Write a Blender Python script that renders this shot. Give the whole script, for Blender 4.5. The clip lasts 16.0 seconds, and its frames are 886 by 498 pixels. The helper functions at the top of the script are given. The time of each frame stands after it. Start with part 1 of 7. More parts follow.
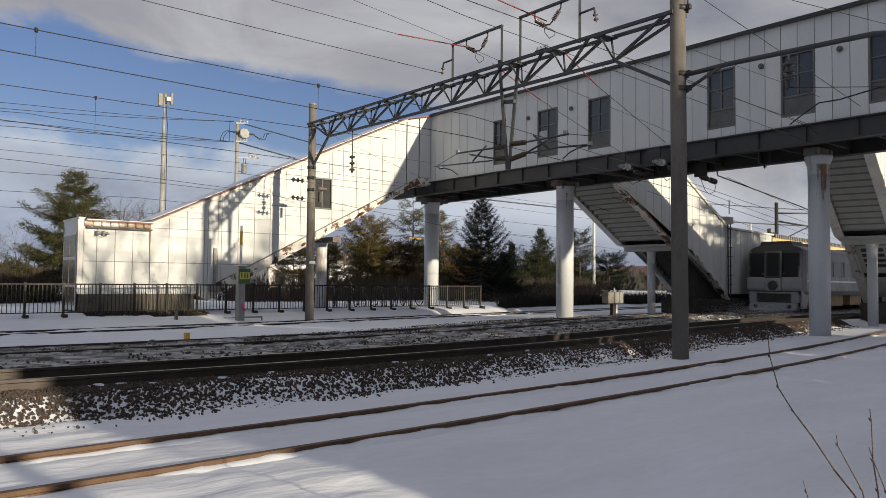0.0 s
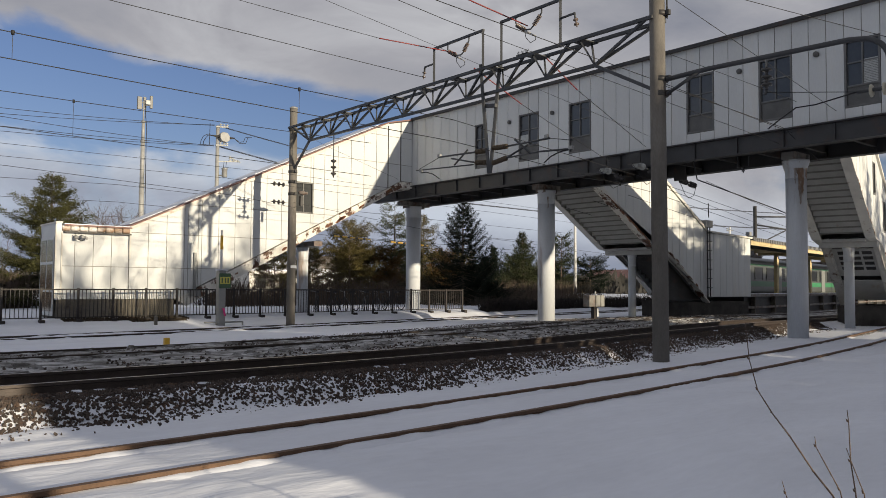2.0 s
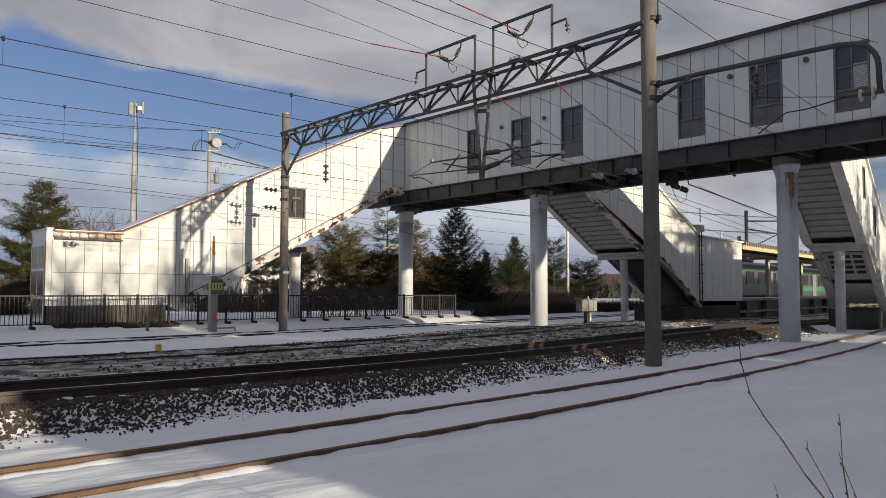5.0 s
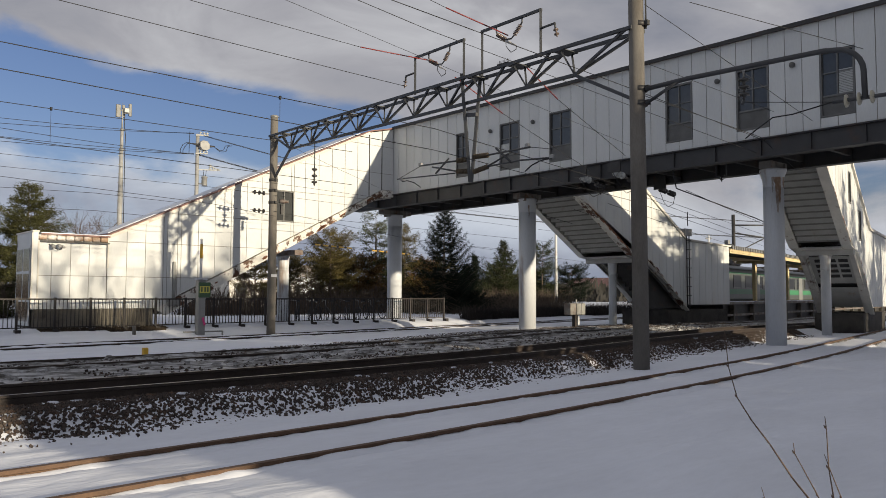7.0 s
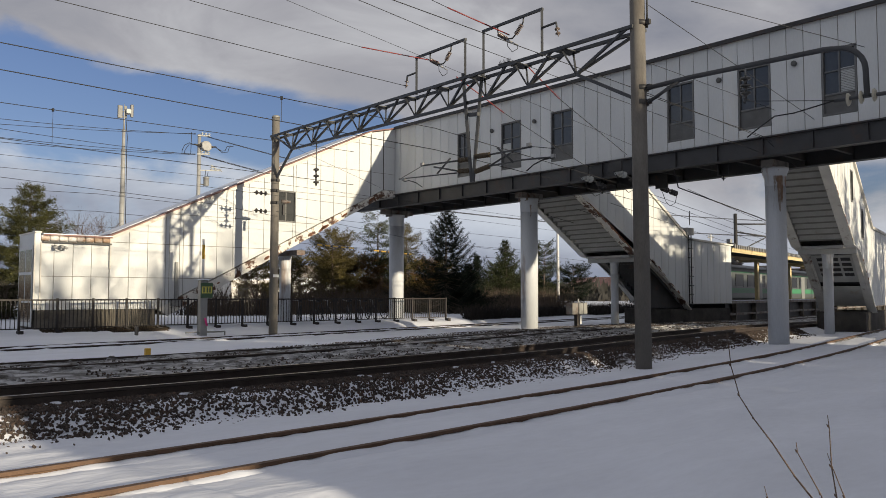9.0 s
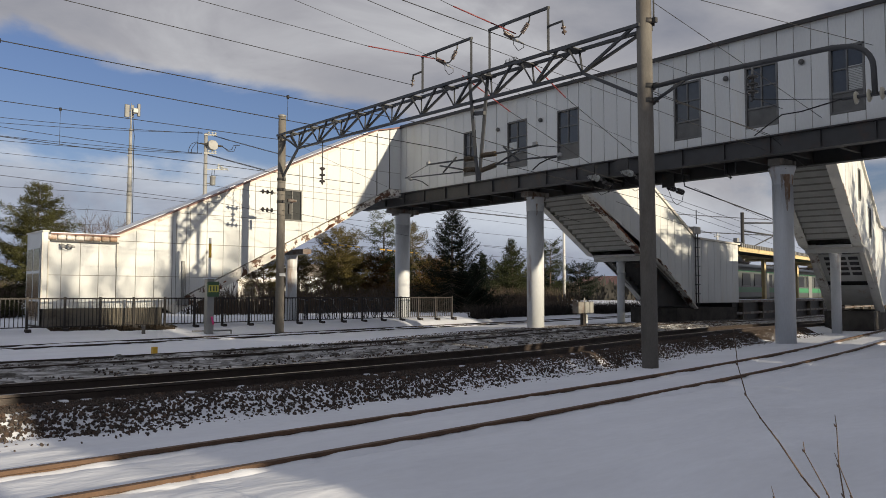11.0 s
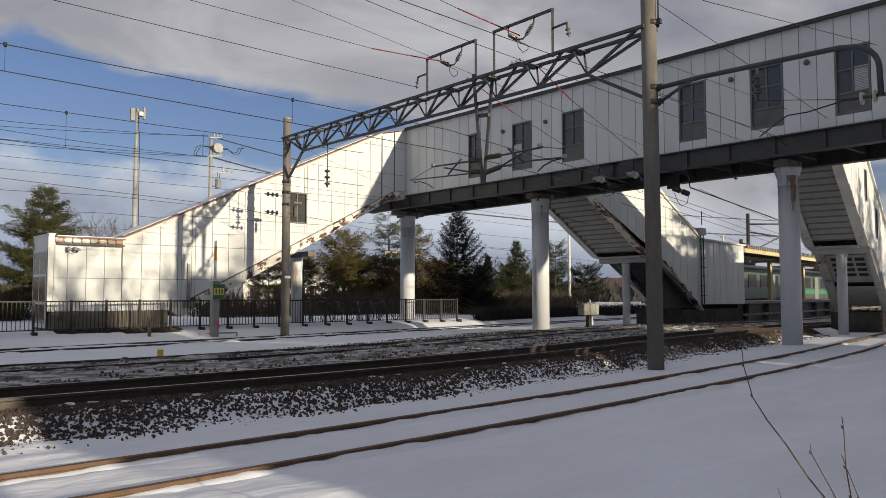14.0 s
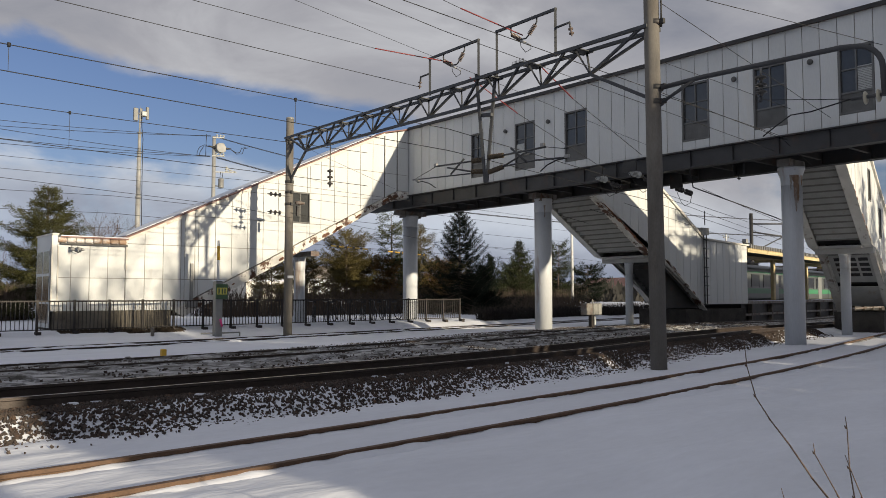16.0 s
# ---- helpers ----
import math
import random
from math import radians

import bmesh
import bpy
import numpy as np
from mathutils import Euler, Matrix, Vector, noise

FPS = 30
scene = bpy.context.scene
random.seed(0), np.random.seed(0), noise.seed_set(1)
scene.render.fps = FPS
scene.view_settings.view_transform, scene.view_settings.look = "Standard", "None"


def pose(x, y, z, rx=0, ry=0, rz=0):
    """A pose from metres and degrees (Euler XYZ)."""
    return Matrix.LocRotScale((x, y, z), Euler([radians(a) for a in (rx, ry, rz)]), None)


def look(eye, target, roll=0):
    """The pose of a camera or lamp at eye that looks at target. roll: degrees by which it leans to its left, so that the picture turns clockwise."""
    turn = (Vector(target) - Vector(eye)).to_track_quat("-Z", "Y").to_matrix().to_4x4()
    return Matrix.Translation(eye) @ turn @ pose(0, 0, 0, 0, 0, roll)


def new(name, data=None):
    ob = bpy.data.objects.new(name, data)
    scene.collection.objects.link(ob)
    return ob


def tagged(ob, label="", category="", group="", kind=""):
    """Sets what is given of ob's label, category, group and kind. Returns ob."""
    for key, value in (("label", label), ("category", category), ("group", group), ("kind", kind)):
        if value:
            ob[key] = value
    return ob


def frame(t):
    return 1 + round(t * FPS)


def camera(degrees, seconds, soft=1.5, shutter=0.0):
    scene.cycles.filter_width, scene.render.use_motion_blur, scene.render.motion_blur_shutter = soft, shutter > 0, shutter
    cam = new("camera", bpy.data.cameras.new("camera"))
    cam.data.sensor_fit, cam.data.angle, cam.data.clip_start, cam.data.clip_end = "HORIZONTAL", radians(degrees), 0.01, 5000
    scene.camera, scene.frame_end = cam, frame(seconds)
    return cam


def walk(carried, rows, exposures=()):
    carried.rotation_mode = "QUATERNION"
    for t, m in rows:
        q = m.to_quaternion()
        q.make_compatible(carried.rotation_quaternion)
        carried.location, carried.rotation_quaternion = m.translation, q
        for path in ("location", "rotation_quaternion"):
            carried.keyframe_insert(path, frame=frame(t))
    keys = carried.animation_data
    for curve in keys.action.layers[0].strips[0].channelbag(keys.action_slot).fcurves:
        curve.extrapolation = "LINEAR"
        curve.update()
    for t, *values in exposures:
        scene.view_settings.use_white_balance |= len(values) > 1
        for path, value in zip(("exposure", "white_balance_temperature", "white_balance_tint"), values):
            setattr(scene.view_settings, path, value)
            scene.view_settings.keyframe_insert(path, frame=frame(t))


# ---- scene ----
import itertools

EYE = (0.0, 0.0, 1.4)
# seconds, then the turn of the camera about x, y and z in degrees
PATH = [
    (0.0, 92.425, -0.577, -38.564),
    (0.5, 92.527, -0.561, -39.096),
    (1.0, 92.659, -0.512, -39.411),
    (1.5, 92.708, -0.444, -39.693),
    (2.0, 92.726, -0.389, -39.897),
    (2.5, 92.773, -0.327, -39.985),
    (3.0, 92.896, -0.298, -40.096),
    (3.5, 93.024, -0.265, -40.161),
    (4.0, 93.035, -0.231, -40.205),
    (6.5, 93.324, -0.214, -41.029),
    (7.0, 93.362, -0.234, -41.264),
    (7.5, 93.364, -0.200, -41.453),
    (8.0, 93.386, -0.128, -41.419),
    (8.5, 93.394, -0.090, -41.222),
    (9.0, 93.346, -0.082, -41.118),
    (11.5, 93.279, -0.098, -40.566),
    (12.0, 93.303, -0.064, -40.479),
    (12.5, 93.321, -0.053, -40.436),
    (13.0, 93.355, -0.016, -40.380),
    (13.5, 93.387, 0.009, -40.306),
    (14.0, 93.413, 0.016, -40.300),
    (14.5, 93.436, -0.001, -40.304),
    (15.0, 93.425, 0.032, -40.246),
    (15.5, 93.405, -0.006, -40.148),
    (16.0, 93.401, -0.000, -40.100),
]
cam = camera(59.21, 16.0, soft=0.6, shutter=0.25)
walk(cam, [(t, pose(*EYE, a, b, c)) for t, a, b, c in PATH])

# ---- world, sun ----
SUN = Vector((-0.108, 1.0, -0.176)).normalized()
world = bpy.data.worlds.new("world")
scene.world = world
world.use_nodes = True


def sky_nodes():
    nt = world.node_tree
    n, l = nt.nodes, nt.links
    n.clear()
    out = n.new("ShaderNodeOutputWorld")
    bg = n.new("ShaderNodeBackground")
    sky = n.new("ShaderNodeTexSky")
    sky.sky_type, sky.sun_disc = "NISHITA", False
    sky.sun_elevation = math.asin(-SUN.z)
    sky.sun_rotation = math.atan2(-SUN.x, -SUN.y)
    sky.air_density, sky.dust_density, sky.ozone_density = 1.0, 0.6, 2.0
    tc = n.new("ShaderNodeTexCoord")
    sep = n.new("ShaderNodeSeparateXYZ")
    l.new(tc.outputs["Generated"], sep.inputs[0])

    def math_node(op, x, y):
        m = n.new("ShaderNodeMath"); m.operation = op
        for i, v in enumerate((x, y)):
            if isinstance(v, (int, float)):
                m.inputs[i].default_value = v
            else:
                l.new(v, m.inputs[i])
        return m.outputs[0]

    def ramp_of(value, stops):
        r = n.new("ShaderNodeValToRGB")
        e = r.color_ramp.elements
        while len(e) < len(stops):
            e.new(0.5)
        for el, (p, c) in zip(e, stops):
            el.position, el.color = p, (*c, 1) if isinstance(c, tuple) else (c, c, c, 1)
        l.new(value, r.inputs[0])
        return r.outputs[0]
    mp = n.new("ShaderNodeMapping")
    mp.inputs["Location"].default_value = CLOUD_AT
    mp.inputs["Scale"].default_value = CLOUD_SCALE
    l.new(tc.outputs["Generated"], mp.inputs[0])

    def cloud_noise(scale, detail, rough, distort):
        z = n.new("ShaderNodeTexNoise")
        z.inputs["Scale"].default_value, z.inputs["Detail"].default_value = scale, detail
        z.inputs["Roughness"].default_value, z.inputs["Distortion"].default_value = rough, distort
        l.new(mp.outputs[0], z.inputs["Vector"])
        return z.outputs["Fac"]
    # cover by height above the horizon: low cumulus banks, a clear belt, a high grey sheet; more cover to the east
    east = math_node("SUBTRACT", math_node("MULTIPLY", sep.outputs[0], 0.765), math_node("MULTIPLY", sep.outputs[1], 0.644))
    height = math_node("ADD", sep.outputs[2], math_node("MULTIPLY", east, 0.12))
    far_east = math_node("MAXIMUM", east, 0.0)
    value = math_node("ADD", math_node("ADD", cloud_noise(3.4, 9.0, 0.56, 0.25), ramp_of(height, COVER)), math_node("MULTIPLY", far_east, 0.50))
    mask = n.new("ShaderNodeMapRange")
    mask.interpolation_type = "SMOOTHSTEP"
    mask.inputs["From Min"].default_value, mask.inputs["From Max"].default_value = CLOUD_LOW, CLOUD_HIGH
    l.new(value, mask.inputs["Value"])
    ramp = mask
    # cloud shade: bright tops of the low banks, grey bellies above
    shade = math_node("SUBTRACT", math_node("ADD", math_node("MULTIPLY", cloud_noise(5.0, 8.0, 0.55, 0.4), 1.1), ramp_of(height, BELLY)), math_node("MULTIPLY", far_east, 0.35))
    tone = ramp_of(shade, [(0.30, CLOUD_DARK), (0.62, CLOUD_GREY), (1.0, CLOUD_BRIGHT)])
    mul = n.new("ShaderNodeMix"); mul.data_type = "RGBA"; mul.blend_type = "MULTIPLY"; mul.inputs["Factor"].default_value = 1.0
    l.new(sky.outputs[0], mul.inputs[6]); mul.inputs[7].default_value = (*SKY_TINT, 1)
    mix = n.new("ShaderNodeMix"); mix.data_type = "RGBA"
    l.new(ramp.outputs["Result"], mix.inputs["Factor"])
    # distant clouds are seen through blue air
    air = n.new("ShaderNodeMix"); air.data_type = "RGBA"; air.blend_type = "MULTIPLY"; air.inputs["Factor"].default_value = 1.0
    l.new(tone, air.inputs[6]); l.new(ramp_of(height, [(0.0, (0.82, 0.93, 1.10)), (0.09, (0.90, 0.965, 1.06)), (0.17, (1.0, 1.0, 1.0))]), air.inputs[7])
    l.new(mul.outputs[2], mix.inputs[6]); l.new(air.outputs[2], mix.inputs[7])
    l.new(mix.outputs[2], bg.inputs[0])
    bg.inputs[1].default_value = SKY_STRENGTH
    l.new(bg.outputs[0], out.inputs[0])


CLOUD_AT, CLOUD_SCALE = (0.3, 0.2, 0.1), (1.0, 1.0, 2.1)
COVER = [(0.0, 0.45), (0.085, 0.44), (0.115, 0.39), (0.14, 0.26), (0.20, 0.22), (0.222, 0.36), (0.25, 0.62), (1.0, 0.60)]
BELLY = [(0.0, 0.05), (0.06, 0.12), (0.10, 0.42), (0.14, 0.52), (0.20, 0.22), (0.25, 0.10), (1.0, 0.06)]
CLOUD_LOW, CLOUD_HIGH = 0.80, 0.98
CLOUD_DARK, CLOUD_GREY, CLOUD_BRIGHT = (3.1, 3.3, 4.0), (5.2, 5.2, 5.65), (8.6, 8.7, 9.0)
SKY_TINT, SKY_STRENGTH = (1.15, 1.09, 1.42), 0.0605
sky_nodes()

sun = new("sun", bpy.data.lights.new("sun", "SUN"))
sun.data.energy, sun.data.angle, sun.data.color = 5.0, radians(0.55), (1.0, 0.865, 0.65)
sun.matrix_world = look((0, -60, 30), Vector((0, -60, 30)) + SUN)
scene.view_settings.exposure = 0.25


# ---- materials ----
def material(name, base, rough=0.6, metal=0.0, scale=6.0, vary=0.25, fine=60.0, bump=0.15, second=None, low=0.45, high=0.65, stretch=(1, 1, 1), spec=0.5, by_object=0.0, trans=0.0):
    """A surface with two scales of variation and a fine relief. second: a stain or wear colour."""
    m = bpy.data.materials.new(name)
    m.use_nodes = True
    n, l = m.node_tree.nodes, m.node_tree.links
    bs = n["Principled BSDF"]
    bs.inputs["Roughness"].default_value, bs.inputs["Metallic"].default_value = rough, metal
    bs.inputs["Specular IOR Level"].default_value = spec
    tc = n.new("ShaderNodeTexCoord")
    mp = n.new("ShaderNodeMapping"); mp.inputs["Scale"].default_value = stretch
    geom = n.new("ShaderNodeNewGeometry")
    l.new(geom.outputs["Position"], mp.inputs[0])
    big = n.new("ShaderNodeTexNoise"); big.inputs["Scale"].default_value = scale; big.inputs["Detail"].default_value = 4
    small = n.new("ShaderNodeTexNoise"); small.inputs["Scale"].default_value = fine; small.inputs["Detail"].default_value = 3
    l.new(mp.outputs[0], big.inputs["Vector"]); l.new(mp.outputs[0], small.inputs["Vector"])
    r1 = n.new("ShaderNodeMapRange")
    r1.inputs["From Min"].default_value, r1.inputs["From Max"].default_value = 0.3, 0.7
    r1.inputs["To Min"].default_value, r1.inputs["To Max"].default_value = 1 - vary, 1 + vary
    l.new(big.outputs["Fac"], r1.inputs["Value"])
    r2 = n.new("ShaderNodeMapRange")
    r2.inputs["From Min"].default_value, r2.inputs["From Max"].default_value = 0.3, 0.7
    r2.inputs["To Min"].default_value, r2.inputs["To Max"].default_value = 1 - vary * 0.5, 1 + vary * 0.5
    l.new(small.outputs["Fac"], r2.inputs["Value"])
    mu = n.new("ShaderNodeMath"); mu.operation = "MULTIPLY"
    l.new(r1.outputs[0], mu.inputs[0]); l.new(r2.outputs[0], mu.inputs[1])
    fac = mu.outputs[0]
    if by_object:
        oi = n.new("ShaderNodeObjectInfo")
        r3 = n.new("ShaderNodeMapRange")
        r3.inputs["To Min"].default_value, r3.inputs["To Max"].default_value = 1 - by_object, 1 + by_object
        l.new(oi.outputs["Random"], r3.inputs["Value"])
        mu2 = n.new("ShaderNodeMath"); mu2.operation = "MULTIPLY"
        l.new(fac, mu2.inputs[0]); l.new(r3.outputs[0], mu2.inputs[1])
        fac = mu2.outputs[0]
    col = n.new("ShaderNodeMix"); col.data_type = "RGBA"; col.blend_type = "MULTIPLY"; col.inputs["Factor"].default_value = 1
    comb = n.new("ShaderNodeCombineColor")
    for i in range(3):
        l.new(fac, comb.inputs[i])
    l.new(comb.outputs[0], col.inputs[7])
    if second:
        st = n.new("ShaderNodeTexNoise"); st.inputs["Scale"].default_value = scale * 0.7; st.inputs["Detail"].default_value = 8; st.inputs["Roughness"].default_value = 0.7
        off = n.new("ShaderNodeVectorMath"); off.inputs[1].default_value = (13.1, 7.7, 3.3)
        l.new(mp.outputs[0], off.inputs[0]); l.new(off.outputs[0], st.inputs["Vector"])
        rp = n.new("ShaderNodeMapRange"); rp.inputs["From Min"].default_value, rp.inputs["From Max"].default_value = low, high
        l.new(st.outputs["Fac"], rp.inputs["Value"])
        mx = n.new("ShaderNodeMix"); mx.data_type = "RGBA"
        l.new(rp.outputs[0], mx.inputs["Factor"])
        mx.inputs[6].default_value, mx.inputs[7].default_value = (*base, 1), (*second, 1)
        l.new(mx.outputs[2], col.inputs[6])
    else:
        col.inputs[6].default_value = (*base, 1)
    l.new(col.outputs[2], bs.inputs["Base Color"])
    if bump:
        b = n.new("ShaderNodeBump"); b.inputs["Strength"].default_value = bump; b.inputs["Distance"].default_value = 0.02
        l.new(small.outputs["Fac"], b.inputs["Height"])
        l.new(b.outputs[0], bs.inputs["Normal"])
    if trans:
        bs.inputs["Transmission Weight"].default_value = trans
    return m


MAT = {}
MAT["snow"] = material("snow", (0.70, 0.725, 0.785), 0.75, 0, 0.8, 0.05, 9, 0.5, stretch=(0.45, 1.5, 1.0), spec=0.25)
MAT["dirty_snow"] = material("dirty_snow", (0.46, 0.46, 0.465), 0.8, 0, 5.0, 0.3, 26, 1.0, second=(0.10, 0.095, 0.088), low=0.40, high=0.56, stretch=(0.6, 1.3, 1.0), spec=0.25)
MAT["track_bed"] = material("track_bed", (0.055, 0.048, 0.043), 0.9, 0, 2.2, 0.3, 18, 0.8, second=(0.55, 0.55, 0.56), low=0.51, high=0.58)
MAT["panel"] = material("white_panel", (0.585, 0.60, 0.595), 0.55, 0, 0.9, 0.06, 25, 0.05, second=(0.60, 0.57, 0.50), low=0.56, high=0.80, stretch=(1, 1, 0.25), by_object=0.03)
MAT["roof_red"] = material("roof_sheet", (0.20, 0.10, 0.08), 0.6, 0, 2, 0.25, 30, 0.1, second=(0.4, 0.38, 0.36), low=0.55, high=0.75)
MAT["dark_steel"] = material("dark_painted_steel", (0.03, 0.029, 0.028), 0.55, 0.0, 2.5, 0.3, 40, 0.1, second=(0.07, 0.035, 0.022), low=0.55, high=0.72)
MAT["pale_steel"] = material("pale_painted_steel", (0.55, 0.56, 0.56), 0.5, 0, 2.0, 0.1, 40, 0.1, second=(0.22, 0.12, 0.07), low=0.60, high=0.74, stretch=(1, 1, 0.4))
MAT["rust_stringer"] = material("rusted_painted_steel", (0.66, 0.64, 0.58), 0.65, 0, 2.6, 0.12, 40, 0.15, second=(0.09, 0.04, 0.02), low=0.50, high=0.55)
MAT["east_stringer"] = material("weathered_painted_steel", (0.56, 0.55, 0.51), 0.65, 0, 2.2, 0.12, 40, 0.12, second=(0.13, 0.065, 0.035), low=0.58, high=0.66)
MAT["rust_run"] = material("rust_run", (0.22, 0.14, 0.09), 0.8, 0, 5, 0.35, 50, 0.1, second=(0.45, 0.44, 0.42), low=0.44, high=0.58, stretch=(1, 1, 0.25))
MAT["column"] = material("column_paint", (0.52, 0.54, 0.56), 0.5, 0, 1.2, 0.1, 30, 0.06, second=(0.22, 0.13, 0.07), low=0.57, high=0.72, stretch=(1.6, 1.6, 0.22))
MAT["concrete_pole"] = material("pole_concrete", (0.15, 0.138, 0.12), 0.85, 0, 2.0, 0.18, 50, 0.15, second=(0.10, 0.085, 0.07), low=0.5, high=0.7, stretch=(1, 1, 0.3))
MAT["concrete"] = material("old_concrete", (0.14, 0.125, 0.10), 0.9, 0, 1.6, 0.25, 40, 0.3, second=(0.06, 0.05, 0.04), low=0.48, high=0.66)
# darker copy of the concrete, for the dark void under the stairs
MAT["dark_concrete"] = material("dark_concrete", (0.06, 0.054, 0.047), 0.9, 0, 1.6, 0.3, 40, 0.3, second=(0.025, 0.022, 0.02), low=0.45, high=0.66)
MAT["truss"] = material("truss_steel", (0.045, 0.047, 0.05), 0.5, 0.0, 3, 0.2, 50, 0.05)
MAT["rail"] = material("rusty_rail", (0.10, 0.055, 0.03), 0.75, 0.0, 4, 0.25, 60, 0.2)
MAT["rail_dark"] = material("dark_rail", (0.05, 0.038, 0.032), 0.55, 0.3, 4, 0.25, 60, 0.2)
MAT["rail_head"] = material("worn_rail_head", (0.20, 0.15, 0.11), 0.38, 0.7, 6, 0.2, 60, 0.1)
MAT["ballast"] = material("ballast_stone", (0.056, 0.043, 0.036), 0.9, 0, 14, 0.5, 60, 0.3, second=(0.115, 0.062, 0.034), low=0.52, high=0.70)
MAT["sleeper"] = material("sleeper_concrete", (0.16, 0.13, 0.11), 0.9, 0, 4, 0.3, 30, 0.3)
MAT["fence"] = material("fence_paint", (0.020, 0.015, 0.013), 0.6, 0, 4, 0.2, 50, 0.1)
MAT["glass"] = material("dark_glass", (0.05, 0.052, 0.052), 0.14, 0, 0.8, 0.2, 10, 0.0, spec=0.8)
MAT["train_glass"] = material("train_glass", (0.012, 0.013, 0.014), 0.3, 0, 0.8, 0.2, 10, 0.0, spec=0.25)
MAT["grey_fitting"] = material("grey_fitting", (0.30, 0.30, 0.29), 0.6, 0.1, 3, 0.12, 40, 0.05, second=(0.20, 0.19, 0.17), low=0.55, high=0.72)
MAT["sash"] = material("window_sash", (0.13, 0.13, 0.125), 0.5, 0.2, 4, 0.15, 50, 0.05)
MAT["frame"] = material("window_frame", (0.26, 0.26, 0.25), 0.5, 0.2, 4, 0.1, 50, 0.05)
MAT["wire"] = material("wire_metal", (0.014, 0.014, 0.015), 0.7, 0.0, 4, 0.1, 50, 0)
MAT["insulator"] = material("insulator_porcelain", (0.13, 0.10, 0.085), 0.25, 0, 10, 0.2, 50, 0)
MAT["insulator_white"] = material("pale_porcelain", (0.42, 0.43, 0.41), 0.25, 0, 10, 0.08, 50, 0)
MAT["needles"] = material("conifer_needles", (0.062, 0.070, 0.027), 0.8, 0, 0.8, 0.4, 6, 0, spec=0.2)
MAT["needles_olive"] = material("olive_needles", (0.055, 0.056, 0.02), 0.8, 0, 0.8, 0.45, 6, 0, spec=0.2)
MAT["needles_warm"] = material("pine_needles", (0.092, 0.075, 0.025), 0.8, 0, 0.6, 0.45, 6, 0, spec=0.2)
MAT["needles_rust"] = material("browned_needles", (0.14, 0.08, 0.026), 0.8, 0, 0.6, 0.4, 6, 0, spec=0.2)
MAT["needles_deep"] = material("deep_green_needles", (0.034, 0.042, 0.018), 0.8, 0, 0.8, 0.4, 6, 0, spec=0.2)
MAT["needles_dark"] = material("spruce_needles", (0.013, 0.019, 0.012), 0.85, 0, 0.8, 0.4, 6, 0, spec=0.15)
MAT["bark"] = material("bark", (0.10, 0.075, 0.055), 0.9, 0, 5, 0.3, 40, 0.4)
MAT["twig"] = material("twig_bark", (0.10, 0.068, 0.05), 0.8, 0, 8, 0.25, 60, 0.2)
MAT["hedge"] = material("dark_hedge", (0.022, 0.018, 0.016), 0.9, 0, 0.5, 0.4, 8, 0)
MAT["scrub"] = material("dry_scrub", (0.075, 0.055, 0.04), 0.9, 0, 0.5, 0.4, 8, 0)
MAT["heavy_rust"] = material("heavy_rust", (0.15, 0.058, 0.026), 0.8, 0, 3, 0.3, 40, 0.3, second=(0.50, 0.47, 0.42), low=0.58, high=0.64)
MAT["verge"] = material("dead_grass", (0.055, 0.04, 0.025), 0.95, 0, 2, 0.4, 20, 0)
MAT["yellow"] = material("yellow_sleeve", (0.55, 0.33, 0.03), 0.5, 0, 4, 0.1, 40, 0)
MAT["reed"] = material("dry_reed", (0.34, 0.25, 0.14), 0.9, 0, 0.5, 0.3, 8, 0)


# ---- mesh helpers ----
def bm_box(bm, x0, x1, y0, y1, z0, z1):
    v = [bm.verts.new(p) for p in itertools.product((x0, x1), (y0, y1), (z0, z1))]
    for q in ((0, 1, 3, 2), (4, 6, 7, 5), (0, 4, 5, 1), (2, 3, 7, 6), (0, 2, 6, 4), (1, 5, 7, 3)):
        bm.faces.new([v[i] for i in q])


def bm_tube(bm, p, q, r, n=8, r2=None, caps=True):
    p, q = Vector(p), Vector(q)
    r2 = r if r2 is None else r2
    d = (q - p).normalized()
    a = d.orthogonal().normalized()
    b = d.cross(a)
    rings = []
    for c, rr in ((p, r), (q, r2)):
        rings.append([bm.verts.new(c + (a * math.cos(2 * math.pi * i / n) + b * math.sin(2 * math.pi * i / n)) * rr) for i in range(n)])
    for i in range(n):
        f = bm.faces.new((rings[0][i], rings[0][(i + 1) % n], rings[1][(i + 1) % n], rings[1][i]))
        f.smooth = n > 5
    if caps:
        bm.faces.new(rings[0][::-1]); bm.faces.new(rings[1])


def bm_path(bm, pts, r, n=6):
    """One continuous tube through the points."""
    pts = [Vector(p) for p in pts]
    prev, a = None, None
    for i, p in enumerate(pts):
        d = (pts[min(i + 1, len(pts) - 1)] - pts[max(i - 1, 0)]).normalized()
        a = d.orthogonal().normalized() if a is None else (a - d * a.dot(d)).normalized()
        b = d.cross(a)
        ring = [bm.verts.new(p + (a * math.cos(2 * math.pi * k / n) + b * math.sin(2 * math.pi * k / n)) * r) for k in range(n)]
        if prev:
            for k in range(n):
                bm.faces.new((prev[k], prev[(k + 1) % n], ring[(k + 1) % n], ring[k])).smooth = True
        else:
            bm.faces.new(ring[::-1])
        prev = ring
    bm.faces.new(prev)


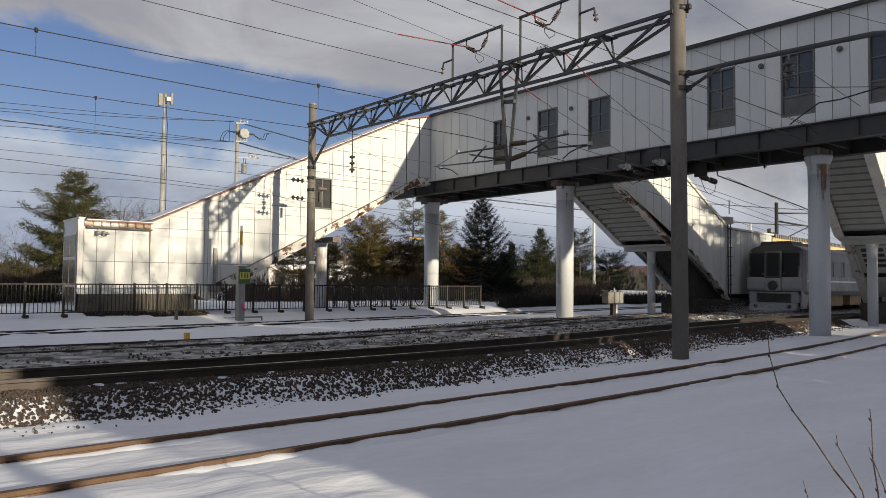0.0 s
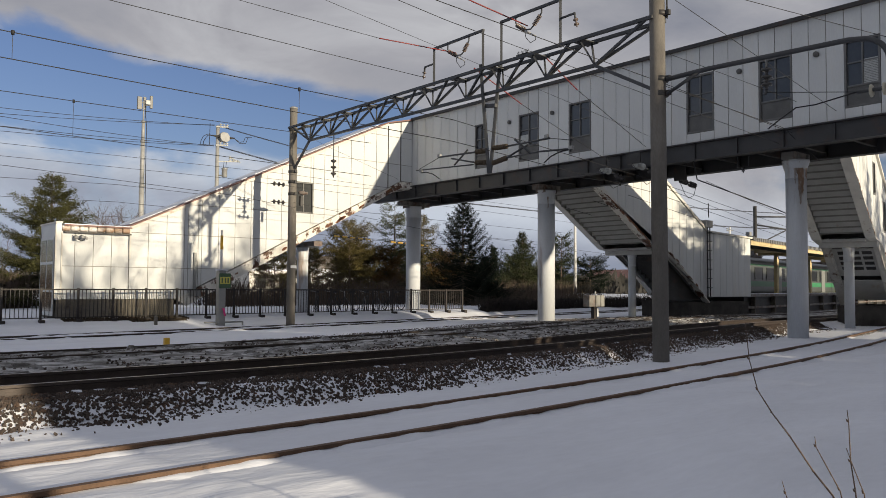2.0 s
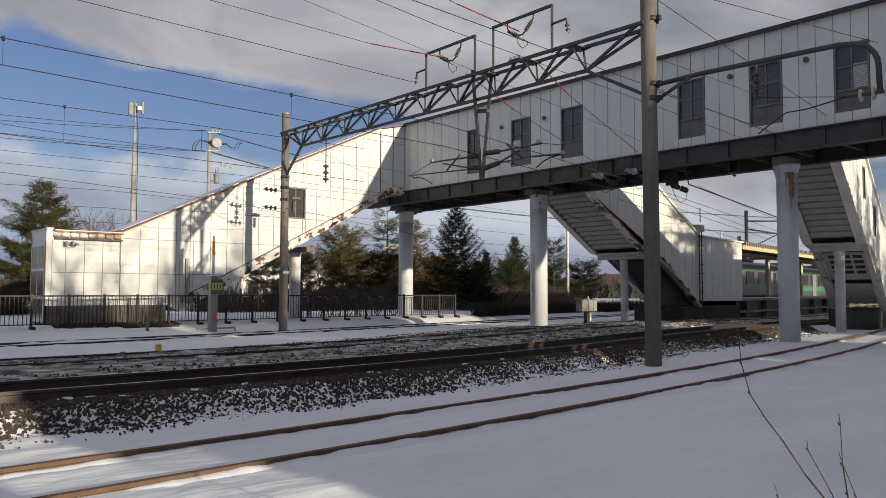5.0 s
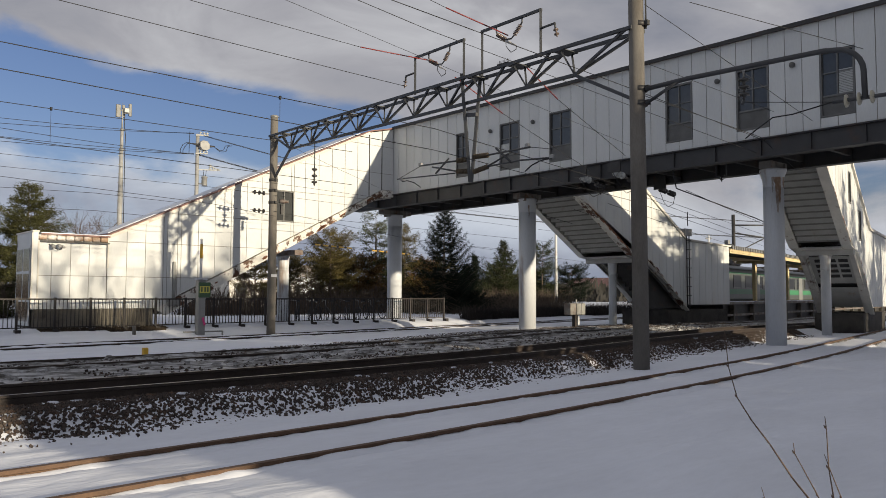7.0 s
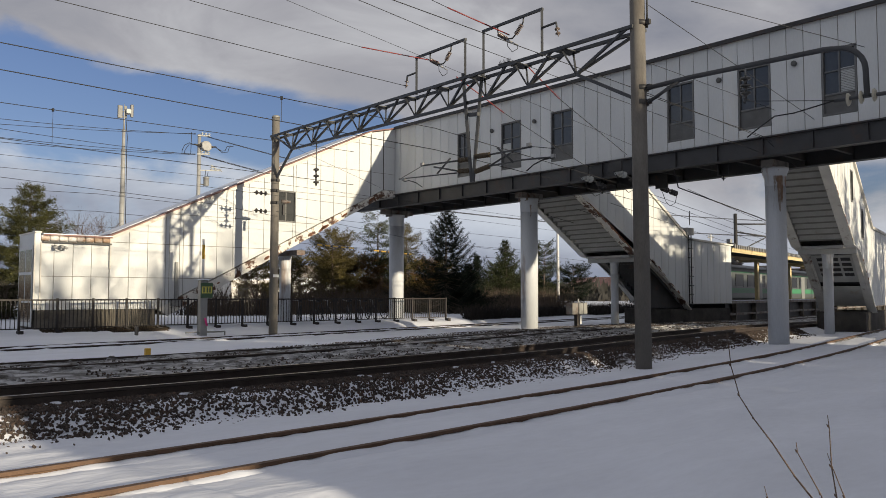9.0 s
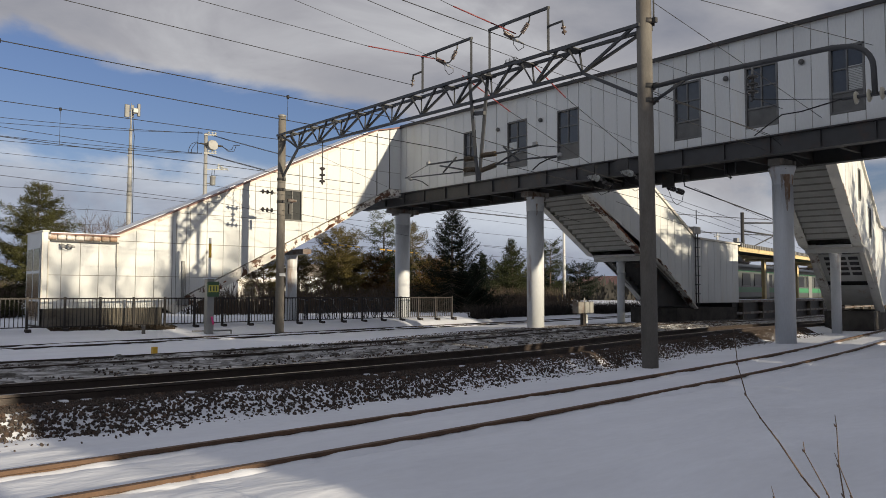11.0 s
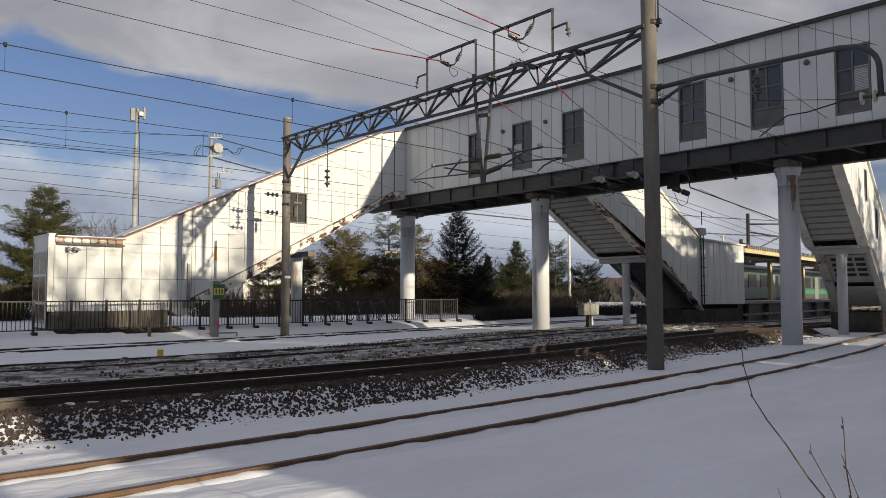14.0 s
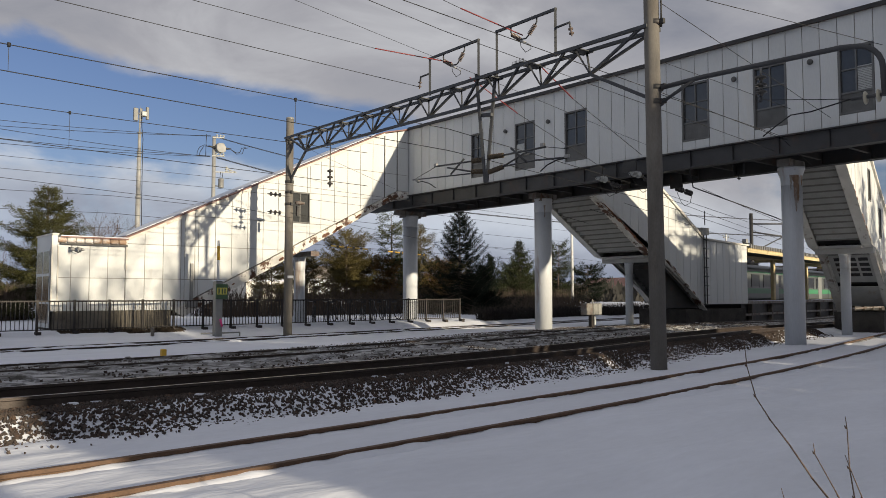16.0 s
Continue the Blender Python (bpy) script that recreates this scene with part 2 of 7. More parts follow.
def bm_beam(bm, p, q, w, h, up=(0, 0, 1)):
    """A bar of w x h from p to q."""
    p, q = Vector(p), Vector(q)
    d = (q - p).normalized()
    s = d.cross(Vector(up))
    s = s.normalized() if s.length > 1e-6 else d.orthogonal().normalized()
    u = s.cross(d).normalized()
    c = [s * (sx * w / 2) + u * (sz * h / 2) for sx, sz in ((-1, -1), (1, -1), (1, 1), (-1, 1))]
    a = [bm.verts.new(p + k) for k in c]
    b = [bm.verts.new(q + k) for k in c]
    for i in range(4):
        bm.faces.new((a[i], a[(i + 1) % 4], b[(i + 1) % 4], b[i]))
    bm.faces.new(a[::-1]); bm.faces.new(b)


def bm_prism(bm, pts, y0, y1):
    """A polygon of (x, z) drawn out from y0 to y1."""
    a = [bm.verts.new((x, y0, z)) for x, z in pts]
    b = [bm.verts.new((x, y1, z)) for x, z in pts]
    for i in range(len(pts)):
        j = (i + 1) % len(pts)
        bm.faces.new((a[i], a[j], b[j], b[i]))
    bm.faces.new(a[::-1]); bm.faces.new(b)


def bm_lathe(bm, at, axis, profile, n=12):
    """A turned body: profile of (distance along the axis, radius)."""
    at, d = Vector(at), Vector(axis).normalized()
    a = d.orthogonal().normalized(); b = d.cross(a)
    prev = None
    for s, r in profile:
        ring = [bm.verts.new(at + d * s + (a * math.cos(2 * math.pi * i / n) + b * math.sin(2 * math.pi * i / n)) * max(r, 0.001)) for i in range(n)]
        if prev:
            for i in range(n):
                bm.faces.new((prev[i], prev[(i + 1) % n], ring[(i + 1) % n], ring[i])).smooth = True
        prev = ring


def mesh_of(name, bm, mat):
    bmesh.ops.recalc_face_normals(bm, faces=bm.faces)
    me = bpy.data.meshes.new(name)
    bm.to_mesh(me); bm.free()
    me.materials.append(MAT[mat])
    return me


def part(name, bm, mat, parent, label=""):
    ob = new(name, mesh_of(name, bm, mat))
    ob.parent = parent
    if label:
        ob["label"] = label
    return ob


def thing(name, bm, mat, label, category, group="", kind=""):
    ob = new(name, mesh_of(name, bm, mat) if bm else None)
    return tagged(ob, label, category, group, kind)


def shared(name, me, parent, at=(0, 0, 0)):
    ob = new(name, me)
    ob.parent, ob.location = parent, at
    return ob


B = bmesh.new


# ---- ground and tracks ----
def bent(x, a, b, c, x1, s):
    """A track's line y(x): a parabola between 0 and x1, straight before and after."""
    if x < 0:
        return c + b * x
    if x > x1:
        return a * x1 * x1 + b * x1 + c + s * (x - x1)
    return a * x * x + b * x + c


def y_siding(x):
    return bent(x, 0.00343, 0.0508, 6.33, 24, 0.216)


def y_main(x):
    return bent(x, 0.00923, -0.034, 10.10, 17, 0.18)


def y_second(x):
    return y_main(x) + 3.95


def y_third(x):
    return bent(x, 0.00241, 0.1276, 22.85, 20, 0.20)


def y_fence(x):
    return 27.05 + 0.087 * x


def fall(x):
    """The main tracks fall a little past the bridge."""
    return -0.20 * min(1.0, max(0.0, (x - 25) / 18))


def ground_z(x, y):
    s, m, d, t, f = y_siding(x), y_main(x), y_second(x), y_third(x), y_fence(x)
    far = max(f + 0.5, t + 2.6)
    pts = [(-400, -0.05), (-12, -0.06), (s - 1.2, -0.055), (s - 0.75, -0.062), (s + 0.75, -0.062), (s + 1.0, -0.07),
           (m - 1.30, -0.09), (m - 0.92, 0.155 + fall(x)), (m - 0.66, 0.18 + fall(x)), (m - 0.52, 0.135 + fall(x)), (m + 0.75, 0.135 + fall(x)), (m + 1.4, 0.14 + fall(x)), (d - 0.9, 0.205 + fall(x)), (d + 0.9, 0.215 + fall(x)), (d + 2.0, 0.10 + fall(x)),
           (max(t - 2.2, d + 2.4), -0.06), (max(t - 1.0, d + 3.4), -0.105), (max(t + 1.1, d + 5.5), -0.105),
           (max(far - 1.1, d + 6.0), 0.10), (max(far, d + 7.0), 0.22), (max(far + 30, 70), 0.15), (4000, 0.15)]
    for (y0, z0), (y1, z1) in zip(pts, pts[1:]):
        if y <= y1:
            return z0 + (z1 - z0) * (y - y0) / max(y1 - y0, 1e-6)
    return 0.15


def bumps(x, y):
    s = y_siding(x)
    k = 0.0
    if y < s - 0.6:
        w = min(1.0, (s - 0.6 - y) / 1.5)
        k += w * (0.16 * noise.noise(Vector((x * 0.30, y * 0.45, 3.1))) + 0.03 * noise.noise(Vector((x * 1.3, y * 1.6, 7.7))))
    if 2.5 < y < 9.2:
        k += 0.035 * noise.noise(Vector((x * 0.7 + y * 0.3, y * 2.6, 5.2))) * min(1.0, (y - 2.5) / 1.5, (9.2 - y) / 0.6, 0.15 + abs(y - s) / 1.4)
    if -5 < x < 7 and 3 < y < 9.4:
        # wind-cut ridges lying along the track
        w = min(1.0, (y - 3) / 0.8, (9.4 - y) / 0.5, 7 - x)
        k += w * (0.013 * noise.noise(Vector((x * 1.3 + y * 0.9, y * 4.2, 2.2))) + 0.009 * noise.noise(Vector((x * 3.7, y * 9.0, 6.1))))
    k += 0.018 * noise.noise(Vector((x * 1.1, y * 1.4, 0.4))) + 0.008 * noise.noise(Vector((x * 4.1, y * 4.4, 1.4)))
    return k


def make_ground():
    def steps(spans):
        out = []
        for a, b, d in spans:
            n = max(1, round((b - a) / d))
            out += [a + (b - a) * i / n for i in range(n)]
        return out + [spans[-1][1]]
    xs = steps([(-900, -60, 120), (-60, -8, 4), (-8, -4, 0.22), (-4, 5, 0.09), (5, 30, 0.22), (30, 60, 0.8), (60, 140, 5), (140, 1500, 150)])
    ys = steps([(-900, -60, 120), (-60, -6, 3), (-6, 2, 0.5), (2, 3.6, 0.14), (3.6, 9.2, 0.07), (9.2, 12, 0.14), (12, 32, 0.25), (32, 60, 1.5), (60, 160, 8), (160, 1800, 160)])
    verts = [(x, y, ground_z(x, y) + (bumps(x, y) if -10 < x < 60 and -8 < y < 60 else 0)) for x in xs for y in ys]
    ny = len(ys)
    faces = [(i * ny + j, (i + 1) * ny + j, (i + 1) * ny + j + 1, i * ny + j + 1) for i in range(len(xs) - 1) for j in range(ny - 1)]
    me = bpy.data.meshes.new("ground")
    me.from_pydata(verts, [], faces)
    me.polygons.foreach_set("use_smooth", [True] * len(faces))
    me.materials.append(MAT["snow"]); me.materials.append(MAT["dirty_snow"]); me.materials.append(MAT["track_bed"])
    mats = []
    for i in range(len(xs) - 1):
        for j in range(ny - 1):
            x, y = (xs[i] + xs[i + 1]) / 2, (ys[j] + ys[j + 1]) / 2
            m, d = y_main(x), y_second(x)
            wob = 0.5 * noise.noise(Vector((x * 0.5, y * 0.5, 9)))
            mats.append(2 if -40 < x < 140 and m - 0.72 + wob * 0.1 < y < m + 0.8 + wob * 0.3 else 1 if -40 < x < 140 and m - 0.72 < y < d + 2.2 + min(1.8, max(0.0, (x - 8) * 0.14)) + wob else 0)
    me.polygons.foreach_set("material_index", mats)
    return tagged(new("ground", me), "snow-covered railway ground with grey slush between the tracks", "ground", kind="structure")


make_ground()

RAIL = [(-0.06, 0.0), (0.06, 0.0), (0.06, 0.012), (0.012, 0.03), (0.012, 0.108), (0.033, 0.118), (0.033, 0.15), (-0.033, 0.15), (-0.033, 0.118), (-0.012, 0.108), (-0.012, 0.03), (-0.06, 0.012)]


def rail_mesh(line, off, z_top, x0, x1, mats):
    xs = [x0]
    while xs[-1] < x1:
        xs.append(xs[-1] + (0.6 if xs[-1] < 40 else 3.0))
    verts, faces, mi = [], [], []
    n = len(RAIL)
    for x in xs:
        sl = (line(x + 0.05) - line(x - 0.05)) / 0.1
        k = math.hypot(1, sl)
        tx, ty = -sl / k, 1 / k
        for a, h in RAIL:
            verts.append((x + tx * (off + a), line(x) + ty * (off + a), z_top - 0.15 + h + (fall(x) if z_top > 0.1 else 0)))
    for i in range(len(xs) - 1):
        for j in range(n):
            faces.append((i * n + j, (i + 1) * n + j, (i + 1) * n + (j + 1) % n, i * n + (j + 1) % n))
            mi.append(1 if j == 6 else 0)
    me = bpy.data.meshes.new("rail")
    me.from_pydata(verts, [], faces)
    for m in mats:
        me.materials.append(MAT[m])
    me.polygons.foreach_set("material_index", mi)
    return me


def railway_track(name, line, z_top, mats, label, x0=-14, x1=150, sleepers=False):
    tr = tagged(new(name), label, "railway track", kind="structure")
    for off in (-0.566, 0.566):
        shared("rail", rail_mesh(line, off, z_top, x0, x1, mats), tr)
    if sleepers:
        bm = B()
        bm_box(bm, -0.11, 0.11, -0.86, 0.86, -0.15, 0.0)
        bmesh.ops.bevel(bm, geom=bm.edges[:], offset=0.02, segments=1, affect="EDGES")
        me = mesh_of("sleeper", bm, "sleeper")
        x = -6.0
        while x < 55:
            ob = shared("sleeper", me, tr, (x, line(x), z_top - 0.15 + fall(x)))
            ob.rotation_euler.z = math.atan((line(x + 0.1) - line(x - 0.1)) / 0.2)
            x += 0.62
    return tr


railway_track("railway_track_1", y_siding, 0.0, ("rail", "rail"), "rusty siding rails half buried in fresh snow")
railway_track("railway_track_2", y_main, 0.30, ("rail_dark", "rail_head"), "dark main line rails on ballast with slush between", sleepers=True)
railway_track("railway_track_3", y_second, 0.26, ("rail_dark", "rail_dark"), "second main line track in dirty grey snow", sleepers=True)
railway_track("railway_track_4", y_third, -0.05, ("rail_dark", "rail_dark"), "far track running through clean snow beside the fence")


# ---- panelled walls ----
def clip(poly, a, b, c):
    """Keeps the part of a polygon where a*u + b*z >= c."""
    out = []
    for p, q in zip(poly, poly[1:] + poly[:1]):
        dp, dq = a * p[0] + b * p[1] - c, a * q[0] + b * q[1] - c
        if dp >= 0:
            out.append(p)
        if dp * dq < 0:
            k = dp / (dp - dq)
            out.append((p[0] + (q[0] - p[0]) * k, p[1] + (q[1] - p[1]) * k))
    return out


def line_at(pts, u):
    for (u0, z0), (u1, z1) in zip(pts, pts[1:]):
        if u <= u1:
            return z0 + (z1 - z0) * (u - u0) / (u1 - u0)
    return pts[-1][1]


def cells(us, zs, top, bot, holes, gap):
    """The polygons of a wall's panels, in (u, z)."""
    us = sorted(set(us) | {h[0] for h in holes} | {h[1] for h in holes} | {p[0] for p in top} | {p[0] for p in bot})
    us = [u for u in us if us[0] <= u <= us[-1]]
    for u0, u1 in zip(us, us[1:]):
        if u1 - u0 < 0.05:
            continue
        g = gap / 2
        for z0, z1 in zip(zs, zs[1:]):
            spans = [(z0, z1)]
            for hu0, hu1, hz0, hz1 in holes:
                if hu0 <= u0 + 1e-6 and u1 <= hu1 + 1e-6:
                    spans = [s for a, b in spans for s in ((a, min(b, hz0)), (max(a, hz1), b)) if s[1] - s[0] > 0.05]
            for a, b in spans:
                poly = [(u0 + g, a + g), (u1 - g, a + g), (u1 - g, b - g), (u0 + g, b - g)]
                for pts, sign in ((top, -1), (bot, 1)):
                    m, e = line_at(pts, u0 + 1e-5), line_at(pts, u1 - 1e-5)
                    k = (e - m) / (u1 - u0)
                    # sign * (z - m - k (u - u0)) >= g
                    poly = clip(poly, -sign * k, sign, sign * (m - k * u0) + g) if poly else poly
                if len(poly) > 2:
                    yield poly


def bm_slab(bm, poly, mode, f0, f1):
    """A polygon in (u, z) of a wall that runs along x or y, from face f0 to f1."""
    at = (lambda u, z, f: (u, f, z)) if mode == "x" else (lambda u, z, f: (f, u, z))
    a = [bm.verts.new(at(u, z, f0)) for u, z in poly]
    b = [bm.verts.new(at(u, z, f1)) for u, z in poly]
    for i in range(len(poly)):
        j = (i + 1) % len(poly)
        bm.faces.new((a[i], a[j], b[j], b[i]))
    bm.faces.new(a[::-1]); bm.faces.new(b)


def panel_wall(parent, name, us, zs, top, bot, holes, mode, face, thick, mat="panel", pieces=True, gap=0.022):
    """A wall whose outer face is at `face`; thick is signed and leads inwards."""
    sgn = 1 if thick > 0 else -1
    bm = B()
    for poly in cells(us, zs, top, bot, holes, 0.0):
        bm_slab(bm, poly, mode, face + 0.02 * sgn, face + thick)
    bmesh.ops.remove_doubles(bm, verts=bm.verts[:], dist=0.0005)
    wall = part(name, bm, "joint" if pieces else mat, parent)
    if pieces:
        for poly in cells(us, zs, top, bot, holes, gap):
            b2 = B()
            bm_slab(b2, poly, mode, face, face + 0.019 * sgn)
            part("panel", b2, mat, wall)
    return wall


MAT["joint"] = material("panel_joint", (0.26, 0.25, 0.22), 0.8, 0, 3, 0.15, 40, 0.05)


def window(parent, mode, face, sgn, u0, u1, z0, z1, dark_bottom=True, mullion=True):
    """A framed window set into a wall: frame, two sashes, glass and the boarded lower light."""
    at = (lambda u, z, f: (u, f, z)) if mode == "x" else (lambda u, z, f: (f, u, z))
    win = new("window")
    win.parent = parent

    def bar(ua, ub, za, zb, d0, d1):
        bm = B()
        bm_slab(bm, [(ua, za), (ub, za), (ub, zb), (ua, zb)], mode, face + d0 * sgn, face + d1 * sgn)
        return bm
    w = 0.055
    zm = z0 + (z1 - z0) * (0.30 if dark_bottom else 0.0)
    bm = B()
    for ua, ub, za, zb in ((u0, u0 + w, z0, z1), (u1 - w, u1, z0, z1), (u0 + w, u1 - w, z1 - w, z1), (u0 + w, u1 - w, z0, z0 + w)):
        bm_slab(bm, [(ua, za), (ub, za), (ub, zb), (ua, zb)], mode, face - 0.012 * sgn, face + 0.09 * sgn)
    part("frame", bm, "sash", win, "grey metal window frame")
    if dark_bottom:
        part("apron", bar(u0 + w, u1 - w, z0 + w, zm, 0.045, 0.07), "apron", win, "dull grey lower panel")
        part("rail", bar(u0 + w, u1 - w, zm, zm + 0.05, 0.01, 0.07), "sash", win)
    um = (u0 + u1) / 2
    lo = zm + (0.05 if dark_bottom else w)
    if mullion:
        part("mullion", bar(um - 0.022, um + 0.022, lo, z1 - w, 0.01, 0.06), "sash", win)
    zt = lo + (z1 - w - lo) * 0.52
    if dark_bottom:
        part("transom", bar(u0 + w, u1 - w, zt - 0.018, zt + 0.018, 0.02, 0.058), "sash", win)
    part("pane", bar(u0 + w, um, lo, z1 - w, 0.05, 0.056), "glass", win, "dark reflecting glass")
    part("pane", bar(um, u1 - w, lo, z1 - w, 0.066, 0.072), "glass", win, "dark reflecting glass")
    return win


MAT["drip"] = material("drip_stain", (0.30, 0.29, 0.265), 0.7, 0, 8, 0.3, 40, 0, second=(0.5, 0.5, 0.48), low=0.45, high=0.6)
MAT["apron"] = material("window_apron", (0.10, 0.10, 0.095), 0.5, 0, 3, 0.2, 40, 0.05)


# ---- footbridge ----
WX, EX = 22.0, 24.8          # west and east faces
DZ, TZ = 6.05, 9.10          # deck and wall top
BY0, BY1 = 1.5, 31.6
WINDOWS = [(23.53, 24.27), (20.61, 21.68), (18.04, 19.08), (13.14, 14.11), (10.65, 11.66), (8.26, 9.19), (4.6, 5.6)]


def steps_between(a, b, d):
    n = max(1, round((b - a) / d))
    return [a + (b - a) * i / n for i in range(n + 1)]


def footbridge():
    br = tagged(new("footbridge"), "enclosed white panelled footbridge over the railway, dark steel deck", "footbridge")
    br.location = (0, 0, 0)
    us = [BY0]
    edges = sorted({BY0, BY1} | {e for w in WINDOWS for e in w})
    for a, b in zip(edges, edges[1:]):
        us += steps_between(a, b, 0.58)[1:]
    holes = [(a, b, 6.34, 8.20) for a, b in WINDOWS]
    flat_t, flat_b = [(BY0, TZ), (BY1, TZ)], [(BY0, DZ), (BY1, DZ)]
    panel_wall(br, "wall", us, [DZ, TZ], flat_t, flat_b, holes, "y", WX, 0.12)
    panel_wall(br, "wall", [BY0, 13.0, 14.6, 22.9, 24.3, BY1], [DZ, TZ], flat_t, flat_b, [(11.67, 14.4, DZ - 0.1, 8.4), (21.42, 24.2, DZ - 0.1, 8.4)], "y", EX, -0.12, pieces=False)
    for y in (BY0, BY1 - 0.12):
        bm = B(); bm_box(bm, WX + 0.13, EX - 0.13, y, y + 0.12, DZ, TZ)
        part("end_wall", bm, "panel", br)
    for a, b in WINDOWS:
        win = window(br, "y", WX, 1, a, b, 6.34, 8.20)
        # pale slats imitate the bright reflection in this window's pane
        if a == 8.26:
            for k in range(15):
                bm = B(); bm_box(bm, WX + 0.034, WX + 0.046, a + 0.06, (a + b) / 2 - 0.03, 6.95 + 0.045 * k, 6.985 + 0.045 * k)
                part("reflection_slat", bm, "insulator_white", win, "pale slat standing in for the pane's bright reflection")
        # a pale sheet brightens the lower half of one pane
        if a == 20.61:
            bm = B(); bm_box(bm, WX + 0.034, WX + 0.046, (a + b) / 2 + 0.03, b - 0.06, 6.95, 7.38)
            part("pale_sheet", bm, "insulator_white", win, "pale sheet behind the lower half of the pane")
    # low roof with a dark edge trim
    bm = B()
    bm_prism(bm, [(WX - 0.08, TZ), (EX + 0.08, TZ), (EX + 0.08, TZ + 0.07), ((WX + EX) / 2, TZ + 0.2), (WX - 0.08, TZ + 0.07)], BY0 - 0.1, BY1 + 0.1)
    part("roof", bm, "roof_red", br, "low dark roof sheet")
    bm = B(); bm_box(bm, WX - 0.13, WX - 0.085, BY0 - 0.1, 28.55, TZ - 0.03, TZ + 0.09)
    part("fascia", bm, "dark_steel", br, "dark metal roof edge")
    # deck and girders
    bm = B(); bm_box(bm, WX + 0.1, EX - 0.1, BY0, BY1, DZ - 0.16, DZ - 0.004)
    part("deck", bm, "dark_steel", br)
    for x, w in ((WX + 0.02, 0.16), (EX - 0.02, 0.16)):
        bm = B()
        bm_box(bm, x - w, x + w, BY0, BY1, DZ - 0.06, DZ - 0.03)
        bm_box(bm, x - 0.02, x + 0.02, BY0, BY1, DZ - 0.56, DZ - 0.06)
        bm_box(bm, x - w, x + w, BY0, BY1, DZ - 0.60, DZ - 0.56)
        y = BY0 + 0.7
        while y < BY1:
            bm_box(bm, x - 0.09, x + 0.09, y - 0.008, y + 0.008, DZ - 0.56, DZ - 0.06)
            y += 1.45
        part("girder", bm, "girder", br, "dark grey steel girder with stiffeners")
    y = BY0 + 0.7
    while y < BY1:
        bm = B(); bm_beam(bm, (WX + 0.2, y, DZ - 0.3), (EX - 0.2, y, DZ - 0.3), 0.12, 0.24)
        part("cross_beam", bm, "dark_steel", br)
        y += 1.45
    # small round vents on the wall
    for y in (22.17, 19.87, 12.25, 9.93):
        bm = B()
        bm_lathe(bm, (WX - 0.10, y, 8.0), (1, 0, 0), [(0, 0.0), (0, 0.07), (0.03, 0.085), (0.10, 0.07)], 14)
        part("vent", bm, "apron", br, "small round grey vent hood")
        bm = B(); bm_prism(bm, [(-0.022, 7.94), (0.022, 7.94), (0.012, 7.5), (0.004, 7.05), (-0.008, 7.3)], WX - 0.004, WX - 0.001)
        bm.transform(Matrix.Translation((WX, y, 0)) @ Matrix.Rotation(radians(90), 4, "Z") @ Matrix.Translation((0, -WX, 0)))
        part("drip_stain", bm, "drip", br, "thin grey drip stain under the vent")
    return br


MAT["girder"] = material("girder_paint", (0.040, 0.040, 0.041), 0.55, 0, 1.8, 0.2, 40, 0.08, second=(0.07, 0.045, 0.035), low=0.55, high=0.72)
footbridge()


def column(x, y, r, z0, z1, label, beam=1.2, along="x", flare=0.02, head="crosshead"):
    c = tagged(new("support_column"), label, "column", "footbridge columns")
    c.location = (x, y, z0)
    bm = B()
    bm_tube(bm, (0, 0, -0.3), (0, 0, z1 - z0 - 0.25), r, 28)
    part("shaft", bm, "column", c)
    bm = B()
    bm_lathe(bm, (0, 0, z1 - z0 - 0.45), (0, 0, 1), [(-0.3, r + 0.003), (-0.02, r + 0.01), (0.16, r + flare), (0.2, r + flare + 0.02), (0.26, r + flare + 0.02), (0.26, 0.0)], 28)
    part("capital", bm, "column", c, "pale steel collar stained with rust")
    bm = B()
    if along == "x":
        bm_box(bm, -beam, beam, -0.2, 0.2, z1 - z0 - 0.19, z1 - z0 + 0.02)
        for k in (-1, 1):
            bm_box(bm, k * beam * 0.55 - 0.01, k * beam * 0.55 + 0.01, -0.26, 0.26, z1 - z0 - 0.3, z1 - z0)
    else:
        bm_box(bm, -0.2, 0.2, -beam, beam, z1 - z0 - 0.19, z1 - z0 + 0.02)
    part("crosshead", bm, head, c, "rust-stained steel crosshead")
    return c


MAT["crosshead"] = material("crosshead_steel", (0.19, 0.18, 0.165), 0.6, 0, 3, 0.2, 40, 0.1, second=(0.10, 0.05, 0.03), low=0.45, high=0.62)
def rust_run(c, r, z_top, length, a, w, seed):
    """A thin run of rust down a column's face: a narrow ragged skin on the shaft."""
    rng = random.Random(seed)
    bm = B()
    prev, n = None, 14
    for i in range(n + 1):
        k = i / n
        half = w * (1 - k) ** 0.6 * rng.uniform(0.55, 1.1) / r + 0.004
        mid = a + rng.uniform(-0.02, 0.02)
        row = [bm.verts.new(((r + 0.004) * math.cos(mid + half * j), (r + 0.004) * math.sin(mid + half * j), z_top - length * k)) for j in (-1, -0.33, 0.33, 1)]
        if prev:
            for j in range(3):
                bm.faces.new((prev[j], prev[j + 1], row[j + 1], row[j]))
        prev = row
    part("rust_run", bm, "rust_run", c, "brown rust run")


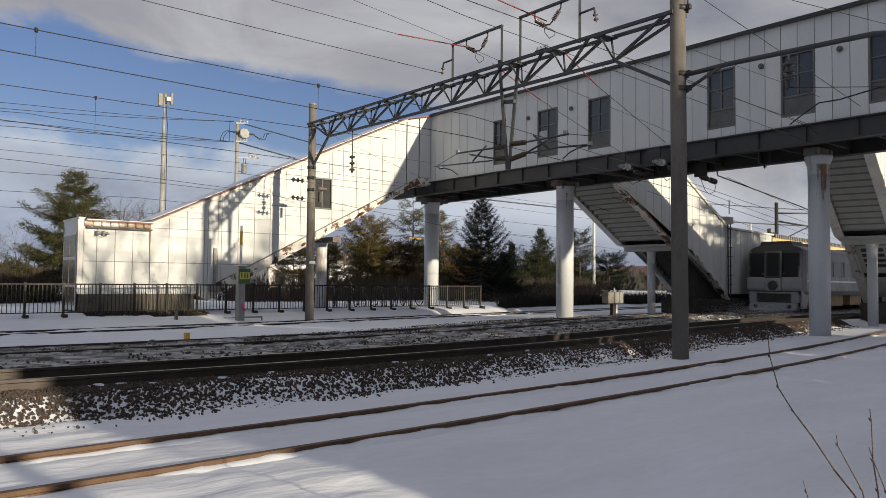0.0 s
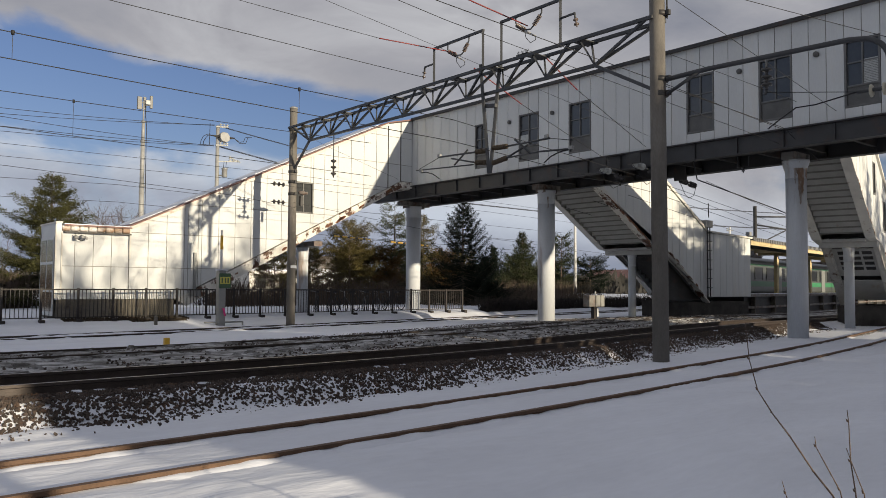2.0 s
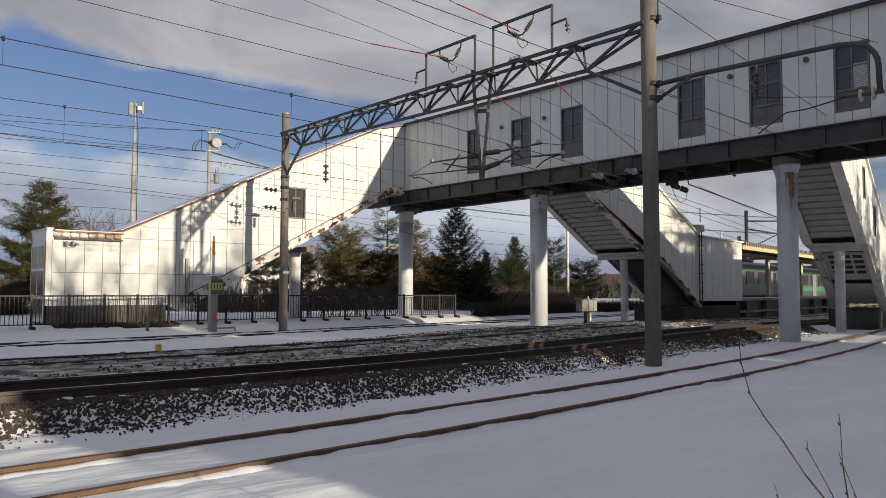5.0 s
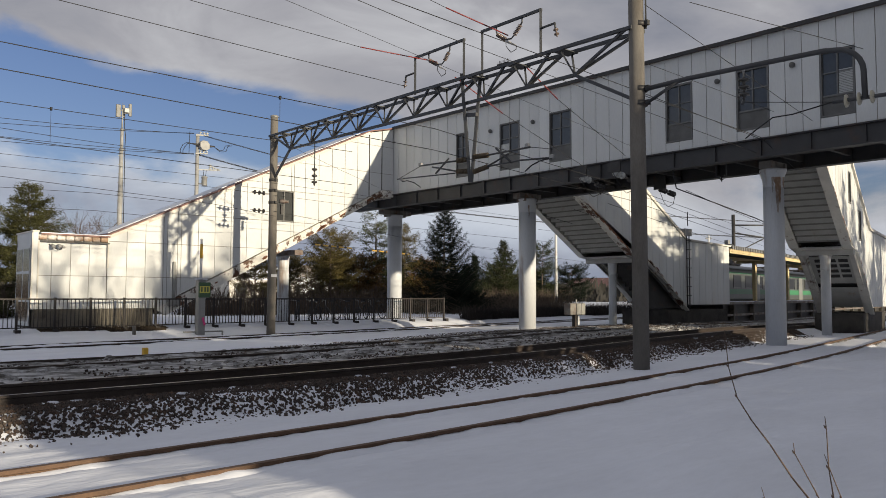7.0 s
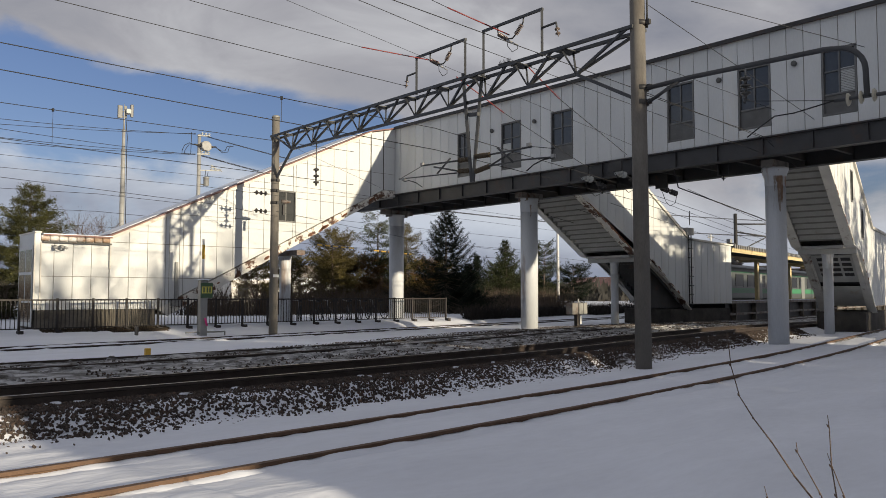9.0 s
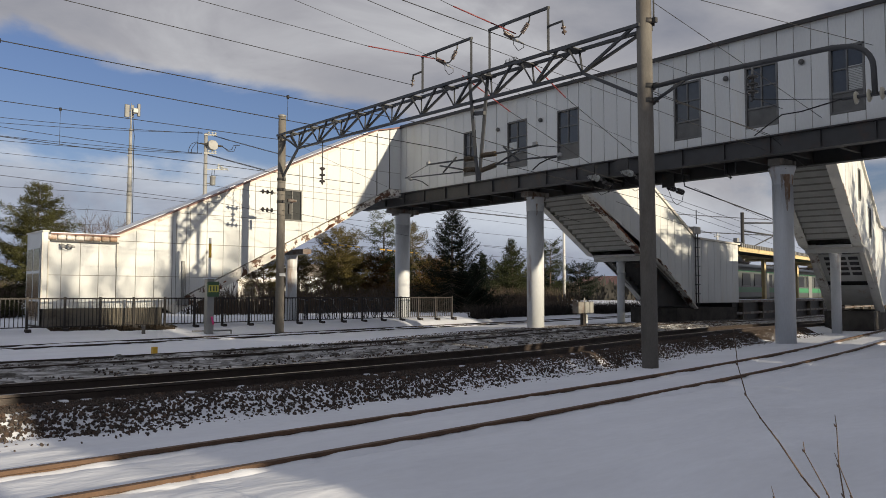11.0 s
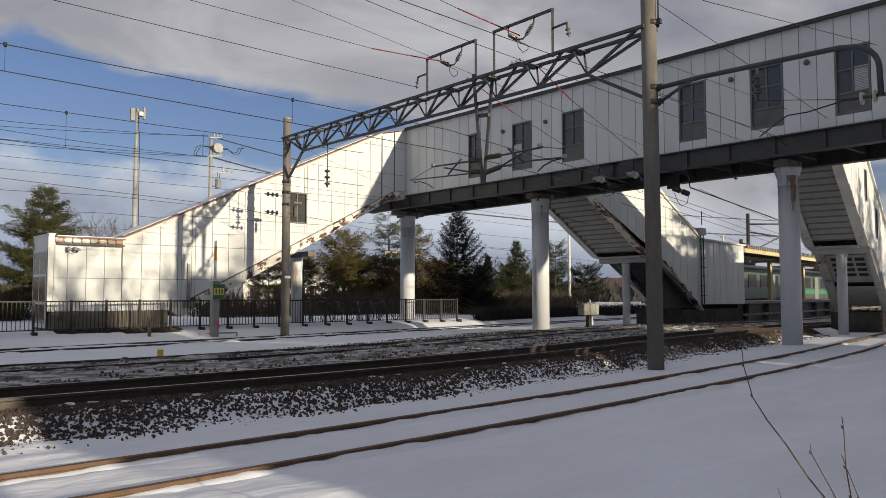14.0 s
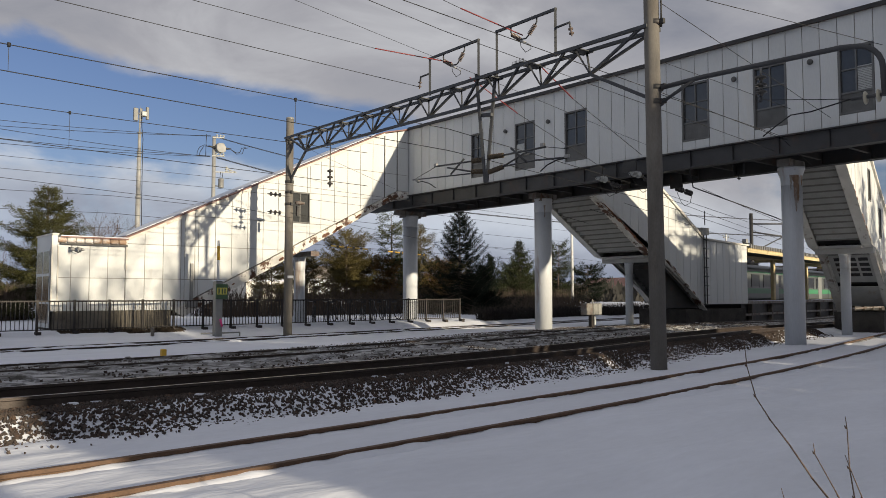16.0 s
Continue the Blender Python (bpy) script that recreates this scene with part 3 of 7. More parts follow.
for y, r, beam in ((11.2, 0.30, 0.5), (21.4, 0.345, 0.62), (30.15, 0.355, 0.85)):
    col = column(23.3, y, r, 0.0, DZ - 0.58, "thick pale grey round column carrying the footbridge deck", beam, flare=0.075 if y < 12 else 0.02)
    if y < 12:
        for k, (z, l, a, w) in enumerate(((5.05, 1.15, -2.30, 0.13), (5.06, 0.9, -2.08, 0.07), (5.02, 0.5, -2.75, 0.05), (5.02, 0.35, -1.6, 0.08))):
            rust_run(col, r + 0.012, z, l, a, w, 200 + k)
    elif y < 25:
        rust_run(col, r + 0.012, 5.0, 0.5, -2.2, 0.05, 210)


# ---- the western stair ----
def west_stair():
    st = tagged(new("stair_enclosure"), "white panelled covered stair sloping down to an entrance hut", "covered stairway")
    F, T = 28.6, 30.65
    top = [(6.83, 3.25), (9.25, 3.25), (9.26, 3.40), (20.6, 8.75), (21.98, 9.08)]
    bot = [(6.83, 0.86), (11.41, 0.86), (11.8, 1.30), (21.35, 6.20), (21.98, 6.20)]
    us = steps_between(6.83, 9.25, 0.56) + steps_between(9.26, 21.98, 0.66)[1:]
    win = (15.83, 16.76, 4.40, 5.70)
    panel_wall(st, "wall", us, [0.8, 2.0, 3.25, 4.40, 5.70, 6.95, 8.2, 9.2], top, bot, [win], "x", F, 0.12)
    panel_wall(st, "wall", us[::3] + [us[-1]], [0.8, 9.2], top, bot, [], "x", T, -0.12, pieces=False)
    window(st, "x", F, 1, *win, dark_bottom=False)
    # stringers under the slope
    for y in (F - 0.03, T - 0.13):
        bm = B()
        bm_prism(bm, [(11.40, 0.60), (21.35, 5.90), (21.98, 5.90), (21.98, 6.18), (21.35, 6.18), (11.75, 1.24), (11.0, 0.84)], y, y + 0.16)
        part("stringer", bm, "rust_stringer", st, "white steel stringer flaking with rust")
    rng = random.Random(77)
    for k in range(16):
        x = 12.5 + 8.8 * rng.random() ** 0.6
        l, h = rng.uniform(0.10, 0.42), rng.uniform(0.05, 0.15)
        z = 0.60 + (x - 11.40) * 0.5327 + rng.uniform(0.06, 0.20)
        pts = []
        for i in range(7):
            a = 6.283 * i / 7
            dx = l * 0.5 * math.cos(a) * rng.uniform(0.6, 1.2)
            pts.append((x + dx, z + dx * 0.5327 + h * 0.5 * math.sin(a) * rng.uniform(0.6, 1.2)))
        bm = B(); bm_prism(bm, pts, F - 0.05, F - 0.032)
        part("rust_patch", bm, "heavy_rust", st, "flaking dark rust patch")
    bm = B()
    bm_prism(bm, [(11.5, 0.62), (21.35, 5.86), (21.98, 5.86), (21.98, 5.98), (21.35, 5.98), (11.5, 0.75)], F + 0.14, T - 0.14)
    part("soffit", bm, "rust_stringer", st)
    # roofs
    bm = B()
    bm_prism(bm, [(9.1, 3.37), (20.6, 8.78), (22.0, 9.10), (22.0, 9.16), (20.6, 8.83), (9.1, 3.42)], F - 0.10, T + 0.1)
    part("roof", bm, "roof_red", st, "brown sheet roof")
    bm = B()
    bm_prism(bm, [(9.4, 3.566), (20.4, 8.741), (20.4, 8.765), (9.4, 3.59)], F + 0.42, T + 0.05)
    part("roof_snow", bm, "snow", st, "thin snow lying on the roof sheet")
    bm = B()
    bm_prism(bm, [(9.1, 3.25), (20.6, 8.66), (20.6, 8.775), (9.1, 3.365)], F - 0.07, F - 0.012)
    part("fascia", bm, "fascia", st, "pale roof edge board")
    # hut parapet with fluted eaves, pier and base
    bm = B(); bm_box(bm, 6.83, 6.99, F - 0.08, T, 0.86, 3.45)
    part("pier", bm, "panel", st)
    bm = B(); bm_box(bm, 6.80, 7.02, F - 0.11, T + 0.03, 3.452, 3.50)
    part("pier_cap", bm, "fascia", st)
    x = 7.0
    while x < 9.0:
        bm = B()
        bm_lathe(bm, (x, F - 0.03, 3.29), (1, 0, 0), [(0.0, 0.0), (0.0, 0.08), (0.03, 0.10), (0.23, 0.10), (0.26, 0.08), (0.26, 0)], 10)
        part("eave_tile", bm, "roof_tan", st, "rusty rounded eaves sheet with snow")
        x += 0.285
    bm = B(); bm_box(bm, 7.06, 9.28, F - 0.15, F - 0.005, 3.13, 3.185)
    part("gutter", bm, "dark_steel", st, "dark rusted gutter under the eaves")
    bm = B(); bm_box(bm, 7.06, 9.3, F - 0.15, F - 0.125, 3.37, 3.42)
    part("eave_trim", bm, "roof_red", st, "thin brown trim along the hut eaves")
    bm = B(); bm_box(bm, 7.06, 9.3, F - 0.12, T, 3.40, 3.45)
    part("hut_roof", bm, "snow", st)
    bm = B(); bm_box(bm, 6.91, 10.94, F + 0.03, T - 0.05, -0.2, 0.855)
    part("base", bm, "concrete", st, "stained grey concrete plinth")
    # entrance door on the end face
    X = 6.83
    bm = B(); bm_box(bm, X - 0.03, X - 0.004, F + 0.12, F + 1.9, 0.3, 3.0)
    part("door_frame", bm, "panel", st, "white painted entrance frame")
    for y in (F + 0.2, F + 1.08):
        for z0, z1 in ((0.45, 1.1), (1.2, 2.05), (2.15, 2.9)):
            bm = B(); bm_box(bm, X - 0.038, X - 0.032, y, y + 0.76, z0, z1)
            part("pane", bm, "glass", st)
    for x, z0, z1 in ((6.81, 0.9, 3.42), (7.0, 0.9, 3.12), (9.25, 2.3, 3.38)):
        bm = B(); bm_box(bm, x - 0.022, x + 0.022, F - 0.12, F - 0.085 if x < 7.2 else F - 0.006, z0, z1)
        part("corner_trim", bm, "fascia", st, "rust-brown corner trim")
    # downpipe
    bm = B(); bm_box(bm, 11.62, 11.72, F - 0.10, F - 0.004, 1.2, 2.6); bm_box(bm, 11.45, 11.9, F - 0.12, F - 0.004, 0.95, 1.2)
    part("conduit", bm, "frame", st, "grey conduit box")
    for x, z, w in ((7.42, 2.98, 0.07), (7.62, 3.0, 0.06), (7.74, 2.97, 0.05)):
        bm = B(); bm_lathe(bm, (x, F - 0.22, z), (0.2, -1, -0.3), [(-0.12, 0.0), (-0.12, w * 0.6), (0.0, w), (0.05, w), (0.05, 0.0)], 10)
        part("lamp", bm, "grey_fitting", st, "small grey floodlight under the eaves")
    bm = B(); bm_path(bm, [(7.35, F - 0.02, 3.05), (7.42, F - 0.2, 2.95), (7.6, F - 0.2, 2.86), (7.74, F - 0.18, 2.95)], 0.014)
    part("lamp_bracket", bm, "wire", st)
    return st


MAT["fascia"] = material("fascia_board", (0.60, 0.57, 0.51), 0.6, 0, 2, 0.15, 40, 0.08, second=(0.30, 0.17, 0.10), low=0.60, high=0.74)
MAT["roof_tan"] = material("rusty_eaves", (0.36, 0.24, 0.16), 0.7, 0, 2.5, 0.2, 40, 0.1, second=(0.75, 0.73, 0.70), low=0.45, high=0.6)
west_stair()
column(17.15, 30.1, 0.24, 0.1, 3.25, "short pale column under the covered stair", 1.3, "y")


# ---- the two eastern stairs ----
def east_stair(F, label, windows=(), hut=True, wide=2.9, turn=0.0):
    st = tagged(new("stair_enclosure"), label, "covered stairway")
    T = F + wide
    st.matrix_basis = Matrix.Translation((EX, F, 0)) @ Matrix.Rotation(radians(turn), 4, "Z") @ Matrix.Translation((-EX, -F, 0))
    end = 39.1 if hut else 42.0
    top = [(EX, 9.10), (26.9, 9.10), (34.9, 4.16), (end, 4.02)]
    bot = [(EX, 6.2), (26.0, 6.2), (34.6, 1.05), (34.9, 0.95), (end, 0.95)]
    us = steps_between(EX, 34.9, 0.6) + steps_between(34.9, end, 0.6)[1:]
    panel_wall(st, "wall", us, [0.5, 9.2], top, bot, list(windows), "x", F, 0.12)
    panel_wall(st, "wall", [EX, 26, 26.9, 30, 34.9, end], [0.5, 9.2], top, bot, [], "x", T, -0.12, pieces=False)
    for w in windows:
        window(st, "x", F, 1, *w, dark_bottom=False)
    bm = B(); bm_box(bm, end - 0.12, end, F + 0.13, T - 0.13, 0.95, 4.0)
    part("end_wall", bm, "panel", st)
    for y in (F - 0.03, T - 0.15):
        bm = B()
        bm_prism(bm, [(25.0, 5.9), (26.0, 5.9), (30.2, 3.32), (31.6, 3.10), (34.9, 0.72), (34.9, 1.02), (34.55, 1.05), (26.0, 6.18), (25.0, 6.18)], y, y + 0.18)
        part("stringer", bm, "east_stringer", st, "white steel stringer flaking with rust")
    # the underside, plate by plate: each step shows its edge from below
    x, z = 25.9, 5.97
    while x < 30.2:
        bm = B(); bm_box(bm, x, x + 0.31, F + 0.22, T - 0.22, z - 0.02, z + 0.03); bm_box(bm, x - 0.012, x + 0.012, F + 0.22, T - 0.22, z - 0.03, z + 0.2)
        part("step", bm, "soffit", st)
        # thin darker lip added to draw the shade line between steps
        bm = B(); bm_box(bm, x - 0.03, x + 0.03, F + 0.22, T - 0.22, z - 0.075, z - 0.022)
        part("shade_lip", bm, "shade_lip_grey", st)
        x += 0.31; z -= 0.19
    bm = B(); bm_box(bm, 30.2, 31.65, F + 0.22, T - 0.22, 3.15, 3.25)
    part("landing", bm, "soffit", st)
    # the lower steps are coloured dark to carry the deep shade there
    x, z = 31.65, 3.12
    while hut and x < 34.7:
        bm = B(); bm_box(bm, x, x + 0.31, F + 0.22, T - 0.22, z - 0.02, z + 0.03); bm_box(bm, x - 0.012, x + 0.012, F + 0.22, T - 0.22, z - 0.03, z + 0.2)
        part("step", bm, "dark_steel", st)
        x += 0.31; z -= 0.205
    if hut:
        # dark sheet in place of the shaded open space below the flight
        bm = B(); bm_prism(bm, [(31.7, 2.85), (34.8, 0.8), (31.7, 0.8)], F + 0.35, F + 0.45)
        part("shade_infill", bm, "dark_steel", st, "dark sheet standing in for the shade under the lower flight")
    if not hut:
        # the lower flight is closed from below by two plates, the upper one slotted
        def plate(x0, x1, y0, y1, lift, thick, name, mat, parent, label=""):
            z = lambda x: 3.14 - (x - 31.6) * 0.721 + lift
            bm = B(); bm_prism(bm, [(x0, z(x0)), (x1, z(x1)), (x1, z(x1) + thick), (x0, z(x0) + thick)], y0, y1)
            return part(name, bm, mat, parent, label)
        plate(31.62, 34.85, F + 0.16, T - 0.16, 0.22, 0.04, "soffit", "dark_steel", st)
        screen = plate(31.95, 33.35, F + 0.17, T - 0.17, 0.05, 0.04, "slotted_plate", "soffit", st, "grey plate with rows of slots")
        for x in (32.05, 32.32, 32.59, 32.86):
            for k in range(3):
                y = F + 0.34 + 0.43 * k
                plate(x, x + 0.15, y, y + 0.34, 0.036, 0.01, "slot", "dark_steel", screen)
        plate(33.62, 34.70, F + 0.17, T - 0.17, 0.05, 0.04, "plate", "soffit", st)
    # flanges along the lower edges and brackets under the landing
    for y in (F - 0.09, T - 0.17):
        bm = B()
        for p, q_ in (((25.0, 5.86), (26.0, 5.86)), ((26.0, 5.86), (30.2, 3.28)), ((30.2, 3.28), (31.6, 3.06)), ((31.6, 3.06), (34.9, 0.68))):
            bm_beam(bm, (p[0], y + 0.13, p[1]), (q_[0], y + 0.13, q_[1]), 0.34, 0.05)
        part("flange", bm, "rust_stringer" if hut and y < F else "east_stringer", st)
    rng = random.Random(int(F * 10))
    for k in range(14):
        x = 26.2 + 3.9 * rng.random() if k < 9 else 31.8 + 2.8 * rng.random()
        z = 5.84 - (x - 26.0) * 0.614 if x < 30.2 else 3.06 - (x - 31.6) * 0.721
        l, h = rng.uniform(0.10, 0.35), rng.uniform(0.04, 0.11)
        bm = B(); bm_prism(bm, [(x - l * 0.5, z + l * 0.31), (x - l * 0.1, z + l * 0.06 + h), (x + l * 0.3, z - l * 0.18 + h * 0.8), (x + l * 0.5, z - l * 0.31), (x, z - 0.01)], F - 0.137, F - 0.132)
        part("rust_flake", bm, "heavy_rust", st, "dark rust flake on the stringer")
    bm = B(); bm_prism(bm, [(27.0, 5.32), (30.1, 3.42), (30.1, 3.52), (28.6, 4.48), (27.0, 5.40)], F - 0.055, F - 0.034)
    part("rust_patch", bm, "heavy_rust", st, "flaking rusted strip of stringer")
    bm = B()
    bm_prism(bm, [(EX, 9.10), (26.9, 9.10), (34.9, 4.16), (end + 0.1, 4.02), (end + 0.1, 4.10), (34.95, 4.26), (26.9, 9.22), (EX, 9.22)], F - 0.08, T + 0.08)
    part("roof", bm, "fascia", st, "pale sheet roof")
    return st


MAT["soffit"] = material("stair_soffit", (0.42, 0.42, 0.40), 0.65, 0, 2, 0.10, 40, 0.06, second=(0.34, 0.28, 0.22), low=0.60, high=0.74)
# darker grey for the shade lines drawn under the steps
MAT["shade_lip_grey"] = material("shade_lip_paint", (0.20, 0.195, 0.18), 0.65, 0, 3, 0.15, 40, 0.06)
east_stair(21.3, "white panelled covered stair down to the platform", hut=True)
SF, ST = 10.64, 11.5


def second_stair_at(x, y):
    """A point of the nearer eastern stair: metres along x as if unturned, metres behind its front."""
    c, s = math.cos(radians(ST)), math.sin(radians(ST))
    return EX + (x - EX) * c - y * s, SF + (x - EX) * s + y * c


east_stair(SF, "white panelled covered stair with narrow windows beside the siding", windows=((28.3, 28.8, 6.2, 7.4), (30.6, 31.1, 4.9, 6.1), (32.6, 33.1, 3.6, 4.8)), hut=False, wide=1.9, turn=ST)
column(30.9, 22.85, 0.185, 0.0, 3.15, "slim pale column under the stair landing", 1.45, "y", head="soffit")
column(*second_stair_at(30.9, 0.9), 0.18, 0.0, 3.15, "slim pale column under the stair landing beside the siding", 1.0, "y", head="soffit").rotation_euler.z = radians(ST)
for y, w, turn in ((22.75, 1.35, 0.0), (SF + 0.95, 0.9, ST)):
    bm = B(); bm_box(bm, 33.4, 39.0, y - w, y + w, -0.2, 0.72)
    bm.transform(Matrix.Translation((EX, SF, 0)) @ Matrix.Rotation(radians(turn), 4, "Z") @ Matrix.Translation((-EX, -SF, 0)))
    thing("stair_footing", bm, "dark_concrete", "dark mottled concrete footing of the stair", "footing", kind="structure")



# ---- catenary mast, pole and lattice beam ----
POLE, MAST = Vector((14.45, 26.2, -0.06)), Vector((13.45, 9.25, -0.12))


def concrete_pole(base, height, r0, r1, label, lean=(0, 0)):
    p = tagged(new("catenary_mast"), label, "catenary mast", "catenary masts")
    p.location = base
    bm = B()
    bm_tube(bm, (0, 0, -0.4), (lean[0], lean[1], height), r0, 28, r1)
    part("pole", bm, "concrete_pole", p)
    bm = B()
    bm_lathe(bm, (lean[0], lean[1], height), (0, 0, 1), [(0, r1 + 0.015), (0.05, r1 + 0.015), (0.08, r1 * 0.7), (0.08, 0)], 20)
    part("cap", bm, "frame", p)
    return p


def band(parent, z, r):
    bm = B()
    bm_lathe(bm, (0, 0, z - 0.05), (0, 0, 1), [(0, r - 0.02), (0, r + 0.025), (0.1, r + 0.025), (0.1, r - 0.02)], 20)
    bm_box(bm, -0.04, 0.04, -r - 0.10, -r, z - 0.05, z + 0.05)
    part("clamp_band", bm, "dark_steel", parent, "bolted steel clamp band")


pole_far = concrete_pole(POLE, 8.15, 0.165, 0.14, "brown concrete catenary mast beside the far track")
mast_near = concrete_pole(MAST, 9.3, 0.165, 0.15, "thick concrete catenary mast carrying a lattice beam", (-0.06, 0.02))
for z in (7.35, 5.75, 5.35, 4.9):
    band(pole_far, z, 0.145)
for z in (7.9, 7.1, 5.75, 5.45):
    band(mast_near, z, 0.155)
for k, (a, z0, z1) in enumerate(((-0.9, 7.0, 9.0), (-1.05, 7.2, 8.8), (-1.4, 7.15, 7.9))):
    bm = B(); bm_path(bm, [(0.19 * math.cos(a + 0.1 * math.sin(z * 5 + k)) - 0.05, 0.19 * math.sin(a + 0.1 * math.sin(z * 5 + k)), z) for z in (z0 + (z1 - z0) * i / 8 for i in range(9))], 0.012)
    part("cable", bm, "wire", mast_near, "dark cable strapped to the mast")


def lattice_beam():
    lb = tagged(new("lattice_beam"), "dark steel lattice beam spanning the tracks between two masts", "lattice beam")
    a, b = POLE + Vector((0, 0, 7.40)), MAST + Vector((0, 0, 7.02))
    d = (b - a).normalized()
    s = d.cross(Vector((0, 0, 1))).normalized()
    low = 0.62
    L = (b - a).length
    for k in (-1, 1):
        bm = B(); bm_beam(bm, a + s * 0.2 * k, b + s * 0.2 * k, 0.07, 0.07)
        part("top_chord", bm, "truss", lb)
    c0, c1 = a + d * 1.35 - Vector((0, 0, low)), b - d * 1.75 - Vector((0, 0, low))
    bm = B(); bm_beam(bm, c0, c1, 0.08, 0.07)
    part("bottom_chord", bm, "truss", lb)
    n = 10
    for i in range(n):
        p = c0 + (c1 - c0) * (i / (n - 1))
        up = p + Vector((0, 0, low))
        for k in (-1, 1):
            for off, w in ((-0.28, 0.04), (0.98, 0.055)) + (((-1.05, 0.055),) if i == 0 else ()):
                if i == n - 1 and off > 0:
                    off = 1.6
                bm = B(); bm_beam(bm, p, up + d * off + s * 0.2 * k, w, w)
                part("diagonal", bm, "truss", lb)
        bm = B(); bm_box(bm, -0.16, 0.16, -0.25, 0.25, -0.055, -0.035)
        bm.transform(Matrix.Translation(up + d * -0.28) @ Matrix.Rotation(math.atan2(d.y, d.x), 4, "Z"))
        part("gusset", bm, "truss", lb)
    bm = B(); bm_beam(bm, c0, POLE + Vector((0, 0, 5.75)), 0.07, 0.07)
    part("brace", bm, "truss", lb)
    bm = B(); bm_beam(bm, c1, MAST + Vector((0, 0, 5.5)), 0.07, 0.07)
    part("brace", bm, "truss", lb)
    return a, b, d, s


BEAM_A, BEAM_B, BEAM_D, BEAM_S = lattice_beam()


# ---- fence ----
def fence():
    fe = tagged(new("fence"), "brown metal railing fence along the station street", "fence")
    x = -3.0
    bay = 1.15
    post = B(); bm_box(post, -0.035, 0.035, -0.035, 0.035, -0.25, 1.06); bm_box(post, -0.08, 0.08, -0.28, -0.037, -0.12, 0.03)
    post = mesh_of("post", post, "fence")
    bar = B(); bm_box(bar, -0.011, 0.011, -0.008, 0.008, 0.10, 0.98)
    bar = mesh_of("bar", bar, "fence")
    long = B(); bm_box(long, 0.036, 1.114, -0.02, 0.02, 0.98, 1.03)
    long = mesh_of("top_rail", long, "fence")
    low = B(); bm_box(low, 0.036, 1.114, -0.015, 0.015, 0.07, 0.10)
    low = mesh_of("bottom_rail", low, "fence")
    while x < 26.1:
        y = y_fence(x)
        z = 0.2
        shared("post", post, fe, (x, y, z))
        if x < 25.5:
            ang = math.atan(0.087)
            for me, nm in ((long, "top_rail"), (low, "bottom_rail")):
                ob = shared(nm, me, fe, (x, y, z)); ob.rotation_euler.z = ang
            k = 0.128
            while k < bay - 0.05:
                shared("bar", bar, fe, (x + k, y + 0.087 * k, z))
                k += 0.128
        x += bay


fence()


# ---- trees ----
def blades(verts, faces, c, d, n, length, width, rng, spread=0.9):
    """Small pointed leaves round c, leaning along d."""
    for _ in range(n):
        v = Vector((rng.gauss(0, 1), rng.gauss(0, 1), rng.gauss(0, 0.8)))
        v = (d + v.normalized() * spread).normalized()
        w = v.cross(Vector((rng.gauss(0, 1), rng.gauss(0, 1), rng.gauss(0, 1)))).normalized() * width * rng.uniform(0.7, 1.3)
        l = length * rng.uniform(0.6, 1.3)
        o = c + Vector((rng.gauss(0, 1), rng.gauss(0, 1), rng.gauss(0, 1))) * length * 0.35
        i = len(verts)
        verts += [o - w * 0.4, o + v * l * 0.55 - w, o + v * l, o + v * l * 0.5 + w]
        faces.append((i, i + 1, i + 2, i + 3))


def soup(name, verts, faces, mat, parent):
    me = bpy.data.meshes.new(name)
    me.from_pydata([tuple(v) for v in verts], [], faces)
    me.materials.append(MAT[mat])
    ob = new(name, me)
    ob.parent = parent
    return ob


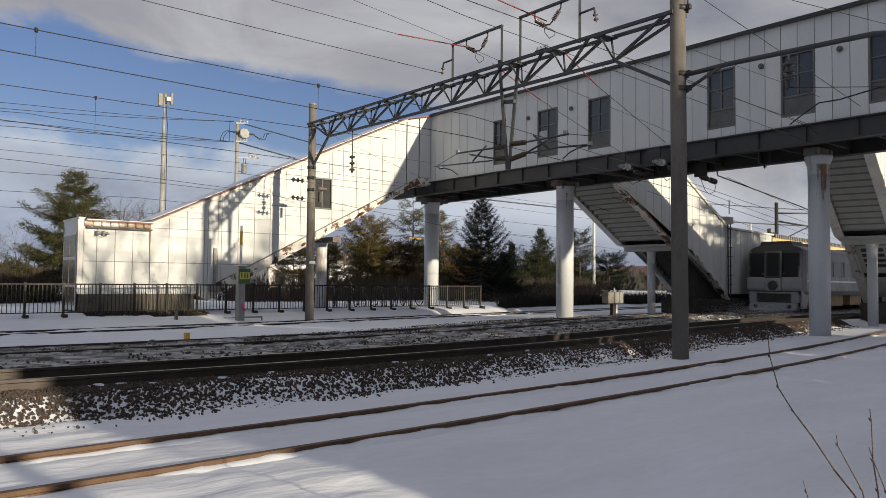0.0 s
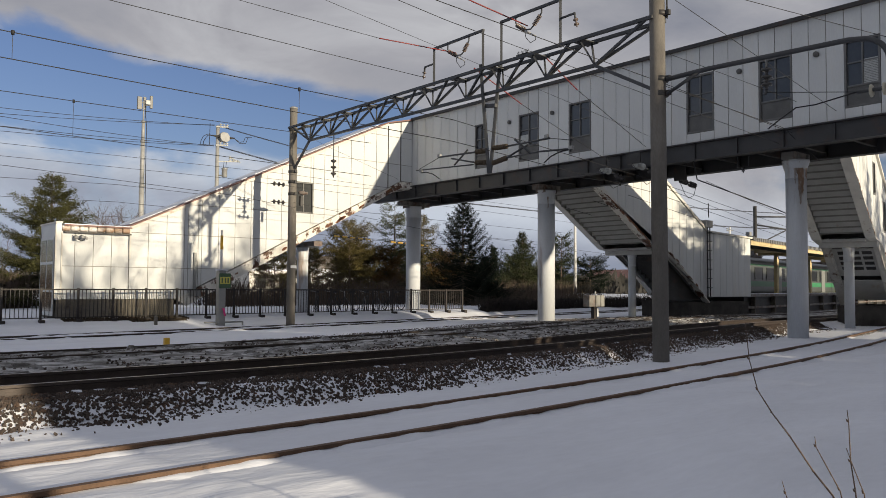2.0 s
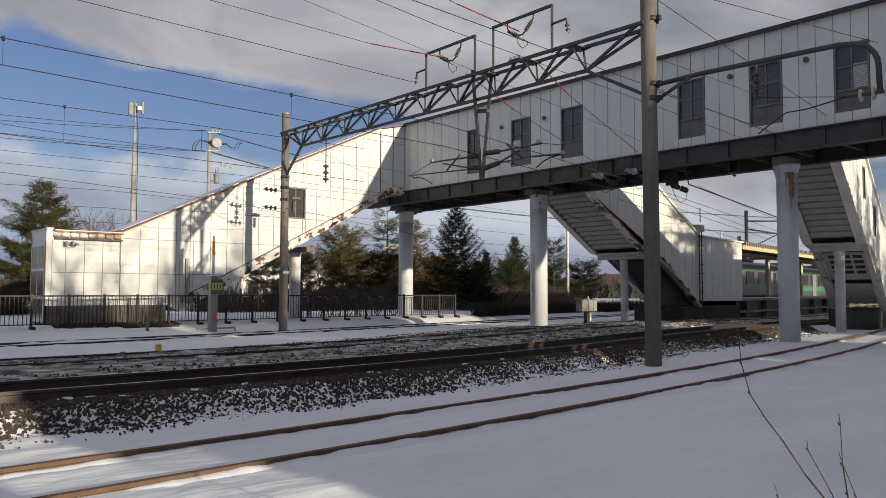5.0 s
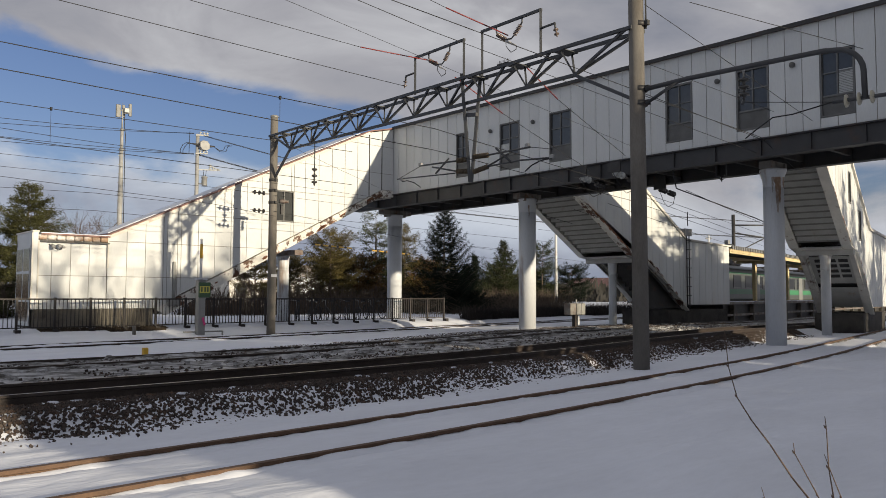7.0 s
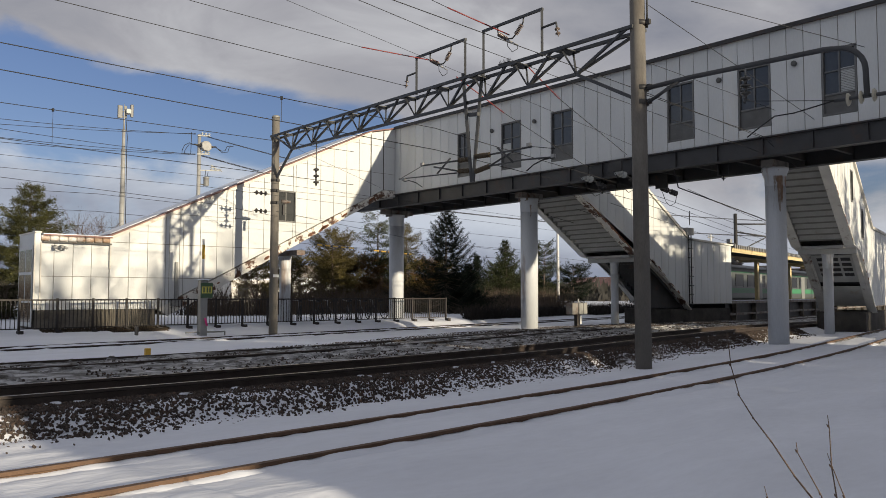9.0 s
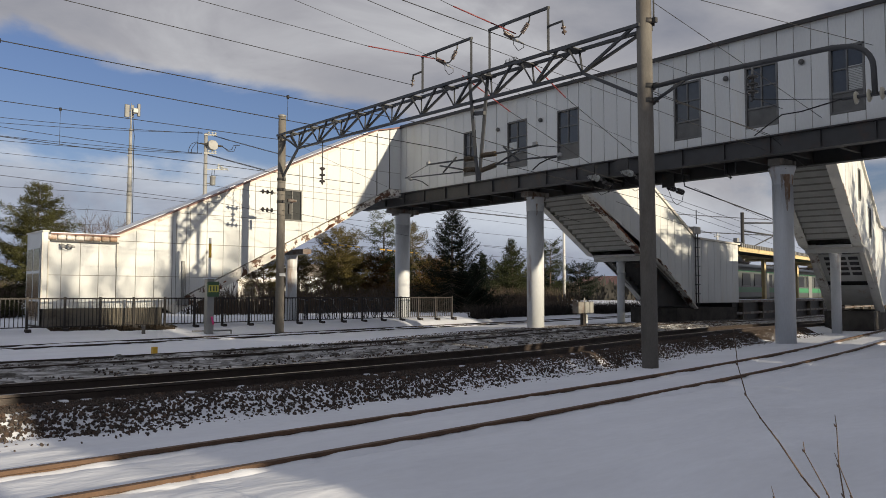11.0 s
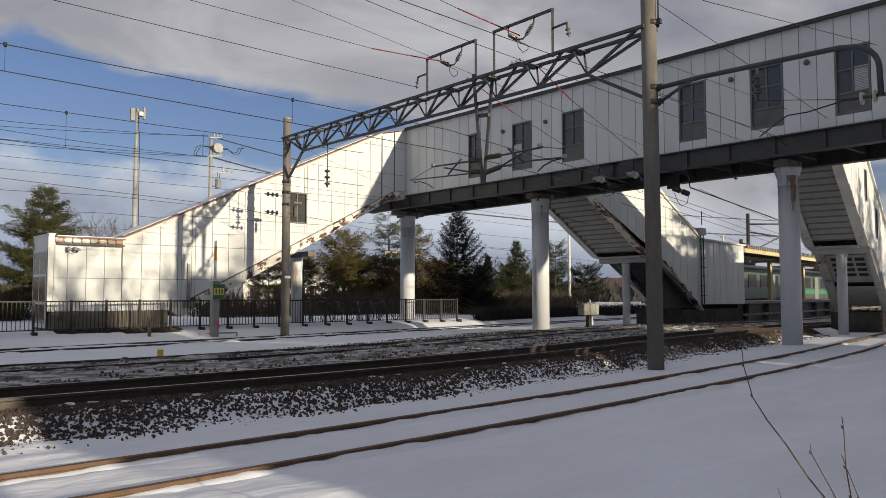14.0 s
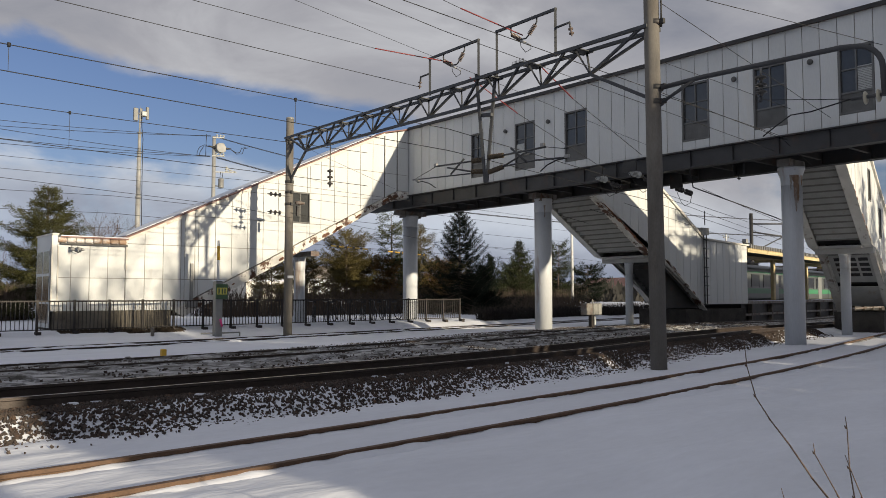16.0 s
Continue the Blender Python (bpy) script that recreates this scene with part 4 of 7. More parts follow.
def conifer(at, h, r, mat, label, seed, kind="spruce", low=0.08, thin=1.0, size=0.30):
    """A conifer: tapered trunk, whorls of boughs, needles as small pointed blades."""
    rng = random.Random(seed)
    t = tagged(new("conifer_tree"), label, "tree", "conifers behind the fence")
    t.location = at
    bm = B()
    bm_tube(bm, (0, 0, -0.3), (0, 0, h * 0.6), 0.02 * h, 8, 0.011 * h)
    bm_tube(bm, (0, 0, h * 0.6), (0, 0, h * 0.97), 0.011 * h, 6, 0.01)
    boughs, faces, verts = bm, [], []
    z = low * h
    while z < h * 0.985:
        k = (z / h - low) / (1 - low)
        if kind == "spruce":
            reach = r * (1 - k) ** 0.9 + 0.05
        elif kind == "fir":
            reach = r * (1 - k) ** 0.7 * (0.82 + 0.18 * math.sin(k * 23 + seed)) + 0.12
        elif kind == "pine":
            reach = r * (0.45 + 1.3 * k) * (1 - k) ** 0.55 * 1.15 + 0.1
        else:
            reach = r * math.sqrt(max(0.0, 1 - (2 * k - 0.95) ** 2)) * 0.9 + 0.15
        n = rng.randint(7, 9)
        a0 = rng.uniform(0, 6.28)
        for i in range(n):
            if rng.random() > thin:
                continue
            a = a0 + i * 6.283 / n + rng.uniform(-0.3, 0.3)
            l = reach * rng.uniform(0.55, 1.12)
            rise = (-0.16 if kind == "spruce" else 0.10 if kind == "fir" else 0.20) * l * rng.uniform(0.4, 1.6)
            p = Vector((0, 0, z + rng.uniform(-0.1, 0.1)))
            d = Vector((math.cos(a), math.sin(a), 0))
            q = p + d * l + Vector((0, 0, rise))
            bm_tube(boughs, p, q, 0.012 + 0.008 * l, 3, 0.004, caps=False)
            s = 0.12 * l
            while s < l:
                c = p + (q - p) * (s / l)
                side = d.cross(Vector((0, 0, 1))) * rng.uniform(-1, 1) * 0.28 * l * (1 - abs(2 * s / l - 1)) * 0.9
                blades(verts, faces, c + side, ((q - p).normalized() + side * 0.8 + Vector((0, 0, 0.15))).normalized(), 8, size * 0.85, size * 0.10, rng, 0.7)
                s += size * 0.33
        z += (0.05 * h if kind != "spruce" else 0.048 * h) * rng.uniform(0.8, 1.2)
    blades(verts, faces, Vector((0, 0, h * 0.97)), Vector((0, 0, 1)), 14, size, size * 0.15, rng, 0.5)
    part("trunk", boughs, "bark", t)
    soup("crown", verts, faces, mat, t)
    return t


def layered_conifer(at, h, r, mat, label, seed, kind="spruce", low=0.08, thin=1.0, size=0.30):
    """A conifer seen in detail: curved boughs in whorls, flat side twigs, needles as small blades along them."""
    rng = random.Random(seed)
    t = tagged(new("conifer_tree"), label, "tree", "conifers behind the fence")
    t.location = at
    wood, verts, faces = B(), [], []
    lean = Vector((rng.uniform(-0.02, 0.02), rng.uniform(-0.02, 0.02), 1))
    bm_tube(wood, (0, 0, -0.3), lean * h * 0.6, 0.016 * h, 8, 0.009 * h)
    bm_tube(wood, lean * h * 0.6, lean * h * 0.98, 0.009 * h, 6, 0.008)
    up0, up1, gap, fan = {"spruce": (-0.10, 0.55, 0.064, 0.22), "full": (-0.02, 0.30, 0.066, 0.46), "fir": (0.0, 0.5, 0.075, 0.40), "pine": (0.05, 0.5, 0.095, 0.5), "round": (0.05, 0.45, 0.115, 0.52)}[kind]
    sag = 0.20 if kind == "spruce" else 0.10
    thick = 6 if kind in ("spruce", "full") else 5 if kind == "round" else 4

    def needles(p, q, n):
        d = (q - p).normalized()
        s = 0.0
        L = (q - p).length
        while s < L:
            blades(verts, faces, p + d * s, (d + Vector((0, 0, 0.25))).normalized(), n, size * 0.62, size * 0.052, rng, 0.65)
            s += size * 0.40
    z = low * h
    while z < h * 0.975:
        k = (z / h - low) / (1 - low)
        if kind == "full":
            reach = r * (1 - k) ** 0.85 * rng.uniform(0.6, 1.12) + 0.15
        elif kind == "spruce":
            reach = r * (1 - k) ** 1.1 * rng.uniform(0.85, 1.1) + 0.10
        elif kind == "fir":
            reach = r * (1 - k) ** 0.7 * (0.75 + 0.25 * math.sin(k * 19 + seed)) + 0.12
        elif kind == "pine":
            reach = r * (0.5 + 1.2 * k) * (1 - k) ** 0.6 * rng.uniform(0.7, 1.2) + 0.12
        else:
            reach = r * math.sqrt(max(0.0, 1 - (2 * k - 0.9) ** 2)) * rng.uniform(0.62, 1.12) + 0.2
        n = rng.randint(8, 10) if kind == "spruce" else rng.randint(6, 8)
        a0 = rng.uniform(0, 6.28)
        for i in range(n):
            if rng.random() > thin:
                continue
            a = a0 + i * 6.283 / n + rng.uniform(-0.25, 0.25)
            l = reach * rng.uniform(0.6, 1.12)
            d = Vector((math.cos(a), math.sin(a), 0))
            side = Vector((-d.y, d.x, 0))
            rise = (up0 + (up1 - up0) * k) * rng.uniform(0.7, 1.3)
            root = lean * z + Vector((0, 0, rng.uniform(-0.4, 0.4) * gap * h))

            def on(s):
                return root + d * l * s + Vector((0, 0, l * (rise * s - sag * math.sin(3.14 * s) + sag * s * s)))
            m = on(0.5)
            bm_tube(wood, root, m, 0.010 + 0.008 * l, 4, 0.006 + 0.004 * l, caps=False)
            bm_tube(wood, m, on(1.0), 0.006 + 0.004 * l, 3, 0.003, caps=False)
            needles(on(0.2), m, 3); needles(m, on(1.0), thick)
            s = 0.22
            while s < 0.97:
                for w in (-1, 1):
                    tl = (fan * l * (1.05 - s) + 0.10) * rng.uniform(0.6, 1.15)
                    p = on(s)
                    q = p + (d * 0.62 + side * w * 0.78 + Vector((0, 0, rng.uniform(-0.15, 0.2)))) * tl
                    needles(p, q, thick)
                s += size * 0.72 / max(l, 0.3)
        z += gap * h * rng.uniform(0.8, 1.2) * (1.0 - 0.35 * k)
    needles(lean * h * 0.93, lean * h, 5)
    part("trunk", wood, "bark", t)
    soup("crown", verts, faces, mat, t)
    return t


def bare_tree(at, h, label, seed, mat="twig", spread=0.45, depth=5, r0=None, group="bare trees"):
    rng = random.Random(seed)
    t = tagged(new("bare_tree"), label, "tree", group)
    t.location = at
    trunk, twigs = B(), B()

    def grow(p, d, l, r, k):
        q = p + d * l
        bm_tube(trunk if k < 2 else twigs, p, q, r, 5 if k < 2 else 3, r * 0.65, caps=False)
        if k >= depth:
            return
        for _ in range(rng.choice((2, 3, 3))):
            v = (d + Vector((rng.gauss(0, 1), rng.gauss(0, 1), rng.gauss(0.25, 0.6))) * spread).normalized()
            grow(p + d * l * rng.uniform(0.6, 1.0), v, l * rng.uniform(0.6, 0.85), r * 0.6, k + 1)
    grow(Vector((0, 0, -0.2)), Vector((rng.uniform(-.1, .1), rng.uniform(-.1, .1), 1)).normalized(), h * 0.28, r0 or h * 0.018, 0)
    part("trunk", trunk, "bark", t)
    part("crown", twigs, mat, t)
    return t


TREES = [
    # place, height, radius, needles, kind, label, lowest boughs, seed, fullness
    ((10.6, 45.0), 7.15, 4.7, "needles_olive", "full", "green pine beside the entrance hut", 0.10, 1, 1.0),
    ((29.3, 45.0), 5.5, 2.4, "needles_warm", "round", "olive pine behind the stair", 0.16, 3, 0.95),
    ((33.4, 46.5), 4.0, 1.9, "needles_rust", "round", "rusty brown pine behind the fence", 0.12, 4, 1.0),
    ((34.2, 46.5), 7.4, 2.8, "needles", "pine", "tall sparse pine behind the column", 0.22, 5, 0.72),
    ((37.3, 47.0), 6.7, 2.9, "needles_warm", "fir", "olive pine beside the column", 0.12, 6, 0.9),
    ((38.9, 47.0), 3.9, 1.9, "needles_rust", "round", "rusty brown pine beside the spruce", 0.08, 18, 1.0),
    ((33.4, 38.0), 7.0, 3.9, "needles_dark", "spruce", "dark spruce standing in the snow behind the fence", 0.03, 7, 1.0),
    ((47.3, 46.0), 5.7, 2.9, "needles_deep", "spruce", "green spruce beyond the track", 0.04, 8, 1.0),
    ((45.2, 47.5), 4.6, 0.9, "needles_dark", "spruce", "small slim dark spruce beyond the track", 0.04, 9, 1.0),
    ((52.0, 46.0), 5.8, 2.3, "needles_deep", "pine", "green pine beyond the track", 0.15, 10, 0.85),
    ((56.0, 46.0), 3.9, 2.2, "needles_dark", "round", "low spreading pine beyond the track", 0.1, 11, 0.9),
    ((28.4, 54.0), 4.4, 2.4, "needles_warm", "round", "olive pine farther back", 0.2, 13, 1.0),
    ((34.5, 53.0), 4.4, 2.2, "needles_warm", "round", "olive pine behind the fence, in half shade", 0.06, 14, 1.0),
    ((40.6, 52.0), 4.2, 2.0, "needles", "fir", "green fir beside the spruce", 0.03, 15, 1.0),
    ((27.0, 46.5), 3.8, 1.9, "needles_warm", "round", "olive pine under the covered stair", 0.12, 20, 1.0),
    ((31.6, 47.5), 4.6, 2.1, "needles_warm", "round", "olive pine among others behind the fence", 0.10, 21, 1.0),
    ((36.0, 48.0), 4.4, 2.0, "needles_dark", "round", "dark pine in the shade of the taller ones", 0.05, 22, 1.0),
    ((42.5, 49.0), 4.0, 2.0, "needles_warm", "round", "olive pine behind the spruce", 0.05, 23, 1.0),
    ((50.0, 50.0), 4.0, 2.0, "needles_deep", "round", "green pine beyond the track, low and full", 0.05, 24, 1.0),
    ((54.0, 49.0), 3.4, 2.0, "needles_dark", "round", "low dark pine beyond the track", 0.0, 25, 1.0),
    ((37.4, 41.0), 2.6, 1.8, "needles_dark", "round", "low dark yew beside the spruce", 0.0, 17, 1.0),
    ((36.0, 38.6), 3.2, 1.9, "needles_dark", "spruce", "low dark spruce beside the tall one", 0.0, 19, 1.0),
]
for (x, y), h, r, mat, kind, label, low, seed, full in TREES:
    layered_conifer((x, y, 0.2), h, r, mat, label, seed, kind, low, full, 0.20 if seed == 7 else 0.26)
for i, (x, y, h) in enumerate(((5.6, 49, 5.6), (7.0, 50, 5.2), (8.2, 47, 4.6), (11.6, 49, 6.4), (13.2, 48, 6.6), (15.4, 50, 7.0), (17.5, 49, 6.8), (19.4, 50, 6.6), (12.5, 50, 6.8), (14.2, 52, 7.2), (16.5, 51, 6.6), (18.5, 55, 7.0), (4.5, 46, 5.0), (20.5, 53, 6.4), (24.5, 47, 4.6), (22.0, 46, 4.0), (26.5, 44, 3.4), (29.0, 43.5, 3.2), (31.5, 43.0, 3.0), (41.0, 49, 4.8), (52.0, 49, 5.2))):
    bare_tree((x, y, 0.2), h * 1.15, "leafless grey-brown tree among the pines", 40 + i, depth=6, r0=h * 0.013)


# ---- ballast stones on the bank of the main line ----
def ballast():
    rng = random.Random(5)
    base = [Vector(v) * 1.15 for v in ((1, 0, 0), (0, 1, 0), (-1, 0, 0), (0, -1, 0), (0, 0, 1), (0, 0, -1))]
    quads = [(i, (i + 1) % 4, 4) for i in range(4)] + [((i + 1) % 4, i, 5) for i in range(4)]
    verts, faces = [], []

    def stone(x, y, size):
        z = ground_z(x, y) + size * rng.uniform(0.0, 0.35)
        m = Euler((rng.uniform(0, 6), rng.uniform(0, 6), rng.uniform(0, 6))).to_matrix()
        sc = Vector((rng.uniform(0.7, 1.25), rng.uniform(0.7, 1.2), rng.uniform(0.5, 0.95))) * size
        i0 = len(verts)
        for v in base:
            k = rng.uniform(0.7, 1.25)
            p = m @ Vector((v.x * sc.x * k, v.y * sc.y * k, v.z * sc.z * k))
            verts.append((x + p.x, y + p.y, z + p.z))
        faces.extend([tuple(i0 + a for a in q) for q in quads])
    for _ in range(80000):
        x = -3 + 33 * rng.random() ** 1.15
        v = -1.85 + 1.28 * rng.random()
        # dense under the rail, thinner towards the foot of the bank, with snow lodged between the stones
        edge = -1.30 + 0.10 * noise.noise(Vector((x * 0.8, 0, 2))) + 0.10 * noise.noise(Vector((x * 3.1, 0, 5)))
        if v < edge and rng.random() > 0.5 * math.exp((v - edge) * 7):
            continue
        gap = 0.8 * noise.noise(Vector((x * 19.0, v * 23.0, 1.0))) + 0.9 * noise.noise(Vector((x * 41.0, v * 47.0, 6.0)))
        if gap > 0.04 + 0.75 * max(0.0, v + 1.28) + 0.25 * noise.noise(Vector((x * 1.7, v * 2.0, 3.0))):
            continue
        stone(x, y_main(x) + v, rng.uniform(0.012, 0.027))
    for _ in range(12000):
        x = -2 + 38 * rng.random()
        v = rng.choice((rng.uniform(-0.5, 0.5), rng.uniform(0.62, 1.3), rng.uniform(0.9, 2.8)))
        if noise.noise(Vector((x * 1.6, v * 2.2, 4.0))) < -0.02:
            continue
        stone(x, y_main(x) + v, rng.uniform(0.014, 0.03))
    for _ in range(26000):
        x = 2 + 34 * rng.random()
        v = rng.uniform(3.2, 6.4 + min(2.2, max(0.0, (x - 6) * 0.16)))
        if noise.noise(Vector((x * 1.2, v * 2.6, 8.0))) + 0.5 * noise.noise(Vector((x * 6.0, v * 9.0, 2.0))) > 0.12 - 0.012 * x:
            stone(x, y_main(x) + v, rng.uniform(0.010, 0.022))
    me = bpy.data.meshes.new("ballast")
    me.from_pydata(verts, [], faces)
    me.materials.append(MAT["ballast"])
    tagged(new("ballast", me), "dark crushed stone ballast on the bank, dusted with snow", "ballast", kind="stuff")


ballast()


def slush():
    """Trodden clods of old snow lying between the main tracks."""
    rng = random.Random(15)
    verts, faces = [], []
    def clod(x, v, a, b, h):
        y = y_main(x) + v
        z = ground_z(x, y)
        i0, t = len(verts), rng.uniform(-0.5, 0.5)
        n = 6
        for i in range(n):
            w = 6.283 * i / n
            dx, dy = a * math.cos(w) * rng.uniform(0.7, 1.2), b * math.sin(w) * rng.uniform(0.7, 1.2)
            verts.append((x + dx * math.cos(t) - dy * math.sin(t), y + dx * math.sin(t) + dy * math.cos(t), z - 0.01))
        for i in range(n):
            p = verts[i0 + i]
            verts.append((x + (p[0] - x) * 0.55, y + (p[1] - y) * 0.55, z + h * rng.uniform(0.7, 1.2)))
        faces.extend([(i0 + i, i0 + (i + 1) % n, i0 + n + (i + 1) % n, i0 + n + i) for i in range(n)] + [tuple(i0 + n + i for i in range(n))])
    for _ in range(3000):
        x = -2 + 34 * rng.random()
        v = rng.uniform(0.9, 6.0)
        if noise.noise(Vector((x * 0.7, v * 1.3, 11.0))) > 0.0:
            clod(x, v, rng.uniform(0.04, 0.17), rng.uniform(0.03, 0.08), rng.uniform(0.01, 0.045))
    grey = len(faces)
    # clean snow lying in lumps between and beside the main rails
    for _ in range(300):
        x = -1 + 30 * rng.random()
        v = rng.choice((rng.uniform(-0.45, 0.45), rng.uniform(0.1, 0.48), rng.uniform(-0.80, -0.66), rng.uniform(0.66, 0.95)))
        if noise.noise(Vector((x * 0.9, v * 2.0, 21.0))) > -0.05:
            clod(x, v, rng.uniform(0.03, 0.13), rng.uniform(0.02, 0.05), rng.uniform(0.012, 0.04))
    me = bpy.data.meshes.new("slush")
    me.from_pydata(verts, [], faces)
    me.materials.append(MAT["dirty_snow"]); me.materials.append(MAT["snow"])
    me.polygons.foreach_set("material_index", [1 if i >= grey else 0 for i in range(len(faces))])
    tagged(new("slush", me), "lumps of grey trodden snow between the tracks", "slush", kind="stuff")


slush()


def snow_lips():
    """Uneven edges of snow lying against the near side of the rails."""
    verts, faces = [], []
    for line, top, depth, amp, x0, x1, step in ((y_siding, 0.0, 0.038, 0.020, -3, 40, 0.07), (y_third, -0.05, 0.040, 0.040, 0, 45, 0.14), (y_second, 0.26, 0.034, 0.030, -2, 30, 0.10)):
        for off in (-0.566, 0.566):
            x, first = x0, True
            while x < x1:
                k = noise.noise(Vector((x * 0.9, off, top))) + 0.8 * noise.noise(Vector((x * 3.1, off, 4 + top))) + 0.5 * noise.noise(Vector((x * 8.0, off, 9.0)))
                z = top - depth + amp * k + (fall(x) if top > 0.1 else 0)
                if abs(off - 0.566) < 0.01 and top < 0.1 and top > -0.01:
                    z -= 0.004
                y = line(x) + off
                verts += [(x, y - 0.016, z), (x, y - 0.055 - 0.02 * k, z - 0.002), (x, y - 0.13, z - 0.022), (x, y - 0.26, z - 0.11)]
                if not first:
                    i = len(verts) - 8
                    faces += [(i + j, i + 4 + j, i + 5 + j, i + 1 + j) for j in range(3)]
                x, first = x + step, False
    me = bpy.data.meshes.new("snow_lips")
    me.from_pydata(verts, [], faces)
    me.polygons.foreach_set("use_smooth", [True] * len(faces))
    me.materials.append(MAT["snow"]); me.materials.append(MAT["dirty_snow"])
    me.polygons.foreach_set("material_index", [1 if verts[f[0]][2] > 0.1 - 0.2 * (verts[f[0]][0] > 25) else 0 for f in faces])
    tagged(new("snow_lips", me), "uneven edges of fresh snow lying against the rails", "snow", kind="stuff")


snow_lips()


# ---- catenary fittings ----
def on_beam(s, z, out=0.0):
    """A point over the line from the far mast to the near one: metres along it, height, metres aside."""
    p = POLE + (MAST - POLE).normalized() * s
    return Vector((p.x, p.y, z)) + BEAM_S * out


def insulator(parent, p, q, n, r, mat="insulator", label="ribbed porcelain insulator"):
    p, q = Vector(p), Vector(q)
    L = (q - p).length
    prof = [(0, 0.015)]
    for i in range(n):
        a, w = L * (i + 0.15) / n, L / n
        prof += [(a, r * 0.3), (a + w * 0.08, r * 0.9), (a + w * 0.16, r), (a + w * 0.34, r), (a + w * 0.38, r * 0.45), (a + w * 0.6, r * 0.3)]
    prof += [(L, 0.015)]
    bm = B(); bm_lathe(bm, p, q - p, prof, 12)
    return part("insulator", bm, mat, parent, label)


def rod(parent, name, pts, r, mat="truss", n=6, label=""):
    bm = B(); bm_path(bm, [Vector(p) for p in pts], r, n)
    return part(name, bm, mat, parent, label)


def feeder_frame(s0, s1, z0, z1, side, arm, left, right):
    """left, right: metres along the crossbar where the two strings hang, and where they end."""
    fr = tagged(new("feeder_frame"), "steel goalpost frame on the lattice beam with slung insulators", "feeder frame", "feeder frames")
    for s in (s0, s1):
        bm = B(); bm_beam(bm, on_beam(s, z0 - 0.12), on_beam(s, z1), 0.06, 0.06)
        part("post", bm, "truss", fr)
    bm = B(); bm_beam(bm, on_beam(s0 - 0.03, z1 + 0.02), on_beam(s1 + 0.03, z1 - 0.02), 0.06, 0.06)
    part("crossbar", bm, "truss", fr)
    la, lb, ra, rb = on_beam(left[0] + 0.04, z1 - 0.22), on_beam(left[1], z1 - 0.42), on_beam(right[0], z1 - 0.20), on_beam(right[1], z1 - 0.39)
    insulator(fr, la, lb, 7, 0.058)
    insulator(fr, ra, rb, 7, 0.058)
    for s, p in ((left[0], la), (right[0] + 0.05, ra)):
        rod(fr, "hanger", [on_beam(s, z1 - 0.02), on_beam(s, z1 - 0.14), p], 0.022)
    rod(fr, "link", [rb, on_beam((left[1] + right[1]) / 2 + 0.05, z1 - 0.45), lb], 0.02)
    low = lb - Vector((0, 0, 0.02))
    end = on_beam(left[1] + 0.38, z1 - 0.66)
    rod(fr, "yoke", [low, low + (end - low) * 0.5], 0.026, "grey_fitting", label="pale steel yoke")
    rod(fr, "yoke", [low + (end - low) * 0.5, end], 0.014, "grey_fitting")
    rod(fr, "jumper", [low, low + Vector((0, -0.02, -0.16)), low + (end - low) * 0.5 + Vector((0, 0, -0.24)), end + Vector((0, 0, -0.10)), end], 0.009, "wire")
    sa = s0 if side < 0 else s1
    rod(fr, "arm", [on_beam(sa, arm), on_beam(sa + 0.46 * side, arm + 0.0), on_beam(sa + 0.48 * side, arm - 0.13)], 0.028)
    insulator(fr, on_beam(sa + 0.48 * side, arm - 0.12), on_beam(sa + 0.53 * side, arm - 0.34), 2, 0.06)
    return fr


feeder_frame(9.11, 11.31, 7.24, 8.17, -1, 7.76, (9.76, 10.15), (10.66, 10.48))
feeder_frame(12.05, 14.16, 7.12, 8.15, 1, 7.68, (12.60, 12.94), (13.48, 13.25))


def bird_spikes():
    """A strip of thin upright wires on the beam's top chord."""
    bs = tagged(new("bird_spikes"), "short dark strip of bird spikes on the lattice beam", "bird spikes")
    bm = B(); bm_beam(bm, on_beam(12.86, 7.062, 0.2), on_beam(13.28, 7.051, 0.2), 0.05, 0.02)
    part("strip", bm, "wire", bs)
    for k in range(9):
        rod(bs, "spike", [on_beam(12.88 + 0.046 * k, 7.06, 0.2), on_beam(12.87 + 0.05 * k, 7.14 + 0.02 * (k % 2), 0.19)], 0.006, "wire", 4)


bird_spikes()


